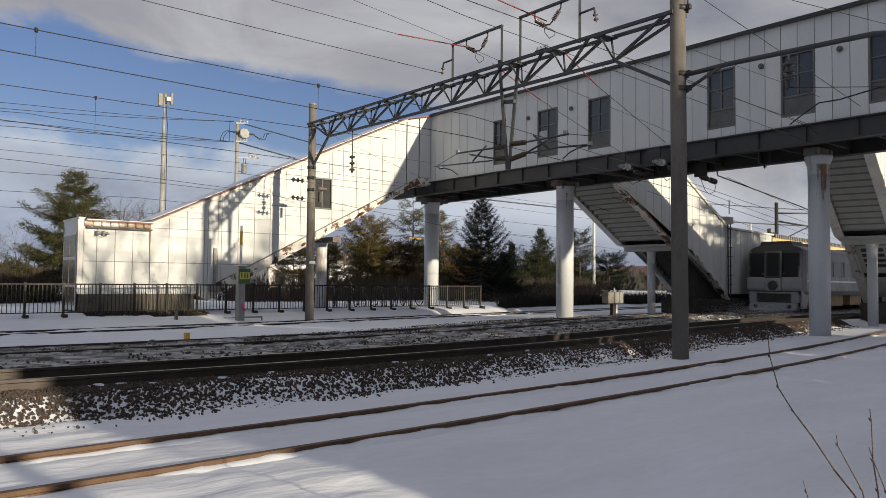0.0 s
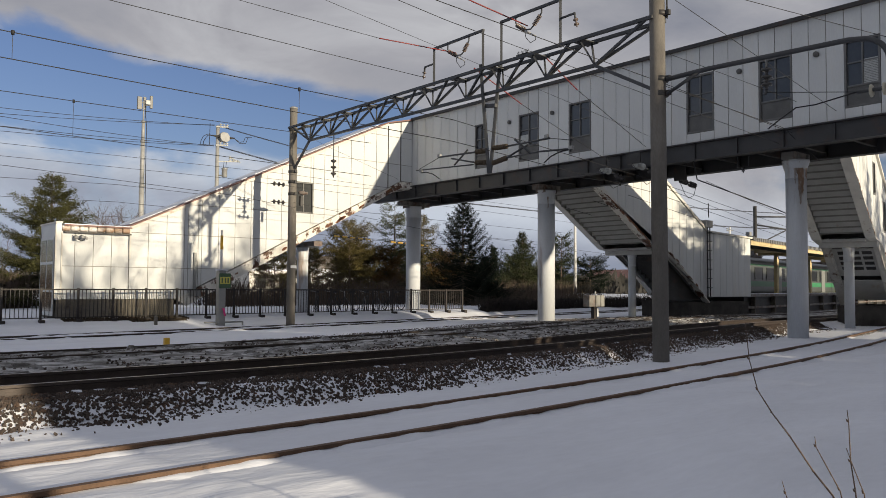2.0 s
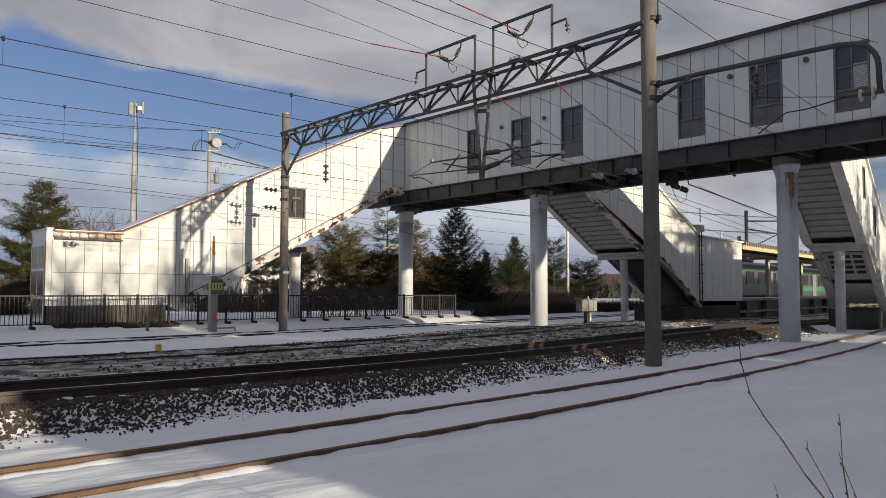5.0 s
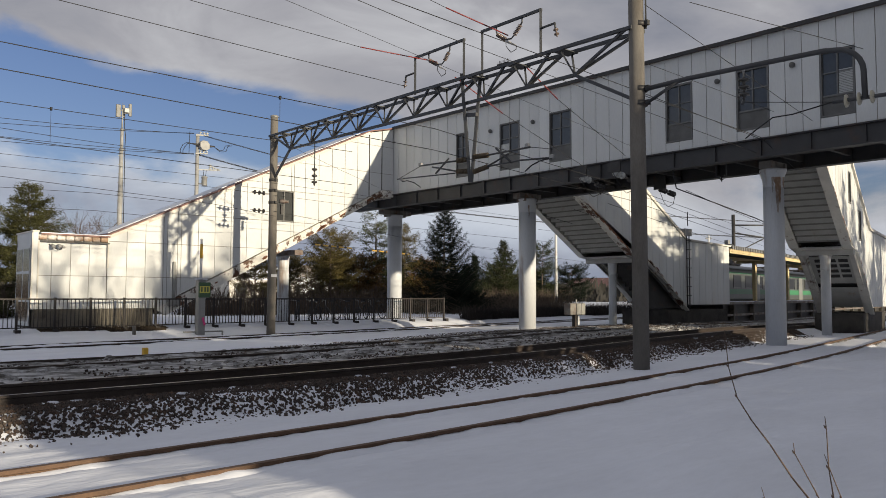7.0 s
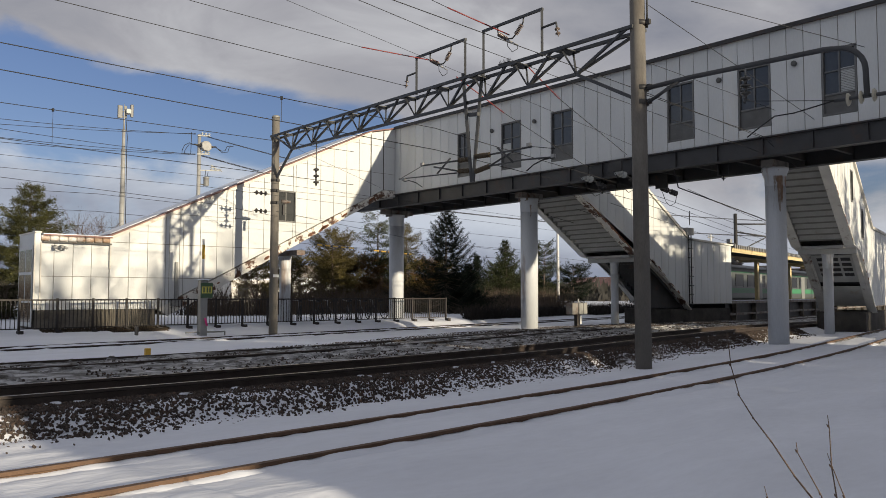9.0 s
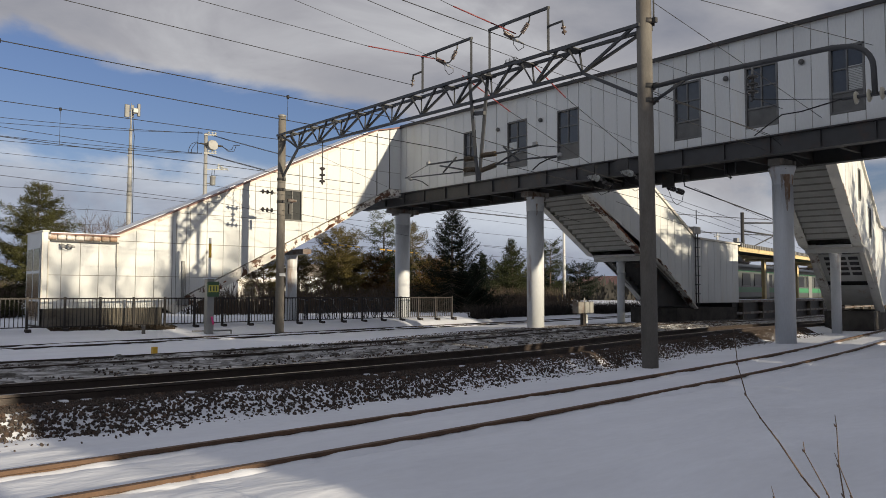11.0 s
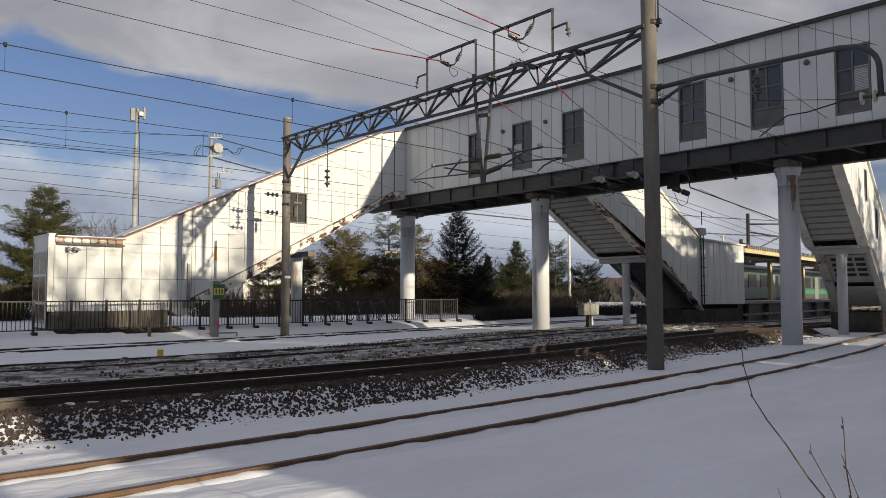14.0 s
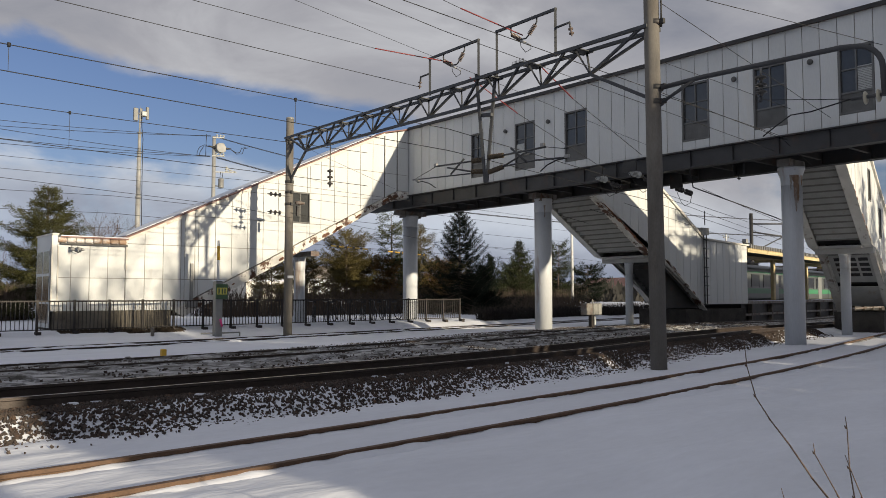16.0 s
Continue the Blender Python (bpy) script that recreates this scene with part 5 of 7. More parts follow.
def drop_post():
    dp = tagged(new("drop_post"), "dark steel drop post under the lattice beam with two bracket arms", "catenary bracket")
    foot = on_beam(11.6, 4.32)
    for s, o in ((11.36, 0.12), (11.86, -0.12)):
        bm = B(); bm_beam(bm, on_beam(s, 7.2, o), foot + BEAM_D * (0.03 if s > 11.6 else -0.03), 0.07, 0.07)
        part("leg", bm, "truss", dp)
    bm = B(); bm_beam(bm, on_beam(11.45, 6.1), on_beam(11.85, 6.05), 0.09, 0.09)
    part("collar", bm, "truss", dp)
    k = lambda d, z: on_beam(11.6 + d, z)
    # insulators close to the post, then tubes: the arm away from the near mast and the one towards it
    for d0, z0, d1, z1, d2, z2 in ((-0.10, 4.93, -0.56, 4.95, -2.25, 5.03), (-0.10, 4.62, -0.58, 4.67, -1.65, 4.92), (0.12, 4.96, 0.70, 4.93, 2.2, 4.91), (0.12, 4.57, 0.68, 4.64, 1.45, 4.86)):
        insulator(dp, k(d0, z0), k(d1, z1), 8, 0.068, "insulator_bronze", "brown bracket insulator")
        rod(dp, "tube", [k(d1 * 0.97, z1), k(d2, z2)], 0.024)
    rod(dp, "tube", [k(0.68, 4.64), k(1.83, 4.64), k(2.91, 4.56)], 0.022)
    rod(dp, "stay", [k(-1.50, 4.72), k(-0.92, 5.06)], 0.026)
    rod(dp, "stay", [k(0.98, 5.06), k(1.55, 4.63)], 0.030)
    rod(dp, "steady_arm", [k(-0.65, 4.63), k(-3.35, 4.78)], 0.018)
    rod(dp, "guy", [k(-2.2, 5.02), k(-3.2, 4.80)], 0.008, "wire")
    rod(dp, "guy", [k(2.15, 4.92), k(2.95, 4.75)], 0.008, "wire")
    rod(dp, "pull_off", [k(-3.12, 4.76), k(-3.10, 4.68), k(-2.85, 4.68), k(-2.5, 4.58), k(-2.2, 4.42)], 0.014, "wire")
    rod(dp, "pull_off", [k(2.88, 4.55), k(2.55, 4.54), k(2.25, 4.47), k(2.02, 4.35)], 0.016, "wire")
    for d, z in ((-2.2, 5.06), (-3.1, 4.74), (2.1, 4.96), (2.9, 4.58)):
        bm = B(); bm_box(bm, -0.04, 0.04, -0.06, 0.06, -0.035, 0.05)
        bmesh.ops.bevel(bm, geom=bm.edges[:], offset=0.012, segments=1, affect="EDGES")
        bm.transform(Matrix.Translation(k(d, z)))
        part("clamp", bm, "grey_fitting", dp, "pale wire clamp")
    return dp


MAT["insulator_bronze"] = material("bronze_insulator", (0.085, 0.062, 0.035), 0.4, 0.2, 8, 0.2, 50, 0)
drop_post()


def near_bracket():
    nb = tagged(new("bracket_arm"), "bent steel tube bracket reaching from the mast over the siding", "catenary bracket")
    z = 5.72
    pts = [(13.42, 9.05, z - 0.12), (13.55, 8.2, z - 0.06), (13.95, 5.75, z)]
    pts += [(13.98 + 0.06 * math.sin(radians(a)), 5.58 - 0.45 * math.sin(radians(a)), z - 0.02 - 0.45 * (1 - math.cos(radians(a)))) for a in range(0, 91, 15)] + [(14.05, 5.12, z - 0.95)]
    rod(nb, "arm", pts, 0.048, n=10)
    rod(nb, "strut", [(13.42, 9.05, z - 0.42), (13.52, 8.35, z - 0.07)], 0.035)
    insulator(nb, (13.88, 7.2, z - 0.18), (13.88, 7.2, z - 0.60), 3, 0.105, "insulator_grey", "three dark disc insulator hanging from the bracket")
    rod(nb, "hook", [(13.88, 7.2, z + 0.05), (13.88, 7.2, z - 0.2)], 0.02, "frame")
    rod(nb, "clamp", [(13.88, 7.2, z - 0.60), (13.85, 7.22, z - 0.70)], 0.03)
    rod(nb, "core", [(14.12, 4.7, z - 0.93), (14.02, 5.65, z - 0.92)], 0.035)
    for y in (5.02, 5.23, 5.44):
        bm = B(); bm_lathe(bm, (14.08, y, z - 0.93), (-0.1, 1, 0), [(-0.035, 0.03), (-0.03, 0.085), (-0.01, 0.112), (0.012, 0.112), (0.025, 0.07), (0.03, 0.03)], 20)
        part("insulator_disc", bm, "insulator_cream", nb, "cream porcelain disc")
    rod(nb, "jumper", [(14.02, 5.65, z - 0.92), (14.0, 6.35, z - 1.02), (13.98, 6.7, z - 1.02), (13.95, 7.0, z - 1.2), (13.9, 7.2, z - 1.35)], 0.012, "wire")
    return nb


MAT["insulator_cream"] = material("cream_porcelain", (0.42, 0.39, 0.30), 0.3, 0, 10, 0.1, 50, 0)
MAT["insulator_grey"] = material("grey_glazed_porcelain", (0.055, 0.052, 0.047), 0.15, 0, 10, 0.2, 50, 0)
MAT["insulator_dark"] = material("glazed_dark_porcelain", (0.045, 0.042, 0.04), 0.18, 0, 10, 0.2, 50, 0)
near_bracket()


def pole_fittings():
    """String insulators on the far mast and one string hanging from the beam."""
    hs = tagged(new("hanging_insulator"), "dark string insulator hanging from the lattice beam", "insulator")
    rod(hs, "rod", [on_beam(3.2, 6.74), on_beam(3.2, 5.75)], 0.018)
    insulator(hs, on_beam(3.2, 5.78), on_beam(3.2, 5.12), 3, 0.10, "insulator_dark")
    for z in (5.22, 4.55):
        pi = tagged(new("pin_insulator"), "small dark insulators on the concrete mast", "insulator", "mast insulators")
        c = POLE + Vector((0, 0, z))
        rod(pi, "rod", [c + Vector((-0.15, 0, 0)), c + Vector((-0.9, 0.05, 0.02))], 0.009)
        insulator(pi, c + Vector((-0.32, 0, 0)), c + Vector((-0.85, 0.05, 0.02)), 3, 0.085, "insulator_dark")
    sw = tagged(new("switch_box"), "grey switch fitting strapped to the concrete mast", "switch box")
    c = POLE + Vector((0.16, -0.2, 4.95))
    bm = B(); bm_lathe(bm, c, (1, -0.2, 0), [(0, 0), (0, 0.07), (0.2, 0.08), (0.25, 0.05), (0.35, 0.05), (0.35, 0)], 12)
    part("body", bm, "crosshead", sw)
    bm = B(); bm_box(bm, -0.05, 0.05, -0.05, 0.05, -0.4, -0.02); bm.transform(Matrix.Translation(c + Vector((0.1, 0, -0.1))))
    part("box", bm, "dark_steel", sw)
    tg = tagged(new("mast_tag"), "white number tag band on the concrete mast", "sign")
    bm = B(); bm_box(bm, -0.12, 0.12, -0.012, 0.012, 0, 0.1); bm.transform(Matrix.Translation(POLE + Vector((0, -0.17, 2.1))))
    part("plate", bm, "panel", tg)


pole_fittings()


def under_bridge_insulator(at, d, n, r, label, hang=0.35):
    ub = tagged(new("wire_anchor"), label, "insulator", "insulators under the footbridge")
    at, d = Vector(at), Vector(d).normalized()
    bm = B(); bm_box(bm, -0.03, 0.03, -0.25, 0.25, 0, hang); bm.transform(Matrix.Translation(at + Vector((0, 0, 0.0))))
    part("hanger", bm, "dark_steel", ub)
    insulator(ub, at, at + d * 0.55, 3, r * 0.85, "insulator_white" if n == 3 else "insulator_dark")
    insulator(ub, at + d * 0.75, at + d * 1.25, 3, r * 0.9, "insulator_dark")
    rod(ub, "link", [at + d * 0.5, at + d * 0.8], 0.02, "frame")
    m = at + d * 0.6
    rod(ub, "jumper", [at - d * 0.1, m + Vector((-0.2, 0, -0.42)), m + Vector((0.05, 0, -0.55)), m + Vector((0.4, 0, -0.42)), at + d * 1.3], 0.011, "wire")


under_bridge_insulator((21.3, 17.05, 5.50), (1, -0.06, -0.16), 3, 0.14, "white disc insulators and jumper under the footbridge")
under_bridge_insulator((21.3, 15.65, 5.50), (1, -0.06, -0.16), 3, 0.14, "white disc insulators and jumper under the footbridge")
under_bridge_insulator((24.6, 16.05, 5.28), (1, 0.14, -0.06), 4, 0.12, "dark insulators and cable anchor under the footbridge", 0.5)
for x, y in ((22.7, 12.75), (22.5, 17.3)):
    bx = tagged(new("cable_clamp"), "small open steel box hanger under the deck", "cable clamp", "cable clamps")
    rod(bx, "frame", [(x, y, 5.89), (x, y, 5.18), (x, y - 0.35, 5.18), (x, y - 0.35, 5.89)], 0.025)
    insulator(bx, (x, y - 0.18, 5.18), (x, y - 0.18, 5.0), 2, 0.06, "insulator_dark")


# ---- wires ----
def wire(pts, r=0.008, sag=0.0, label="thin dark overhead wire strung above the tracks", mat="wire", cuts=10):
    """A wire through the given points, hanging a little between them."""
    path = []
    for p, q in zip(pts, pts[1:]):
        p, q = Vector(p), Vector(q)
        for i in range(cuts):
            k = i / cuts
            path.append(p + (q - p) * k - Vector((0, 0, 4 * sag * k * (1 - k))))
    path.append(Vector(pts[-1]))
    bm = B()
    bm_path(bm, path, r, 4)
    return thing("overhead_wire", bm, mat, label, "wire", "overhead wires")


def catenary(y0, y1, con, mes, x0, x1, step=5.0, cable=0.0095):
    """Contact wire and messenger with droppers, straight from (x0, y0) to (x1, y1); con, mes: the heights at both ends."""
    def at(x, zz):
        k = (x - x0) / (x1 - x0)
        return (x, y0 + (y1 - y0) * k, zz[0] + (zz[1] - zz[0]) * k)
    wire([at(x0, con), at(x1, con)], cable, label="dark contact wire over the railway track")
    wire([at(x0, mes), at(x1, mes)], cable, label="dark messenger wire over the railway track")
    x = x0 + 2
    while x < x1:
        bm = B()
        top = Vector(at(x, mes))
        bm_tube(bm, at(x, con), top, 0.005, 4)
        bm_lathe(bm, top - Vector((0, 0, 0.04)), (0, 0, 1), [(0, 0.0), (0, 0.025), (0.07, 0.03), (0.08, 0.0)], 8)
        thing("wire_dropper", bm, "wire", "thin dropper between contact wire and messenger", "wire dropper", "droppers")
        x += step


catenary(14.05, 14.05, (5.33, 4.86), (5.62, 5.38), -15.13, 12.0, 5.25)
catenary(18.9, 18.9, (5.05, 4.62), (5.45, 5.60), -14.0, 13.0, 5.6)
wire([(12.0, 14.05, 4.86), (21.5, 15.2, 4.55), (48, 22, 3.9)], 0.009)
wire([(12.0, 14.05, 5.38), (21.5, 15.2, 4.95), (48, 22, 4.6)], 0.009)
wire([(3.5, 14.0, 8.0), (11.39, 14.0, 7.04), (20.5, 14.0, 5.9)], 0.005)
wire([(0.5, 10.3, 6.85), (8.67, 10.3, 6.05), (21.9, 11.0, 5.6)], 0.006)
wire([(1.0, 10.3, 6.8), (7.8, 10.3, 6.38), (15.0, 10.3, 6.07), (21.9, 10.6, 5.85)], 0.008)
wire([(-14.0, 24.5, 5.3), (13.4, 24.5, 5.31), (34, 27, 5.2), (70, 35, 5.0)], 0.007)
wire([(-14.0, 24.5, 4.95), (11.1, 24.5, 4.95), (34, 27, 4.7), (70, 35, 4.6)], 0.007)
wire([(-14.0, 24.5, 4.95), (4.46, 24.5, 4.69), (11.2, 24.5, 4.40), (14.4, 25.9, 4.3)], 0.009)
wire([(14.4, 26.0, 4.5), (22.5, 28.2, 4.0), (45, 34, 3.6)], 0.009)
wire([(20.0, 27.0, 6.0), (16.0, 26.4, 6.9), (14.6, 26.2, 7.3)], 0.006)
# feeders with red sheathed lengths by the frames
red = material("red_cable_sheath", (0.20, 0.03, 0.028), 0.5, 0, 6, 0.15, 50, 0)
MAT["red"] = red
wire([(-6.0, 16.0, 7.95), (6.44, 16.0, 7.73), (11.22, 16.0, 7.66)], 0.007)
wire([(11.22, 16.0, 7.66), on_beam(10.13, 7.83)], 0.016, label="red sheathed length of feeder cable", mat="red", cuts=2)
wire([(14.45, 16.0, 7.50), (16.36, 16.0, 6.77)], 0.016, label="red sheathed length of feeder cable", mat="red", cuts=2)
wire([(16.36, 16.0, 6.77), (20.5, 16.0, 5.5)], 0.008)
wire([(6.0, 13.2, 8.7), (11.64, 13.2, 8.0)], 0.007)
wire([(11.64, 13.2, 8.0), on_beam(13.03, 7.81)], 0.016, label="red sheathed length of feeder cable", mat="red", cuts=2)
wire([(14.25, 13.2, 7.2), (15.56, 13.2, 6.53)], 0.016, label="red sheathed length of feeder cable", mat="red", cuts=2)
wire([(15.56, 13.2, 6.53), (18.5, 13.2, 5.4)], 0.008)
wire([(-6.0, 17.6, 7.75), (4.6, 17.6, 7.62), (13.9, 17.6, 7.47)], 0.009)
# from the near mast on towards the footbridge
wire([(13.62, 9.2, 7.45), (17.3, 9.2, 6.87), (21.95, 9.4, 6.3)], 0.007)
wire([(15.36, 9.2, 7.94), (21.9, 8.0, 8.0)], 0.008)
wire([(15.1, 10.5, 6.90), (19.6, 10.5, 6.82), (21.95, 10.5, 6.75)], 0.006)
wire([(14.9, 10.5, 6.12), (21.1, 10.5, 5.89), (24, 10.8, 5.3)], 0.008)
wire([(14.02, 5.65, 4.80), (13.88, 7.2, 5.06)], 0.008)
wire([(22.05, 13.9, 5.46), (22.4, 14.0, 4.90), (27.7, 14.0, 4.28), (45, 18.0, 3.7)], 0.020, label="thick twisted cable under the footbridge")
for k in range(5):
    wire([(24.9, 15.2 + 1.7 * k, 5.2 - 0.1 * k), (60, 24 + 2.2 * k, 4.6 - 0.15 * k)], 0.009, 0.1)
# town wires behind the stair
TOWN = [(13.4, 14.28), (13.0, 14.33), (12.8, 12.6), (12.14, 12.67), (11.8, 12.62)]
for a, b in TOWN:
    wire([(-12, 60, a - 0.7), (10.8, 60, a), (25.9, 60, b)], 0.022, 0.12)
    wire([(26.2, 60, b), (45, 52, b - 3.8), (80, 40, b - 5.0)], 0.022, 0.3)
for z in (7.3, 8.6, 6.2):
    wire([(-12, 60, z - 0.2), (18.4, 60, z + 0.2), (70, 60, z - 1.0)], 0.02, 0.1)


# a guy wire with yellow and black guard sleeves, behind the western stair
wire([(18.0, 31.6, 4.7), (24.9, 40.0, 4.37), (32.2, 40.0, 4.04), (37.3, 46.9, 3.9)], 0.014, label="guy wire with yellow guard sleeves behind the stair")
for x0, x1 in ((24.7, 27.6), (28.9, 32.2)):
    gs = tagged(new("guard_sleeve"), "yellow and black guard sleeve on a guy wire", "cable guard", "guard sleeves")
    for k in range(int((x1 - x0) / 0.19)):
        xa = x0 + 0.19 * k
        bm = B(); bm_tube(bm, (xa, 40.0, 4.37 - (xa - 24.9) * 0.0452), (xa + 0.19, 40.0, 4.37 - (xa + 0.19 - 24.9) * 0.0452), 0.045, 6)
        part("band", bm, "yellow" if k % 3 else "dark_steel", gs)


# ---- utility poles, cell mast ----
def utility_pole():
    up = tagged(new("utility_pole"), "pale utility pole with a switch box, crossarms and cable loops", "utility pole")
    up.location = (26.2, 60, 0.1)
    bm = B(); bm_tube(bm, (0, 0, -0.3), (0, 0, 14.2), 0.19, 14, 0.14)
    part("pole", bm, "grey_fitting", up)
    # eight-sided switch box with a dark bushing at either end
    bm = B(); bm_prism(bm, [(0.0, 13.10), (0.18, 12.88), (0.58, 12.84), (0.80, 13.02), (0.80, 13.38), (0.60, 13.62), (0.22, 13.64), (0.0, 13.46)], -0.56, -0.12)
    bmesh.ops.bevel(bm, geom=bm.edges[:], offset=0.03, segments=1, affect="EDGES")
    box = part("switch_box", bm, "grey_fitting", up, "pale eight-sided switch box")
    for x0, x1 in ((-0.02, -0.62), (0.78, 1.32)):
        bm = B(); bm_tube(bm, (x0, -0.32, 13.25), (x1, -0.32, 13.29), 0.11, 10, 0.05)
        part("bushing", bm, "dark_steel", box, "dark tapered bushing")
    for z in (14.05, 12.55):
        bm = B(); bm_beam(bm, (-0.25, -0.2, z), (0.75, -0.2, z + 0.1), 0.10, 0.10)
        part("crossarm", bm, "frame", up)
        for x in (0.15, 0.45, 0.72):
            insulator(up, (x, -0.2, z + 0.02), (x, -0.2, z + 0.34), 2, 0.12, "insulator_white")
    bm = B(); bm_beam(bm, (0, -0.1, 11.28), (1.75, -0.1, 11.42), 0.08, 0.08)
    arm = part("side_arm", bm, "frame", up)
    for x, z in ((1.05, 11.85), (1.35, 11.62), (1.75, 11.55)):
        insulator(up, (x, -0.1, 11.38), (x, -0.1, z), 3, 0.13, "insulator_white")
    bm = B(); bm_beam(bm, (0.95, -0.1, 11.75), (1.95, -0.1, 11.38), 0.06, 0.06)
    part("arm_strut", bm, "frame", arm)
    bm = B(); bm_lathe(bm, (0.55, -0.2, 10.02), (0, 0, 1), [(0, 0), (0, 0.2), (0.05, 0.22), (0.62, 0.22), (0.66, 0.26), (0.72, 0.26), (0.78, 0.1), (0.78, 0)], 12)
    can = part("canister", bm, "frame", up, "small grey transformer can")
    for x in (0.45, 0.65):
        rod(can, "lead", [(x, -0.2, 10.78), (x + 0.05, -0.2, 11.3)], 0.02, "wire")
    bm = B(); bm_beam(bm, (0.05, -0.1, 10.15), (0.45, -0.2, 10.15), 0.08, 0.08)
    part("bracket", bm, "dark_steel", up)
    rod(up, "drop_rod", [(-0.70, 0, 12.55), (-0.66, 0, 14.3)], 0.022, "wire")
    for dx, dz in ((0.0, 0.0), (0.22, -0.10)):
        rod(up, "cable", [(-0.6, -0.32, 13.26), (-0.95, -0.3, 13.36 + dz), (-1.3 + dx, -0.2, 13.15 + dz), (-1.45 + dx, -0.1, 12.75), (-1.42 + dx, 0, 12.5)], 0.024, "wire")
        rod(up, "cable", [(1.3, -0.32, 13.24), (1.8, -0.3, 13.02 + dz), (2.15 + dx, -0.2, 13.12 + dz), (2.35 + dx, -0.1, 13.5), (2.75 + dx, 0, 13.62)], 0.024, "wire")
    for k in range(9):
        rod(up, "step_bolt", [(0, -0.1, 2.0 + 0.9 * k), (0.3 if k % 2 else -0.3, -0.1, 2.0 + 0.9 * k)], 0.018, "frame")
    return up


utility_pole()


def cell_mast():
    cm = tagged(new("antenna_mast"), "slim grey antenna mast with three grey panel aerials", "antenna mast")
    cm.location = (23.6, 70, 0.1)
    for z0, z1, r0, r1 in ((-0.3, 5, 0.27, 0.25), (5, 10, 0.24, 0.21), (10, 14.0, 0.20, 0.17), (14.0, 15.8, 0.15, 0.13), (15.8, 17.6, 0.075, 0.06)):
        bm = B(); bm_tube(bm, (0, 0, z0), (0, 0, z1), r0, 14, r1)
        part("tube", bm, "grey_fitting", cm)
    for z, r in ((5, 0.29), (10, 0.25), (14, 0.21), (15.75, 0.19)):
        bm = B(); bm_tube(bm, (0, 0, z - 0.08), (0, 0, z + 0.08), r, 14)
        part("flange", bm, "frame", cm)
    for x, y, z, w in ((-0.45, -0.25, 16.75, 0.21), (0.62, -0.1, 17.0, 0.13), (0.25, 0.5, 16.95, 0.13)):
        bm = B(); bm_box(bm, x - w, x + w, y - 0.09, y + 0.09, z, z + 1.15)
        bmesh.ops.bevel(bm, geom=bm.edges[:], offset=0.04, segments=1, affect="EDGES")
        aerial = part("aerial", bm, "sash", cm, "grey panel aerial")
        for dz in (0.3, 0.75):
            rod(aerial, "bracket", [(0, 0, z + dz - 0.1), (x, y, z + dz)], 0.045, "frame")
    bm = B(); bm_box(bm, 0.08, 0.48, -0.35, -0.05, 17.28, 17.66)
    bmesh.ops.bevel(bm, geom=bm.edges[:], offset=0.03, segments=1, affect="EDGES")
    part("radio_unit", bm, "insulator_white", cm, "small white radio unit")
    rod(cm, "lightning_rod", [(0, 0, 17.6), (0, 0, 18.15)], 0.02, "frame")
    rod(cm, "feeder_cable", [(0.1, -0.08, 17.3), (0.16, -0.1, 16.2), (0.27, -0.12, 15.2), (0.24, -0.14, 14.2), (0.25, -0.2, 10.0), (0.30, -0.2, 4.0)], 0.03, "wire")
    for k in range(14):
        bm = B(); bm_box(bm, -0.26, 0.26, -0.05, 0.05, 3 + k * 0.8, 3.05 + k * 0.8)
        part("step_iron", bm, "frame", cm)
    return cm


cell_mast()


def far_pole(at, h, r, label, arms=True):
    fp = tagged(new("utility_pole"), label, "utility pole")
    fp.location = at
    bm = B(); bm_tube(bm, (0, 0, -0.3), (0, 0, h), r, 10, r * 0.7)
    part("pole", bm, "pale_steel", fp)
    if arms:
        for z in (h - 0.4, h - 1.5):
            bm = B(); bm_beam(bm, (-0.6, 0, z), (0.6, 0, z), 0.08, 0.08)
            part("crossarm", bm, "frame", fp)
            for x in (-0.5, 0.0, 0.5):
                insulator(fp, (x, 0, z), (x, 0, z + 0.3), 2, 0.08, "insulator_white")


far_pole((52.7, 45, 0.2), 8.6, 0.15, "pale pole beside the pines beyond the track")
far_pole((80, 46, 0.2), 8.0, 0.15, "far pole beyond the platform")


def station_mast():
    sm = tagged(new("catenary_mast"), "dark catenary mast with bracket arms beside the platform", "catenary mast", "catenary masts")
    sm.location = (55.8, 30, 0.0)
    bm = B(); bm_tube(bm, (0, 0, 0.3), (0, 0, 7.6), 0.15, 14, 0.13)
    part("pole", bm, "dark_steel", sm)
    rod(sm, "arm", [(0, 0, 6.2), (2.6, -1.2, 5.9), (4.2, -2.0, 6.3)], 0.06)
    rod(sm, "arm", [(0, 0, 4.6), (2.6, -1.2, 5.9)], 0.05)
    rod(sm, "arm", [(0, 0, 6.8), (3.6, -1.7, 6.9)], 0.06)
    bm = B(); bm_box(bm, -1.1, -0.8, -0.15, 0.15, 5.3, 5.6)
    part("box", bm, "frame", sm)
    rod(sm, "bracket", [(-1.2, 0, 5.3), (0, 0, 5.3)], 0.05)


station_mast()


# ---- station platform with its canopy ----
def along(x0, y0, slope, d, side=0.0, z=0.0):
    k = math.hypot(1, slope)
    return Vector((x0 + (d - slope * side) / k, y0 + (slope * d + side) / k, z))


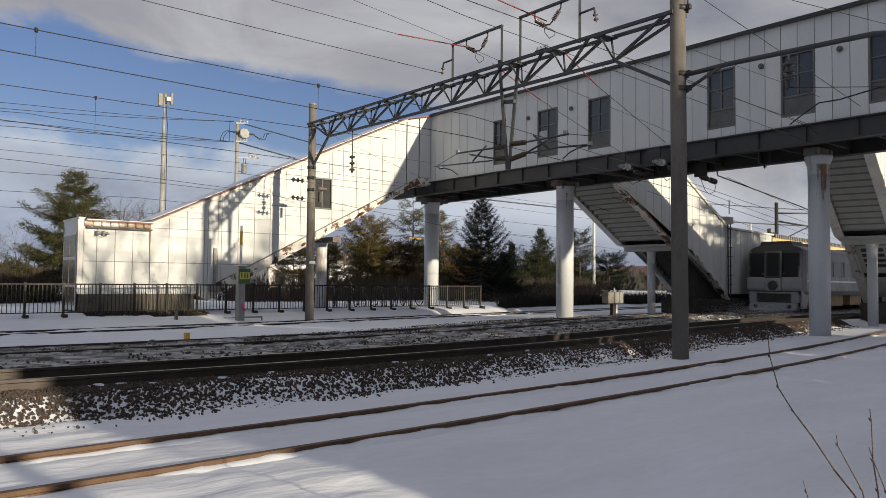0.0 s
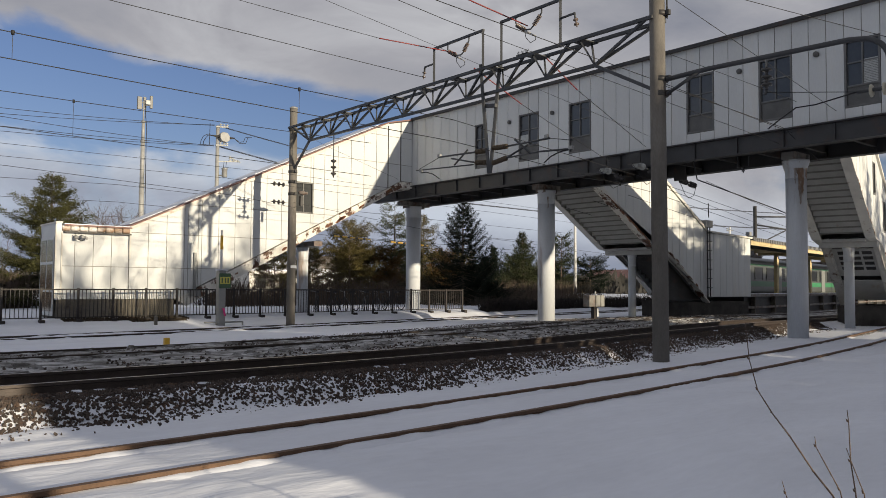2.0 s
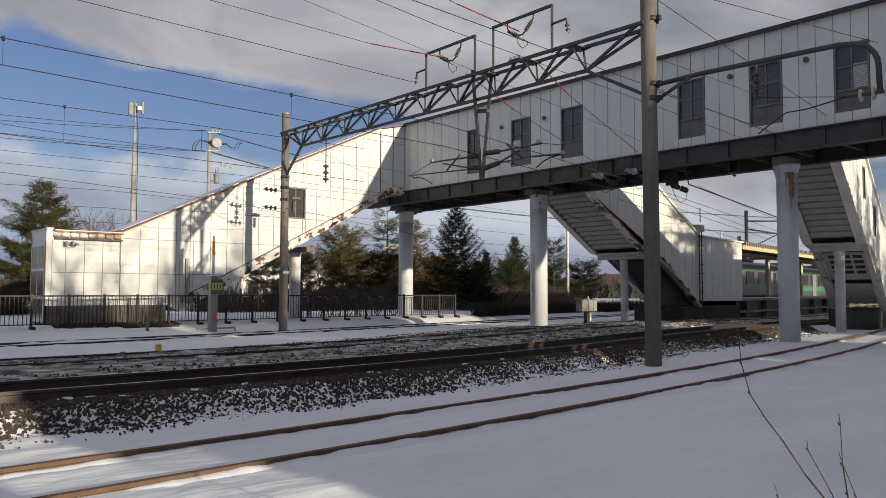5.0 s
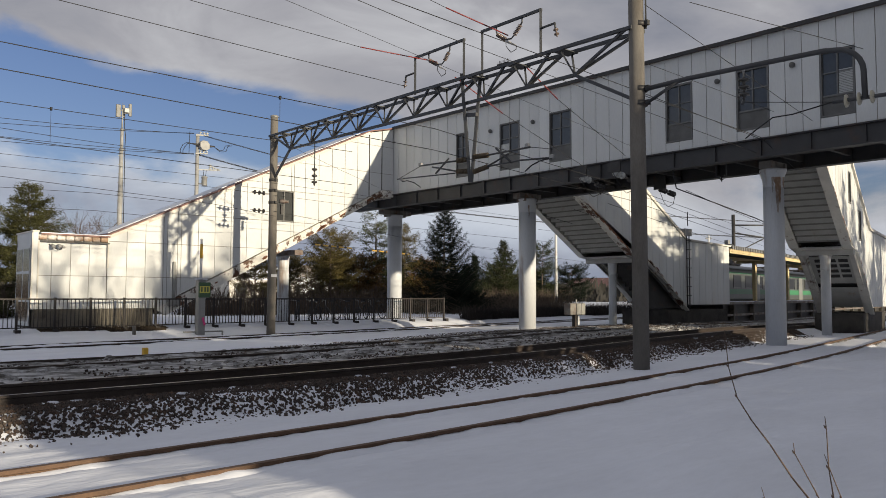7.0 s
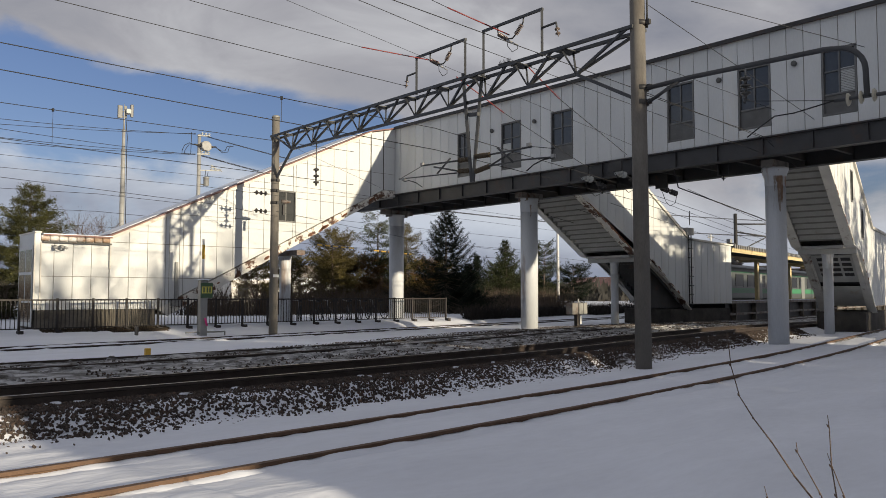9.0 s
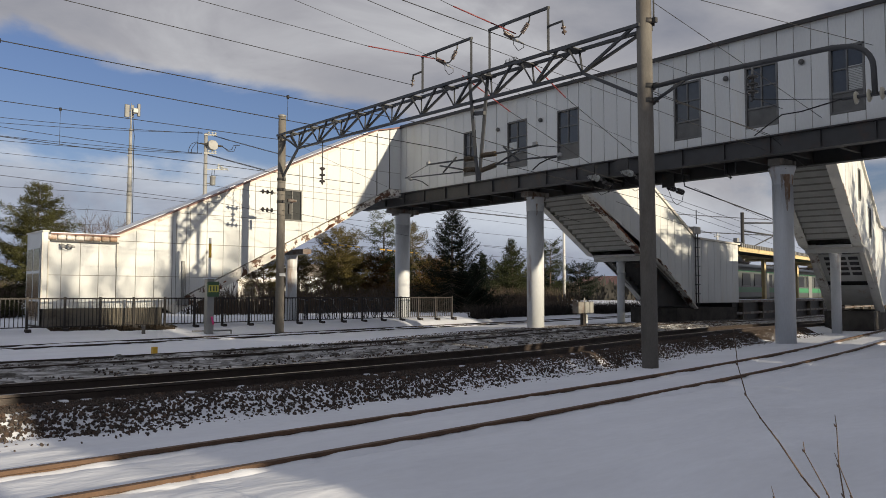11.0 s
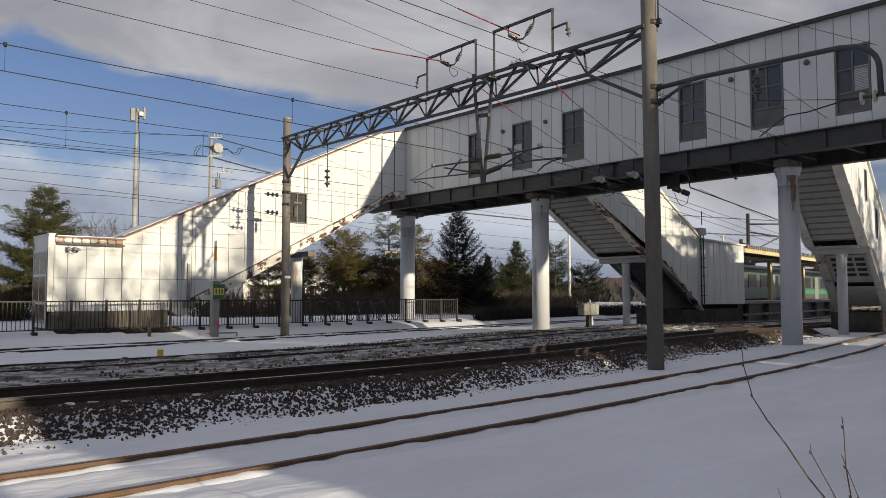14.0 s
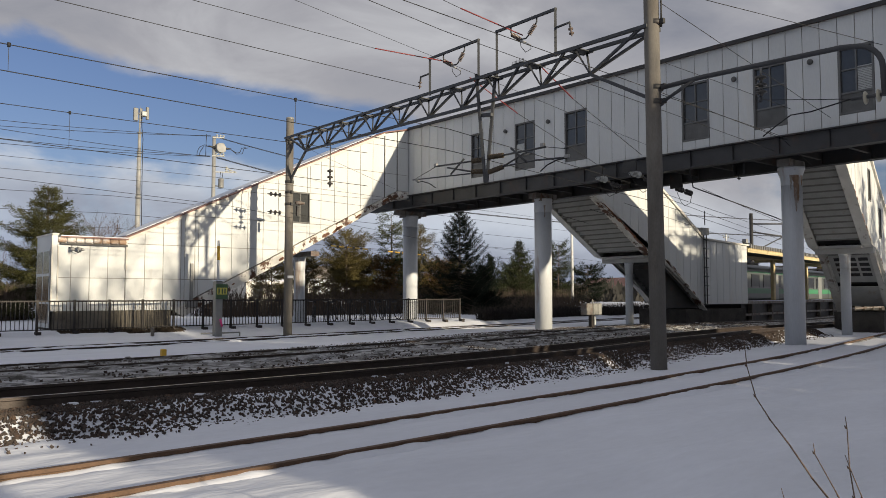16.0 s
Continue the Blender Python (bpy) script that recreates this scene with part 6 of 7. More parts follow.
def strip(bm, x0, y0, slope, d0, d1, s0, s1, z0, z1):
    pts = [along(x0, y0, slope, d, s) for d, s in ((d0, s0), (d1, s0), (d1, s1), (d0, s1))]
    a = [bm.verts.new((p.x, p.y, z0)) for p in pts]; b = [bm.verts.new((p.x, p.y, z1)) for p in pts]
    for i in range(4):
        bm.faces.new((a[i], a[(i + 1) % 4], b[(i + 1) % 4], b[i]))
    bm.faces.new(a[::-1]); bm.faces.new(b)


PX, PY, PS = 39.25, 21.4, 0.19


def platform():
    pl = tagged(new("platform"), "station platform with a dark-coloured body and snow on its edge", "platform", kind="structure")
    # the body's dark colour stands in for the shaded gap below the slab
    for d0, d1, s0, s1, z0, z1, mat, nm in ((0, 90, 0.35, 3.6, -0.3, 0.94, "dark_steel", "body"), (0, 90, 0, 3.8, 0.944, 1.08, "crosshead", "slab"), (0, 90, 0.0, 0.5, 1.084, 1.11, "snow", "edge_snow")):
        bm = B(); strip(bm, PX, PY, PS, d0, d1, s0, s1, z0, z1)
        part(nm, bm, mat, pl)
    d = 1.0
    while d < 60:
        bm = B(); strip(bm, PX, PY, PS, d, d + 0.18, 0.10, 0.33, -0.3, 0.94)
        part("pier", bm, "concrete", pl)
        d += 3.6
    bm = B(); strip(bm, PX, PY, PS, 0, 60, 0.12, 0.22, 0.30, 0.42)
    part("cable_rail", bm, "crosshead", pl)
    return pl


platform()


def canopy():
    cp = tagged(new("platform_canopy"), "platform canopy with a ribbed dark roof and cream steel posts", "canopy")
    bm = B(); strip(bm, PX, PY, PS, 0.2, 60, -0.1, 3.6, 3.98, 4.08)
    part("roof", bm, "dark_steel", cp)
    d = 0.25
    while d < 40:
        bm = B(); strip(bm, PX, PY, PS, d, d + 0.14, -0.16, -0.105, 3.93, 4.13)
        part("rib", bm, "frame", cp)
        d += 0.32
    for s in (0.0, 2.9):
        bm = B(); strip(bm, PX, PY, PS, 0.2, 60, s, s + 0.14, 3.72, 3.976)
        part("edge_beam", bm, "cream", cp, "cream painted edge beam")
    d = 10.6
    while d < 60:
        p = along(PX, PY, PS, d, 1.75)
        bm = B(); bm_box(bm, p.x - 0.11, p.x + 0.11, p.y - 0.11, p.y + 0.11, 1.085, 3.72)
        part("post", bm, "cream", cp)
        bm = B(); strip(bm, PX, PY, PS, d - 0.08, d + 0.08, 0.15, 2.9, 3.55, 3.72)
        part("crossbeam", bm, "cream", cp)
        d += 8.0
    bm = B(); strip(bm, PX, PY, PS, 0.4, 2.2, 0.5, 0.62, 3.2, 3.5)
    part("hanging_sign", bm, "dark_steel", cp)
    return cp


MAT["cream"] = material("cream_paint", (0.62, 0.50, 0.27), 0.55, 0, 2, 0.12, 40, 0.05, second=(0.35, 0.25, 0.15), low=0.58, high=0.75)
canopy()


# ---- trains ----
def car_section(w=1.42, z0=0.95, z1=3.25, top=3.68):
    pts = [(-w + 0.05, z0), (w - 0.05, z0), (w, z0 + 0.25), (w, z1)]
    for i in range(1, 8):
        a = math.pi * i / 16
        pts.append((w * math.cos(a) ** 0.8, z1 + (top - z1) * math.sin(a) ** 0.9))
    for i in range(8, 16):
        a = math.pi * i / 16
        pts.append((-w * abs(math.cos(a)) ** 0.8, z1 + (top - z1) * math.sin(a) ** 0.9))
    return pts + [(-w, z1), (-w, z0 + 0.25)]


def extrude_x(bm, pts, x0, x1):
    a = [bm.verts.new((x0, y, z)) for y, z in pts]; b = [bm.verts.new((x1, y, z)) for y, z in pts]
    n = len(pts)
    for i in range(n):
        bm.faces.new((a[i], a[(i + 1) % n], b[(i + 1) % n], b[i]))
    bm.faces.new(a[::-1]); bm.faces.new(b)


def train_car(train, x, length, kind):
    body = {"express": "silver", "local": "stainless"}[kind]
    bm = B(); extrude_x(bm, car_section(), x, x + length)
    car = part("car_body", bm, body, train)
    W = 1.42
    for side in (-1, 1):
        y0, y1 = sorted((side * (W + 0.004), side * (W + 0.016)))
        stripes = ((1.70, 1.78, "stripe_white"),) if kind == "express" else ((1.55, 1.92, "green"), (3.02, 3.12, "green"))
        for z0, z1, m in stripes:
            bm = B(); bm_box(bm, x + 0.1, x + length - 0.1, y0, y1, z0, z1)
            part("stripe", bm, m, car)
        for k in range(4 if kind == "express" else 0):
            bm = B(); bm_box(bm, x + 0.1, x + length - 0.1, *sorted((side * (W - 0.01), side * (W + 0.018))), 1.24 + 0.10 * k, 1.28 + 0.10 * k)
            part("bead", bm, body, car)
        n = 9 if kind == "express" else 7
        for i in range(n):
            a = x + length * (i + 0.6) / (n + 0.4)
            bm = B(); bm_box(bm, a - 0.8, a + 0.8, *sorted((side * (W + 0.005), side * (W + 0.02))), 2.05, 2.85)
            part("window", bm, "train_glass", car)
            bm = B()
            for q in (-0.85, 0.80):
                bm_box(bm, a + q, a + q + 0.05, *sorted((side * (W + 0.006), side * (W + 0.03))), 2.0, 2.9)
            bm_box(bm, a - 0.80, a + 0.80, *sorted((side * (W + 0.006), side * (W + 0.03))), 2.86, 2.9)
            part("window_frame", bm, "silver_dark", car)
        if kind == "local":
            for a in (x + 2.6, x + length / 2, x + length - 2.6):
                bm = B(); bm_box(bm, a - 0.6, a + 0.6, *sorted((side * (W + 0.022), side * (W + 0.034))), 1.05, 3.0)
                part("door", bm, "door_grey", car, "grey sliding door")
    for k in range(5):
        a = x + length * (k + 0.5) / 5
        bm = B(); bm_box(bm, a - 1.3, a + 1.3, -1.25, 1.25, 0.35, 0.94)
        # two boxes are coloured tan as if sunlit, the others dark
        part("underfloor_box", bm, "under_sunlit" if k in (1, 2) else "dark_steel", car)
    for a in (x + 3.2, x + length - 3.2):
        bm = B()
        for dx in (-1.05, 1.05):
            for yy in (-0.56, 0.56):
                bm_tube(bm, (a + dx, yy - 0.06, 0.43), (a + dx, yy + 0.06, 0.43), 0.43, 18)
        bm_box(bm, a - 1.5, a + 1.5, -0.95, 0.95, 0.4, 0.7)
        part("bogie", bm, "dark_steel", car)
    for a in (x + length * 0.25, x + length * 0.7):
        bm = B(); bm_box(bm, a - 1.5, a + 1.5, -0.85, 0.85, 3.62, 3.88)
        bmesh.ops.bevel(bm, geom=bm.edges[:], offset=0.1, segments=2, affect="EDGES")
        part("roof_unit", bm, "crosshead", car)
    return car


def express_tail(tr):
    """The rear cab end, facing -x: dark glass round a gangway door, white skirt, lamps."""
    bm = B()
    pts = car_section()
    a = [bm.verts.new((-0.75 if z < 2.0 else -0.35 - 0.28 * (3.68 - z) / 1.7, y * 0.96, z)) for y, z in pts]
    b = [bm.verts.new((0.02, y, z)) for y, z in pts]
    n = len(pts)
    for i in range(n):
        bm.faces.new((a[i], a[(i + 1) % n], b[(i + 1) % n], b[i]))
    bm.faces.new(a[::-1])
    cab = part("cab_end", bm, "silver_dark", tr, "dark rear cab end with gangway door")
    for y0, y1 in ((-1.28, -0.42), (0.42, 1.28)):
        bm = B(); bm_prism(bm, [(-0.80, 1.95), (-0.66, 3.20), (-0.58, 3.20), (-0.72, 1.95)], y0, y1)
        part("windscreen", bm, "train_glass", cab)
    bm = B(); bm_prism(bm, [(-0.90, 1.05), (-0.90, 1.9), (-0.78, 3.3), (-0.55, 3.3), (-0.7, 1.05)], -0.42, 0.42)
    part("gangway_door", bm, "silver_dark", cab)
    bm = B(); bm_prism(bm, [(-0.905, 2.0), (-0.80, 3.2), (-0.79, 3.2), (-0.895, 2.0)], -0.30, 0.30)
    part("door_window", bm, "train_glass", cab)
    for y0, y1 in ((-0.44, -0.36), (0.36, 0.44)):
        bm = B(); bm_prism(bm, [(-0.93, 1.9), (-0.815, 3.28), (-0.77, 3.28), (-0.88, 1.9)], y0, y1)
        part("door_post", bm, "silver", cab, "grey gangway door post")
    bm = B(); bm_prism(bm, [(-0.83, 3.22), (-0.815, 3.32), (-0.76, 3.32), (-0.77, 3.22)], -0.44, 0.44)
    part("door_head", bm, "silver", cab)
    for y in (-1.30, 1.30):
        bm = B(); bm_prism(bm, [(-0.83, 1.9), (-0.62, 3.3), (-0.50, 3.3), (-0.70, 1.9)], y - 0.05, y + 0.05)
        part("corner_pillar", bm, "silver", cab)
    for y0, y1 in ((-1.36, -0.43), (0.43, 1.36)):
        bm = B(); bm_prism(bm, [(-0.80, 1.22), (-0.87, 1.36), (-0.86, 1.88), (-0.80, 1.93), (-0.70, 1.93), (-0.70, 1.22)], y0, y1)
        part("lower_panel", bm, "white_paint", cab, "pale lower cab panel")
    bm = B(); bm_prism(bm, [(-0.93, 1.22), (-0.93, 1.88), (-0.905, 1.88), (-0.905, 1.22)], -0.40, 0.40)
    part("door_skirt", bm, "white_paint", cab, "pale lower half of the gangway door")
    bm = B(); bm_lathe(bm, (-0.935, 0.0, 1.50), (-1, 0, 0), [(0, 0.26), (0.02, 0.26), (0.03, 0.22), (0.03, 0.0)], 18)
    part("door_hatch", bm, "silver_dark", cab)
    bm = B(); bm_box(bm, -1.0, -0.72, -1.22, 1.22, 1.08, 1.16)
    part("bumper_bar", bm, "white_paint", cab, "pale step bar across the cab end")
    bm = B(); bm_prism(bm, [(-1.06, 0.18), (-0.98, 0.60), (-0.6, 0.60), (-0.5, 0.18)], -1.2, 1.2)
    bmesh.ops.bevel(bm, geom=bm.edges[:], offset=0.05, segments=2, affect="EDGES")
    part("pilot", bm, "white_paint", cab, "pale snowplough pilot")
    for y0, y1 in ((-1.28, -0.92), (0.80, 1.2)):
        bm = B(); bm_box(bm, -0.96, -0.6, y0, y1, 0.61, 1.075)
        part("pilot_stay", bm, "white_paint", cab)
    bm = B(); bm_prism(bm, [(-0.7, 0.3), (-0.7, 1.2), (0.9, 1.2), (0.5, 0.95), (0.1, 0.3)], -1.38, -1.30)
    part("side_skirt", bm, "white_paint", cab)
    bm = B(); bm_box(bm, -0.90, -0.6, -0.9, 0.78, 0.62, 1.07)
    part("coupler_recess", bm, "dark_steel", cab)
    for y in (-0.85, 0.85):
        bm = B(); bm_lathe(bm, (-1.07, y, 0.40), (1, 0, 0), [(0, 0), (0, 0.10), (0.08, 0.10)], 12)
        part("step_lamp", bm, "dark_steel", cab)
        bm = B(); bm_lathe(bm, (-0.83, y * 0.6 + 0.0, 2.1), (1, 0, 0), [(0, 0), (0, 0.07), (0.1, 0.07)], 12)
        part("tail_lamp", bm, "tail_red", cab, "red tail lamp")
    bm = B(); extrude_x(bm, [(-0.9, 3.5), (0.9, 3.5), (0.75, 3.84), (-0.75, 3.84)], -0.35, 1.6)
    part("roof_fairing", bm, "dark_steel", cab)


MAT["silver"] = material("train_silver", (0.10, 0.104, 0.11), 0.4, 0.4, 1.0, 0.1, 20, 0.05, second=(0.25, 0.24, 0.22), low=0.5, high=0.7)
MAT["silver_dark"] = material("train_dark_grey", (0.03, 0.032, 0.035), 0.35, 0.1, 1.0, 0.1, 20, 0.03)
MAT["stainless"] = material("train_stainless", (0.10, 0.11, 0.105), 0.35, 0.3, 1.2, 0.08, 30, 0.05)
MAT["white_paint"] = material("train_white", (0.28, 0.29, 0.31), 0.4, 0, 1.5, 0.1, 30, 0.03, second=(0.4, 0.4, 0.4), low=0.5, high=0.75)
MAT["stripe_white"] = material("train_stripe", (0.72, 0.76, 0.80), 0.35, 0, 2, 0.05, 30, 0)
MAT["green"] = material("train_green", (0.045, 0.22, 0.10), 0.4, 0, 2, 0.06, 30, 0)
MAT["door_grey"] = material("train_door", (0.28, 0.29, 0.28), 0.4, 0.3, 2, 0.06, 30, 0)
# the yellow of sunlight put into the underfloor colour
MAT["under_sunlit"] = material("underfloor_sunlit", (0.36, 0.24, 0.11), 0.6, 0, 2, 0.2, 30, 0.05)
MAT["tail_red"] = material("tail_lamp_red", (0.16, 0.015, 0.015), 0.3, 0, 5, 0.1, 30, 0)

express = tagged(new("express_train"), "grey limited express train running away past the platform", "train")
express.scale = (0.92, 0.92, 0.92)
express_tail(express)
for k in range(4):
    train_car(express, 0.0 + 21.3 * k, 20.8, "express")

def snow_dust():
    """Powder snow whirled up behind the last car, carried along with it."""
    rng = random.Random(31)
    verts, faces = [], []
    for _ in range(16000):
        x = 0.5 - abs(rng.gauss(0, 3.2))
        o = Vector((x, rng.gauss(0, 0.9), 0.08 + abs(rng.gauss(0, 0.24)) * (1 - 0.04 * x)))
        blades(verts, faces, o, Vector((-1, 0, 0.2)), 1, 0.016, 0.006, rng, 1.0)
    soup("snow_dust", verts, faces, "snow", express)["label"] = "powder snow whirling behind the last car"


snow_dust()
local = tagged(new("local_train"), "stainless local train with green stripes standing at the platform", "train")
for k in range(3):
    train_car(local, 20.0 * k, 19.5, "local")
q = along(PX, PY, PS, 2.0, 5.4)
local.location = (q.x, q.y, -0.02)
local.rotation_euler.z = math.atan(PS)


# ---- trackside things ----
def signal_post():
    sp = tagged(new("indicator_post"), "grey trackside post with a green and yellow display box", "signal post")
    sp.location = (11.72, 26.3, -0.15)
    bm = B(); bm_box(bm, -0.13, 0.13, -0.13, 0.13, -0.2, 2.05)
    bmesh.ops.bevel(bm, geom=bm.edges[:], offset=0.02, segments=1, affect="EDGES")
    part("cabinet", bm, "frame", sp)
    bm = B(); bm_tube(bm, (0.02, 0.05, 2.0), (0.02, 0.05, 3.5), 0.045, 10)
    part("pole", bm, "pale_steel", sp)
    bm = B(); bm_tube(bm, (0.02, 0.05, 2.8), (0.02, 0.05, 3.3), 0.05, 10)
    part("yellow_band", bm, "yellow", sp, "yellow marker sleeve")
    bm = B(); bm_box(bm, -0.16, 0.28, -0.22, -0.154, 1.42, 1.95)
    bmesh.ops.bevel(bm, geom=bm.edges[:], offset=0.02, segments=1, affect="EDGES")
    part("display", bm, "dark_green", sp, "dark green display with a yellow panel")
    bm = B(); bm_box(bm, -0.13, 0.24, -0.228, -0.222, 1.58, 1.82)
    part("display_panel", bm, "yellow_dull", sp)
    for x in (-0.06, 0.06, 0.16):
        bm = B(); bm_box(bm, x - 0.025, x + 0.025, -0.234, -0.229, 1.61, 1.79)
        part("marking_bar", bm, "dark_green", sp)
    bm = B(); bm_box(bm, -0.16, 0.16, -0.16, 0.16, 2.054, 2.09)
    part("snow_cap", bm, "snow", sp)
    rod(sp, "foot_rail", [(-0.6, 0, 0.22), (0.85, 0, 0.22)], 0.03, "frame")
    rod(sp, "foot_rail", [(0.85, 0, -0.1), (0.85, 0, 0.22)], 0.03, "frame")
    rod(sp, "marker_tape", [(0.10, -0.17, 0.45), (0.02, -0.18, 0.72)], 0.035, "pink")


MAT["yellow_dull"] = material("yellow_panel", (0.55, 0.50, 0.10), 0.5, 0, 4, 0.1, 40, 0)
MAT["dark_green"] = material("dark_green_box", (0.05, 0.10, 0.05), 0.5, 0, 4, 0.1, 40, 0)
MAT["pink"] = material("pink_tape", (0.75, 0.06, 0.25), 0.5, 0, 4, 0.1, 40, 0)
signal_post()


def marker(at, h, w, mat, label):
    bm = B(); bm_box(bm, -w, w, -w, w, -0.15, h)
    bmesh.ops.bevel(bm, geom=bm.edges[:], offset=w * 0.2, segments=1, affect="EDGES")
    ob = thing("marker_post", bm, mat, label, "marker post", "marker posts")
    ob.location = at


marker((6.35, 17.0, 0.06), 0.17, 0.055, "yellow", "short yellow marker post in the slush")
marker((9.55, 26.6, -0.1), 0.42, 0.05, "concrete_pole", "short grey marker stump in the snow")


MAT["box_grey"] = material("box_grey", (0.25, 0.25, 0.235), 0.6, 0, 3, 0.15, 40, 0.05, second=(0.15, 0.12, 0.09), low=0.55, high=0.72)


def equipment_box():
    eb = tagged(new("equipment_box"), "two pale trackside equipment boxes on a dark post", "equipment box")
    eb.location = (26.9, 21.9, -0.1)
    eb.scale = (0.84, 0.84, 0.9)
    bm = B(); bm_box(bm, -0.12, 0.12, -0.1, 0.1, -0.1, 0.75)
    part("post", bm, "fence", eb)
    for x0, x1 in ((-0.62, -0.14), (-0.10, 0.26), (0.29, 0.60)):
        bm = B(); bm_box(bm, x0, x1, -0.22, 0.22, 0.72, 1.28)
        bmesh.ops.bevel(bm, geom=bm.edges[:], offset=0.03, segments=1, affect="EDGES")
        part("box", bm, "crosshead" if x0 < -0.3 else "box_grey", eb)
    bm = B(); bm_lathe(bm, (0.1, 0, 1.28), (0, 0, 1), [(0, 0.04), (0.12, 0.05), (0.2, 0.02), (0.2, 0)], 10)
    part("knob", bm, "frame", eb)
    bm = B(); bm_box(bm, 0.05, 0.17, -0.16, -0.11, 0.25, 0.65)
    part("plate", bm, "panel", eb)


equipment_box()


def wall_ladder():
    la = tagged(new("ladder"), "dark steel ladder fixed to the stair wall", "ladder")
    x, y = 34.9, 21.2
    for dx in (-0.11, 0.11):
        rod(la, "rail", [(x + dx, y, 0.75), (x + dx, y, 4.5)], 0.03, "dark_steel")
    for k in range(8):
        rod(la, "rung", [(x - 0.22, y - 0.03, 0.95 + 0.46 * k), (x + 0.24, y - 0.03, 0.95 + 0.46 * k)], 0.022, "dark_steel")
    bm = B(); bm_box(bm, x - 0.3, x + 0.3, y - 0.05, y + 0.3, 4.4, 4.75)
    part("speaker_box", bm, "frame", la)
    rod(la, "aerial", [(x, y, 4.9), (x, y, 5.6)], 0.025, "dark_steel")


wall_ladder()


def bicycle(x, y, turn, label):
    bi = tagged(new("bicycle"), label, "bicycle", "bicycles behind the fence")
    bi.matrix_basis = pose(x, y, 0.2, 0, 8, turn)
    for dx in (-0.52, 0.52):
        bm = B()
        for i in range(18):
            a, b = 6.283 * i / 18, 6.283 * (i + 1) / 18
            bm_tube(bm, (dx + 0.33 * math.cos(a), 0, 0.34 + 0.33 * math.sin(a)), (dx + 0.33 * math.cos(b), 0, 0.34 + 0.33 * math.sin(b)), 0.02, 5)
        for i in range(6):
            a = 3.1416 * i / 6
            bm_tube(bm, (dx + 0.32 * math.cos(a), 0, 0.34 + 0.32 * math.sin(a)), (dx - 0.32 * math.cos(a), 0, 0.34 - 0.32 * math.sin(a)), 0.004, 3)
        part("wheel", bm, "wire", bi)
    rod(bi, "frame", [(-0.52, 0, 0.34), (-0.15, 0, 0.30), (0.38, 0, 0.75), (0.52, 0, 0.34)], 0.02, "dark_steel")
    rod(bi, "frame", [(-0.52, 0, 0.34), (-0.25, 0, 0.72), (-0.15, 0, 0.30)], 0.016, "dark_steel")
    rod(bi, "handlebar", [(0.38, 0, 0.75), (0.36, 0, 0.98), (0.30, 0.25, 1.0)], 0.014, "frame")
    bm = B(); bm_box(bm, -0.40, -0.15, -0.07, 0.07, 0.84, 0.92)
    part("saddle", bm, "wire", bi)


for i in range(6):
    bicycle(17.6 + 0.95 * i, 29.6 + 0.14 * i, 65 + 12 * (i % 3), "parked bicycle behind the fence in the snow")


def foreground_twigs():
    tw = tagged(new("twig_bush"), "bare brown twigs sticking out of the snow bank", "bush")
    main = [(3.0, 1.66, 1.26), (3.0, 1.645, 1.11), (3.0, 1.61, 0.99), (3.0, 1.55, 0.905), (3.0, 1.48, 0.825), (3.0, 1.39, 0.705), (3.0, 1.32, 0.63), (2.98, 1.2, 0.3), (2.95, 1.12, -0.1)]
    side = [(3.0, 1.265, 0.955), (3.0, 1.26, 0.91), (3.0, 1.255, 0.765), (3.0, 1.24, 0.66), (2.98, 1.2, 0.3), (2.95, 1.14, -0.1)]
    third = [(3.0, 1.385, 0.84), (3.0, 1.38, 0.80), (3.0, 1.295, 0.655), (2.98, 1.22, 0.4), (2.95, 1.15, -0.1)]
    fourth = [(3.0, 1.27, 0.815), (3.0, 1.25, 0.76), (3.0, 1.21, 0.66), (2.97, 1.17, 0.3), (2.95, 1.14, -0.1)]
    fifth = [(3.0, 1.515, 0.65), (3.0, 1.50, 0.60), (2.98, 1.4, 0.3), (2.95, 1.3, -0.1)]
    for pts, r in ((main, 0.0035), (side, 0.003), (third, 0.003), (fourth, 0.0028), (fifth, 0.0025)):
        bm = B()
        n = len(pts)
        for i, (p, q) in enumerate(zip(pts, pts[1:])):
            bm_tube(bm, p, q, r * (0.45 + 0.9 * i / n), 6, r * (0.45 + 0.9 * (i + 1) / n))
            if i < n - 2:
                bm_lathe(bm, Vector(q) + Vector((0, 0.004, 0.004)), (0, 0.7, 1), [(-0.006, 0.001), (0, 0.004), (0.010, 0.001)], 6)
        part("twig", bm, "twig", tw)


foreground_twigs()


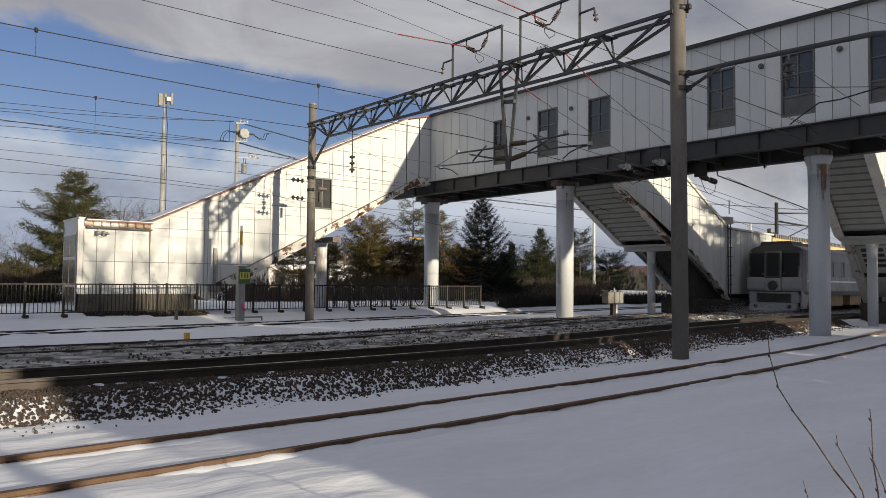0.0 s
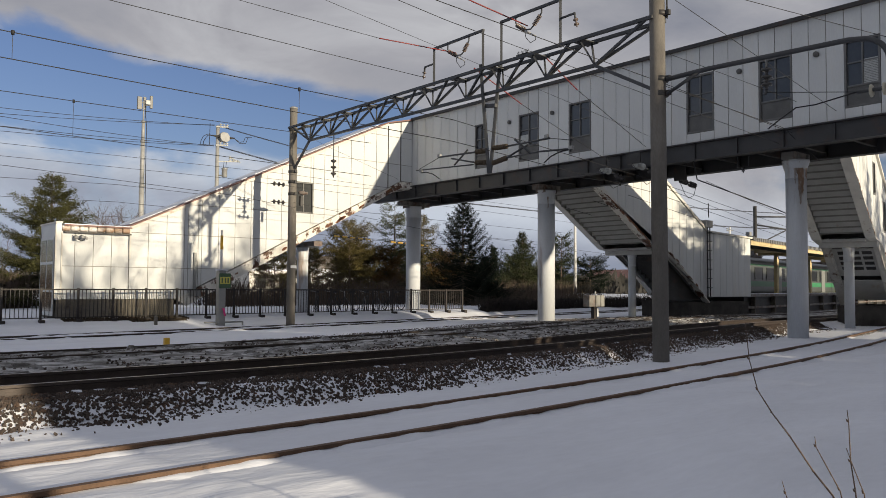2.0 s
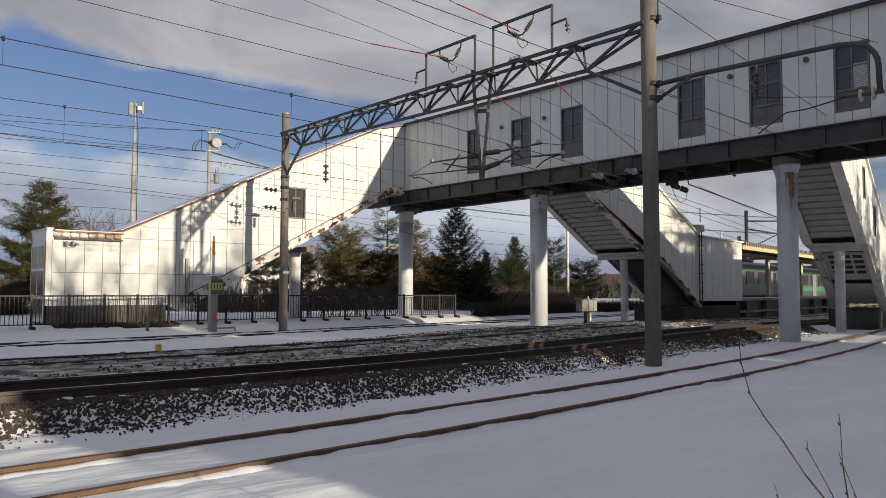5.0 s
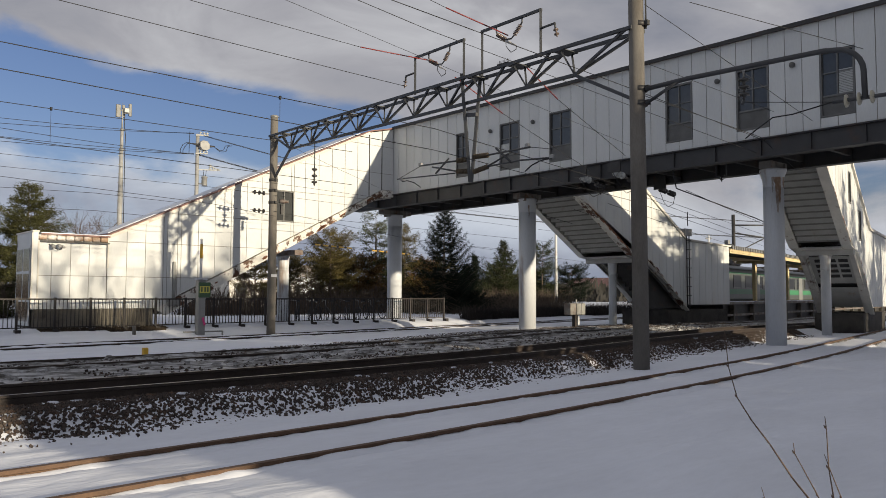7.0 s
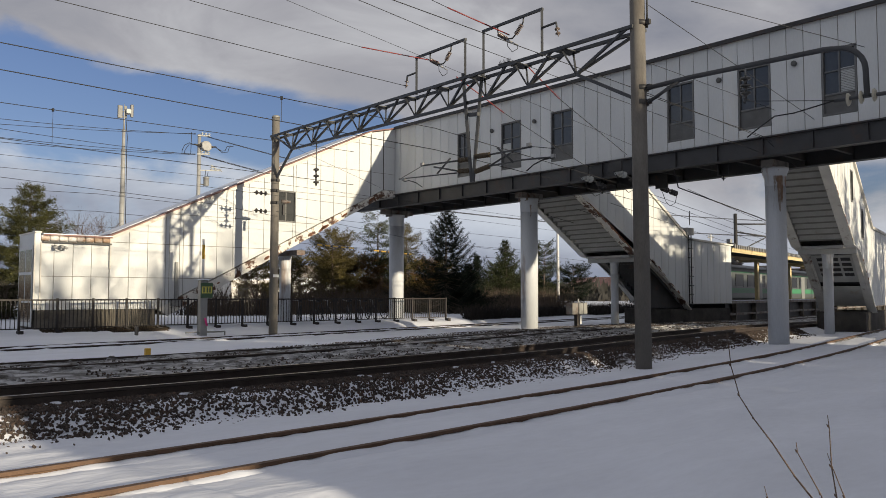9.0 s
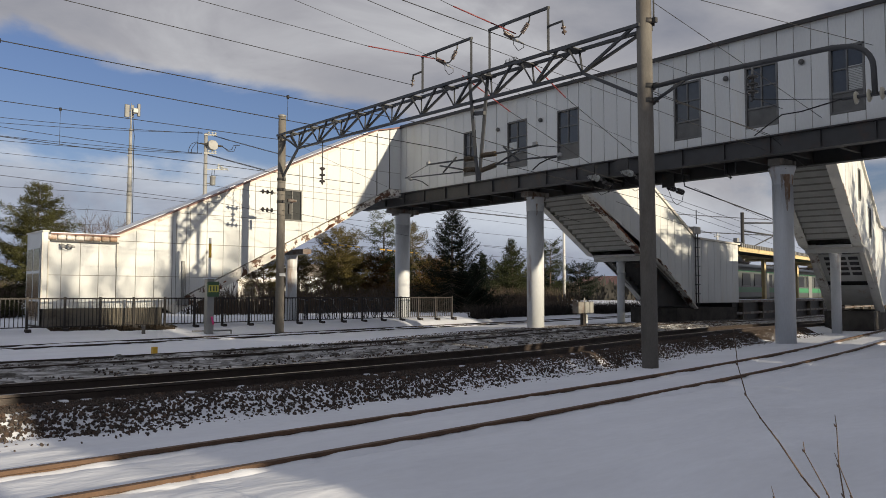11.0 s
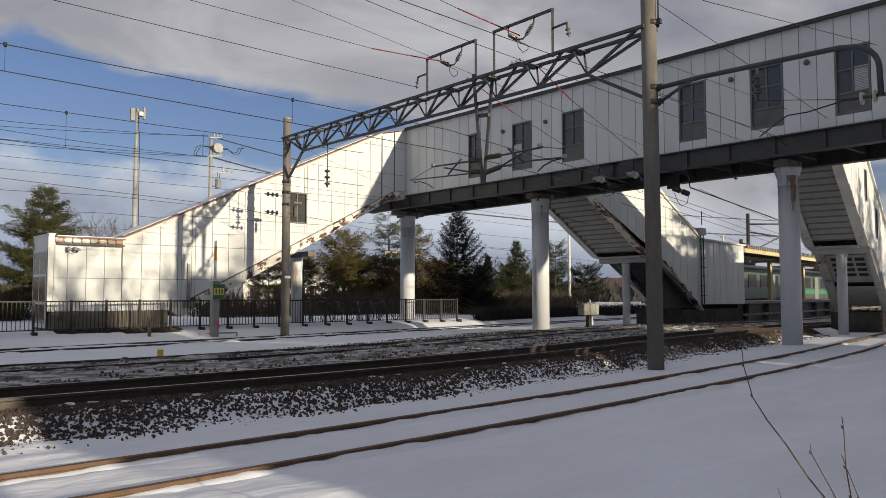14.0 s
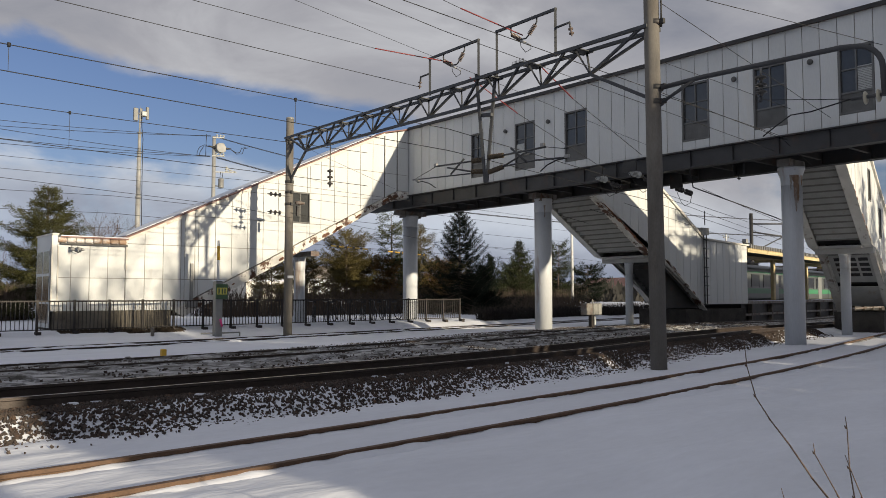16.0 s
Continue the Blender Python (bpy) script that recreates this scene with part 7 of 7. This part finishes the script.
# ---- scrub, hedge and the far country ----
def scrub(name, label, cat, spans, mat, seed, count, h, width):
    """A low thicket of thin stems over a stretch of ground."""
    rng = random.Random(seed)
    verts, faces = [], []
    for _ in range(count):
        (x0, y0), (x1, y1), depth = rng.choice(spans)
        k = rng.random()
        x, y = x0 + (x1 - x0) * k, y0 + (y1 - y0) * k + rng.uniform(-depth, depth)
        z = ground_z(x, y)
        v = Vector((rng.gauss(0, 0.3), rng.gauss(0, 0.3), 1)).normalized() * h * rng.uniform(0.4, 1.15)
        s = Vector((rng.gauss(0, 1), rng.gauss(0, 1), 0)).normalized() * width
        o = Vector((x, y, z - 0.05))
        i = len(verts)
        verts += [o - s, o + s, o + v * 0.6 + s * 0.7, o + v, o + v * 0.6 - s * 0.7]
        faces.append((i, i + 1, i + 2, i + 3, i + 4))
    me = bpy.data.meshes.new(name)
    me.from_pydata([tuple(v) for v in verts], [], faces)
    me.materials.append(MAT[mat])
    tagged(new(name, me), label, cat, kind="stuff")


scrub("hedge", "low dark leafless hedge along the far track", "hedge", [((27.5, 29.7), (46, 33.6), 0.35), ((46, 33.6), (80, 41), 0.5)], "hedge", 3, 16000, 0.70, 0.014)
scrub("snow_field_scrub", "sparse dry stems standing in the snow behind the hedge", "scrub", [((31, 34.4), (75, 46), 1.4)], "scrub", 13, 2200, 0.8, 0.012)
scrub("shrubs", "dry brown shrubs among the pines", "shrubs", [((18, 42), (51.5, 44), 2.5), ((2, 42), (9, 44), 2.0)], "scrub", 4, 18000, 1.8, 0.018)
scrub("reeds", "pale dry grass standing in the snow field", "grass", [((110, 105), (260, 125), 9)], "reed", 6, 6000, 1.5, 0.07)

MAT_FAR = material("far_wood", (0.045, 0.042, 0.036), 0.9, 0, 0.08, 0.35, 0.6, 0)
MAT["far_wood"] = MAT_FAR


def far_wood():
    rng = random.Random(8)
    verts, faces = [], []
    for _ in range(9000):
        a = rng.uniform(-12, 75)
        R = rng.uniform(150, 210)
        x, y = R * math.sin(radians(a)), R * math.cos(radians(a))
        h = rng.uniform(3.0, 6.5) * (0.8 + 0.5 * noise.noise(Vector((a * 0.25, 0, 0))))
        for _ in range(3):
            o = Vector((x + rng.uniform(-1, 1), y, rng.uniform(0, h * 0.6)))
            v = Vector((rng.gauss(0, 0.35), 0, 1)).normalized() * h * rng.uniform(0.3, 0.6)
            s = Vector((math.cos(radians(a)), -math.sin(radians(a)), 0)) * rng.uniform(0.1, 0.4)
            i = len(verts)
            verts += [o - s, o + s, o + v * 0.6 + s * 0.8, o + v, o + v * 0.6 - s * 0.8]
            faces.append((i, i + 1, i + 2, i + 3, i + 4))
    me = bpy.data.meshes.new("far_wood")
    me.from_pydata([tuple(v) for v in verts], [], faces)
    me.materials.append(MAT["far_wood"])
    tagged(new("far_wood", me), "dark far woodland along the horizon", "woodland", kind="stuff")


far_wood()


scrub("bare_verge", "dark thawed verge with dead grass at the foot of the hut", "grass", [((6.9, 27.75), (11.2, 28.1), 0.30), ((9.0, 27.6), (11.0, 27.8), 0.35)], "verge", 12, 11000, 0.12, 0.022)


def far_house(at, w, d, h, wall, roof, label):
    fh = tagged(new("house"), label, "house")
    fh.location = at
    bm = B(); bm_box(bm, -w / 2, w / 2, -d / 2, d / 2, -0.2, h)
    part("wall", bm, wall, fh)
    bm = B(); bm_prism(bm, [(-w / 2 - 0.4, h + 0.004), (w / 2 + 0.4, h + 0.004), (w / 4, h + w * 0.16), (-w / 4, h + w * 0.16)], -d / 2 - 0.4, d / 2 + 0.4)
    part("roof", bm, roof, fh)
    for k in range(3):
        x = -w / 3 + k * w / 3
        win = B(); bm_box(win, x - 0.6, x + 0.6, -d / 2 - 0.06, -d / 2 - 0.004, h * 0.35, h * 0.75)
        part("window", win, "glass", fh)


far_house((48.5, 80.0, 0.1), 9, 6, 3.2, "panel", "crosshead", "pale house beyond the pines")
far_house((40.5, 78.0, 0.1), 8, 6, 2.8, "fascia", "snow", "low house with a snowy roof beyond the pines")
far_house((152.0, 112.0, 0.1), 26, 14, 1.2, "roof_red", "roof_red", "broad brown-roofed barn across the snow field")


# ---- unseen shade casters on the street side of the line ----
def shade_sheds():
    sh = tagged(new("shade_sheds"), "unseen plain sheds added on the street side to cast shade", "building", kind="structure")
    # unseen blocks added to shade the line; the gaps let sun patches through
    for x0, x1, h in ((5.41, 14.20, 6.9), (14.50, 15.05, 6.9), (15.05, 15.85, 3.7), (15.85, 18.60, 9.1), (19.30, 26.45, 9.1), (43.9, 69.3, 9.35)):
        bm = B(); bm_box(bm, x0, x1, -15.5, -13.0, -0.2, h)
        part("wall", bm, "concrete", sh)
        bm = B(); bm_box(bm, x0, x1, -15.7, -12.8, h + 0.004, h + 0.2)
        bm_prism(bm, [(x0 + 0.2, h + 0.204), (x1 - 0.2, h + 0.204), (x1 - 0.4, h + 0.45), (x0 + 0.4, h + 0.45)], -15.2, -13.3)
        part("roof", bm, "dark_steel", sh)
    # unseen block added to shift the shade's edge farther out
    bm = B(); bm_box(bm, 4.66, 5.405, -15.3, -13.2, 3.8, 6.9)
    part("shade_overhang", bm, "concrete", sh)


shade_sheds()
# unseen conifers added to shade the snow and tracks
for i, (x, y, h, low) in enumerate(((9.5, -9.5, 7.6, 0.1), (20.0, -10.5, 8.4, 0.1), (24.5, -10.0, 8.0, 0.1), (33.0, -10.5, 6.6, 0.1), (38.5, -11.0, 7.0, 0.1), (43.0, -11.0, 7.2, 0.1))):
    conifer((x - 0.6, y, -0.05), h, 2.3, "needles_dark", "unseen dark conifer added on the street side to cast shade", 60 + i, "fir", low, size=0.45)
# unseen bare trees, placed to dapple the stair walls with shade
for i, (x, y, h) in enumerate(((12.0, -3.5, 9.0), (14.6, -4.5, 10.0), (17.3, -4.0, 10.5), (31.5, -3.5, 9.5), (36.5, -4.0, 10.0), (40.5, -5.0, 10.5), (33.2, -6.5, 11.0), (35.0, -5.5, 9.0))):
    bare_tree((x - 0.6, y, -0.05), h, "unseen leafless tree on the street side, placed for dappled shade", 80 + i, "bark", 0.5, 5, 0.26, "roadside trees")
# unseen thin conifers added to break up the sun on the eastern stairs
for i, (x, y, h, r) in enumerate(((35.4, -5.0, 8.8, 1.3), (39.3, -6.0, 8.3, 1.5), (32.2, -6.5, 8.6, 1.0), (34.0, -7.5, 8.4, 1.1))):
    conifer((x - 0.6, y, -0.05), h, r, "needles_dark", "unseen thin conifer added on the street side for broken shade", 95 + i, "fir", 0.3, 0.5, size=0.5)
# unseen trees, placed so their limbs shade the western hut and stair
for i, (x, y, h) in enumerate(((11.9, -6.0, 12.4), (13.6, -6.8, 11.6), (16.3, -6.5, 12.8), (17.2, -6.0, 11.8), (19.2, -7.0, 12.6))):
    bare_tree((x - 0.6, y, -0.05), h, "unseen leafless tree with dense twigs, placed for branch shade", 130 + i, "bark", 0.40, 6, 0.24, "roadside trees")
# unseen bush added for shade streaks on the near snow
bare_tree((3.35, -1.6, -0.05), 1.5, "unseen low leafless bush added to streak the near snow with shade", 150, "bark", 0.5, 5, 0.02, "roadside trees")
# unseen pines added: high crowns shade the far snow, sun passes beneath
for i, (x, y, h) in enumerate(((3.6, -9.6, 7.3), (5.9, -9.0, 7.0), (8.3, -9.6, 7.4), (10.6, -9.1, 7.2), (12.6, -9.6, 7.3))):
    conifer((x - 0.6, y, -0.05), h, 1.75, "needles_dark", "unseen pine, its high round crown added to shade the far snow", 170 + i, "round", 0.72, 1.0, size=0.45)
# unseen tall pair added to put the dark spruce in shade
for i, (x, y, h) in enumerate(((38.3, -5.5, 15.6), (40.4, -7.5, 15.2))):
    conifer((x - 0.6, y, -0.05), h, 2.7, "needles_dark", "unseen tall conifer, its high dense crown added to shade the spruce", 160 + i, "fir", 0.5, 1.0, size=0.55)


# ---- what moves ----
def motions():
    # the express runs along the second track, slowly settling onto its straight
    turn = math.degrees(math.atan(0.18))
    rows = []
    for t in (0.0, 1.0, 2.0, 4.0, 8.0, 16.0):
        x = 36.8 + 27.8 * t
        rows.append((t, pose(x, y_second(x), 0.02, 0, 0, turn)))
    walk(express, rows)


motions()
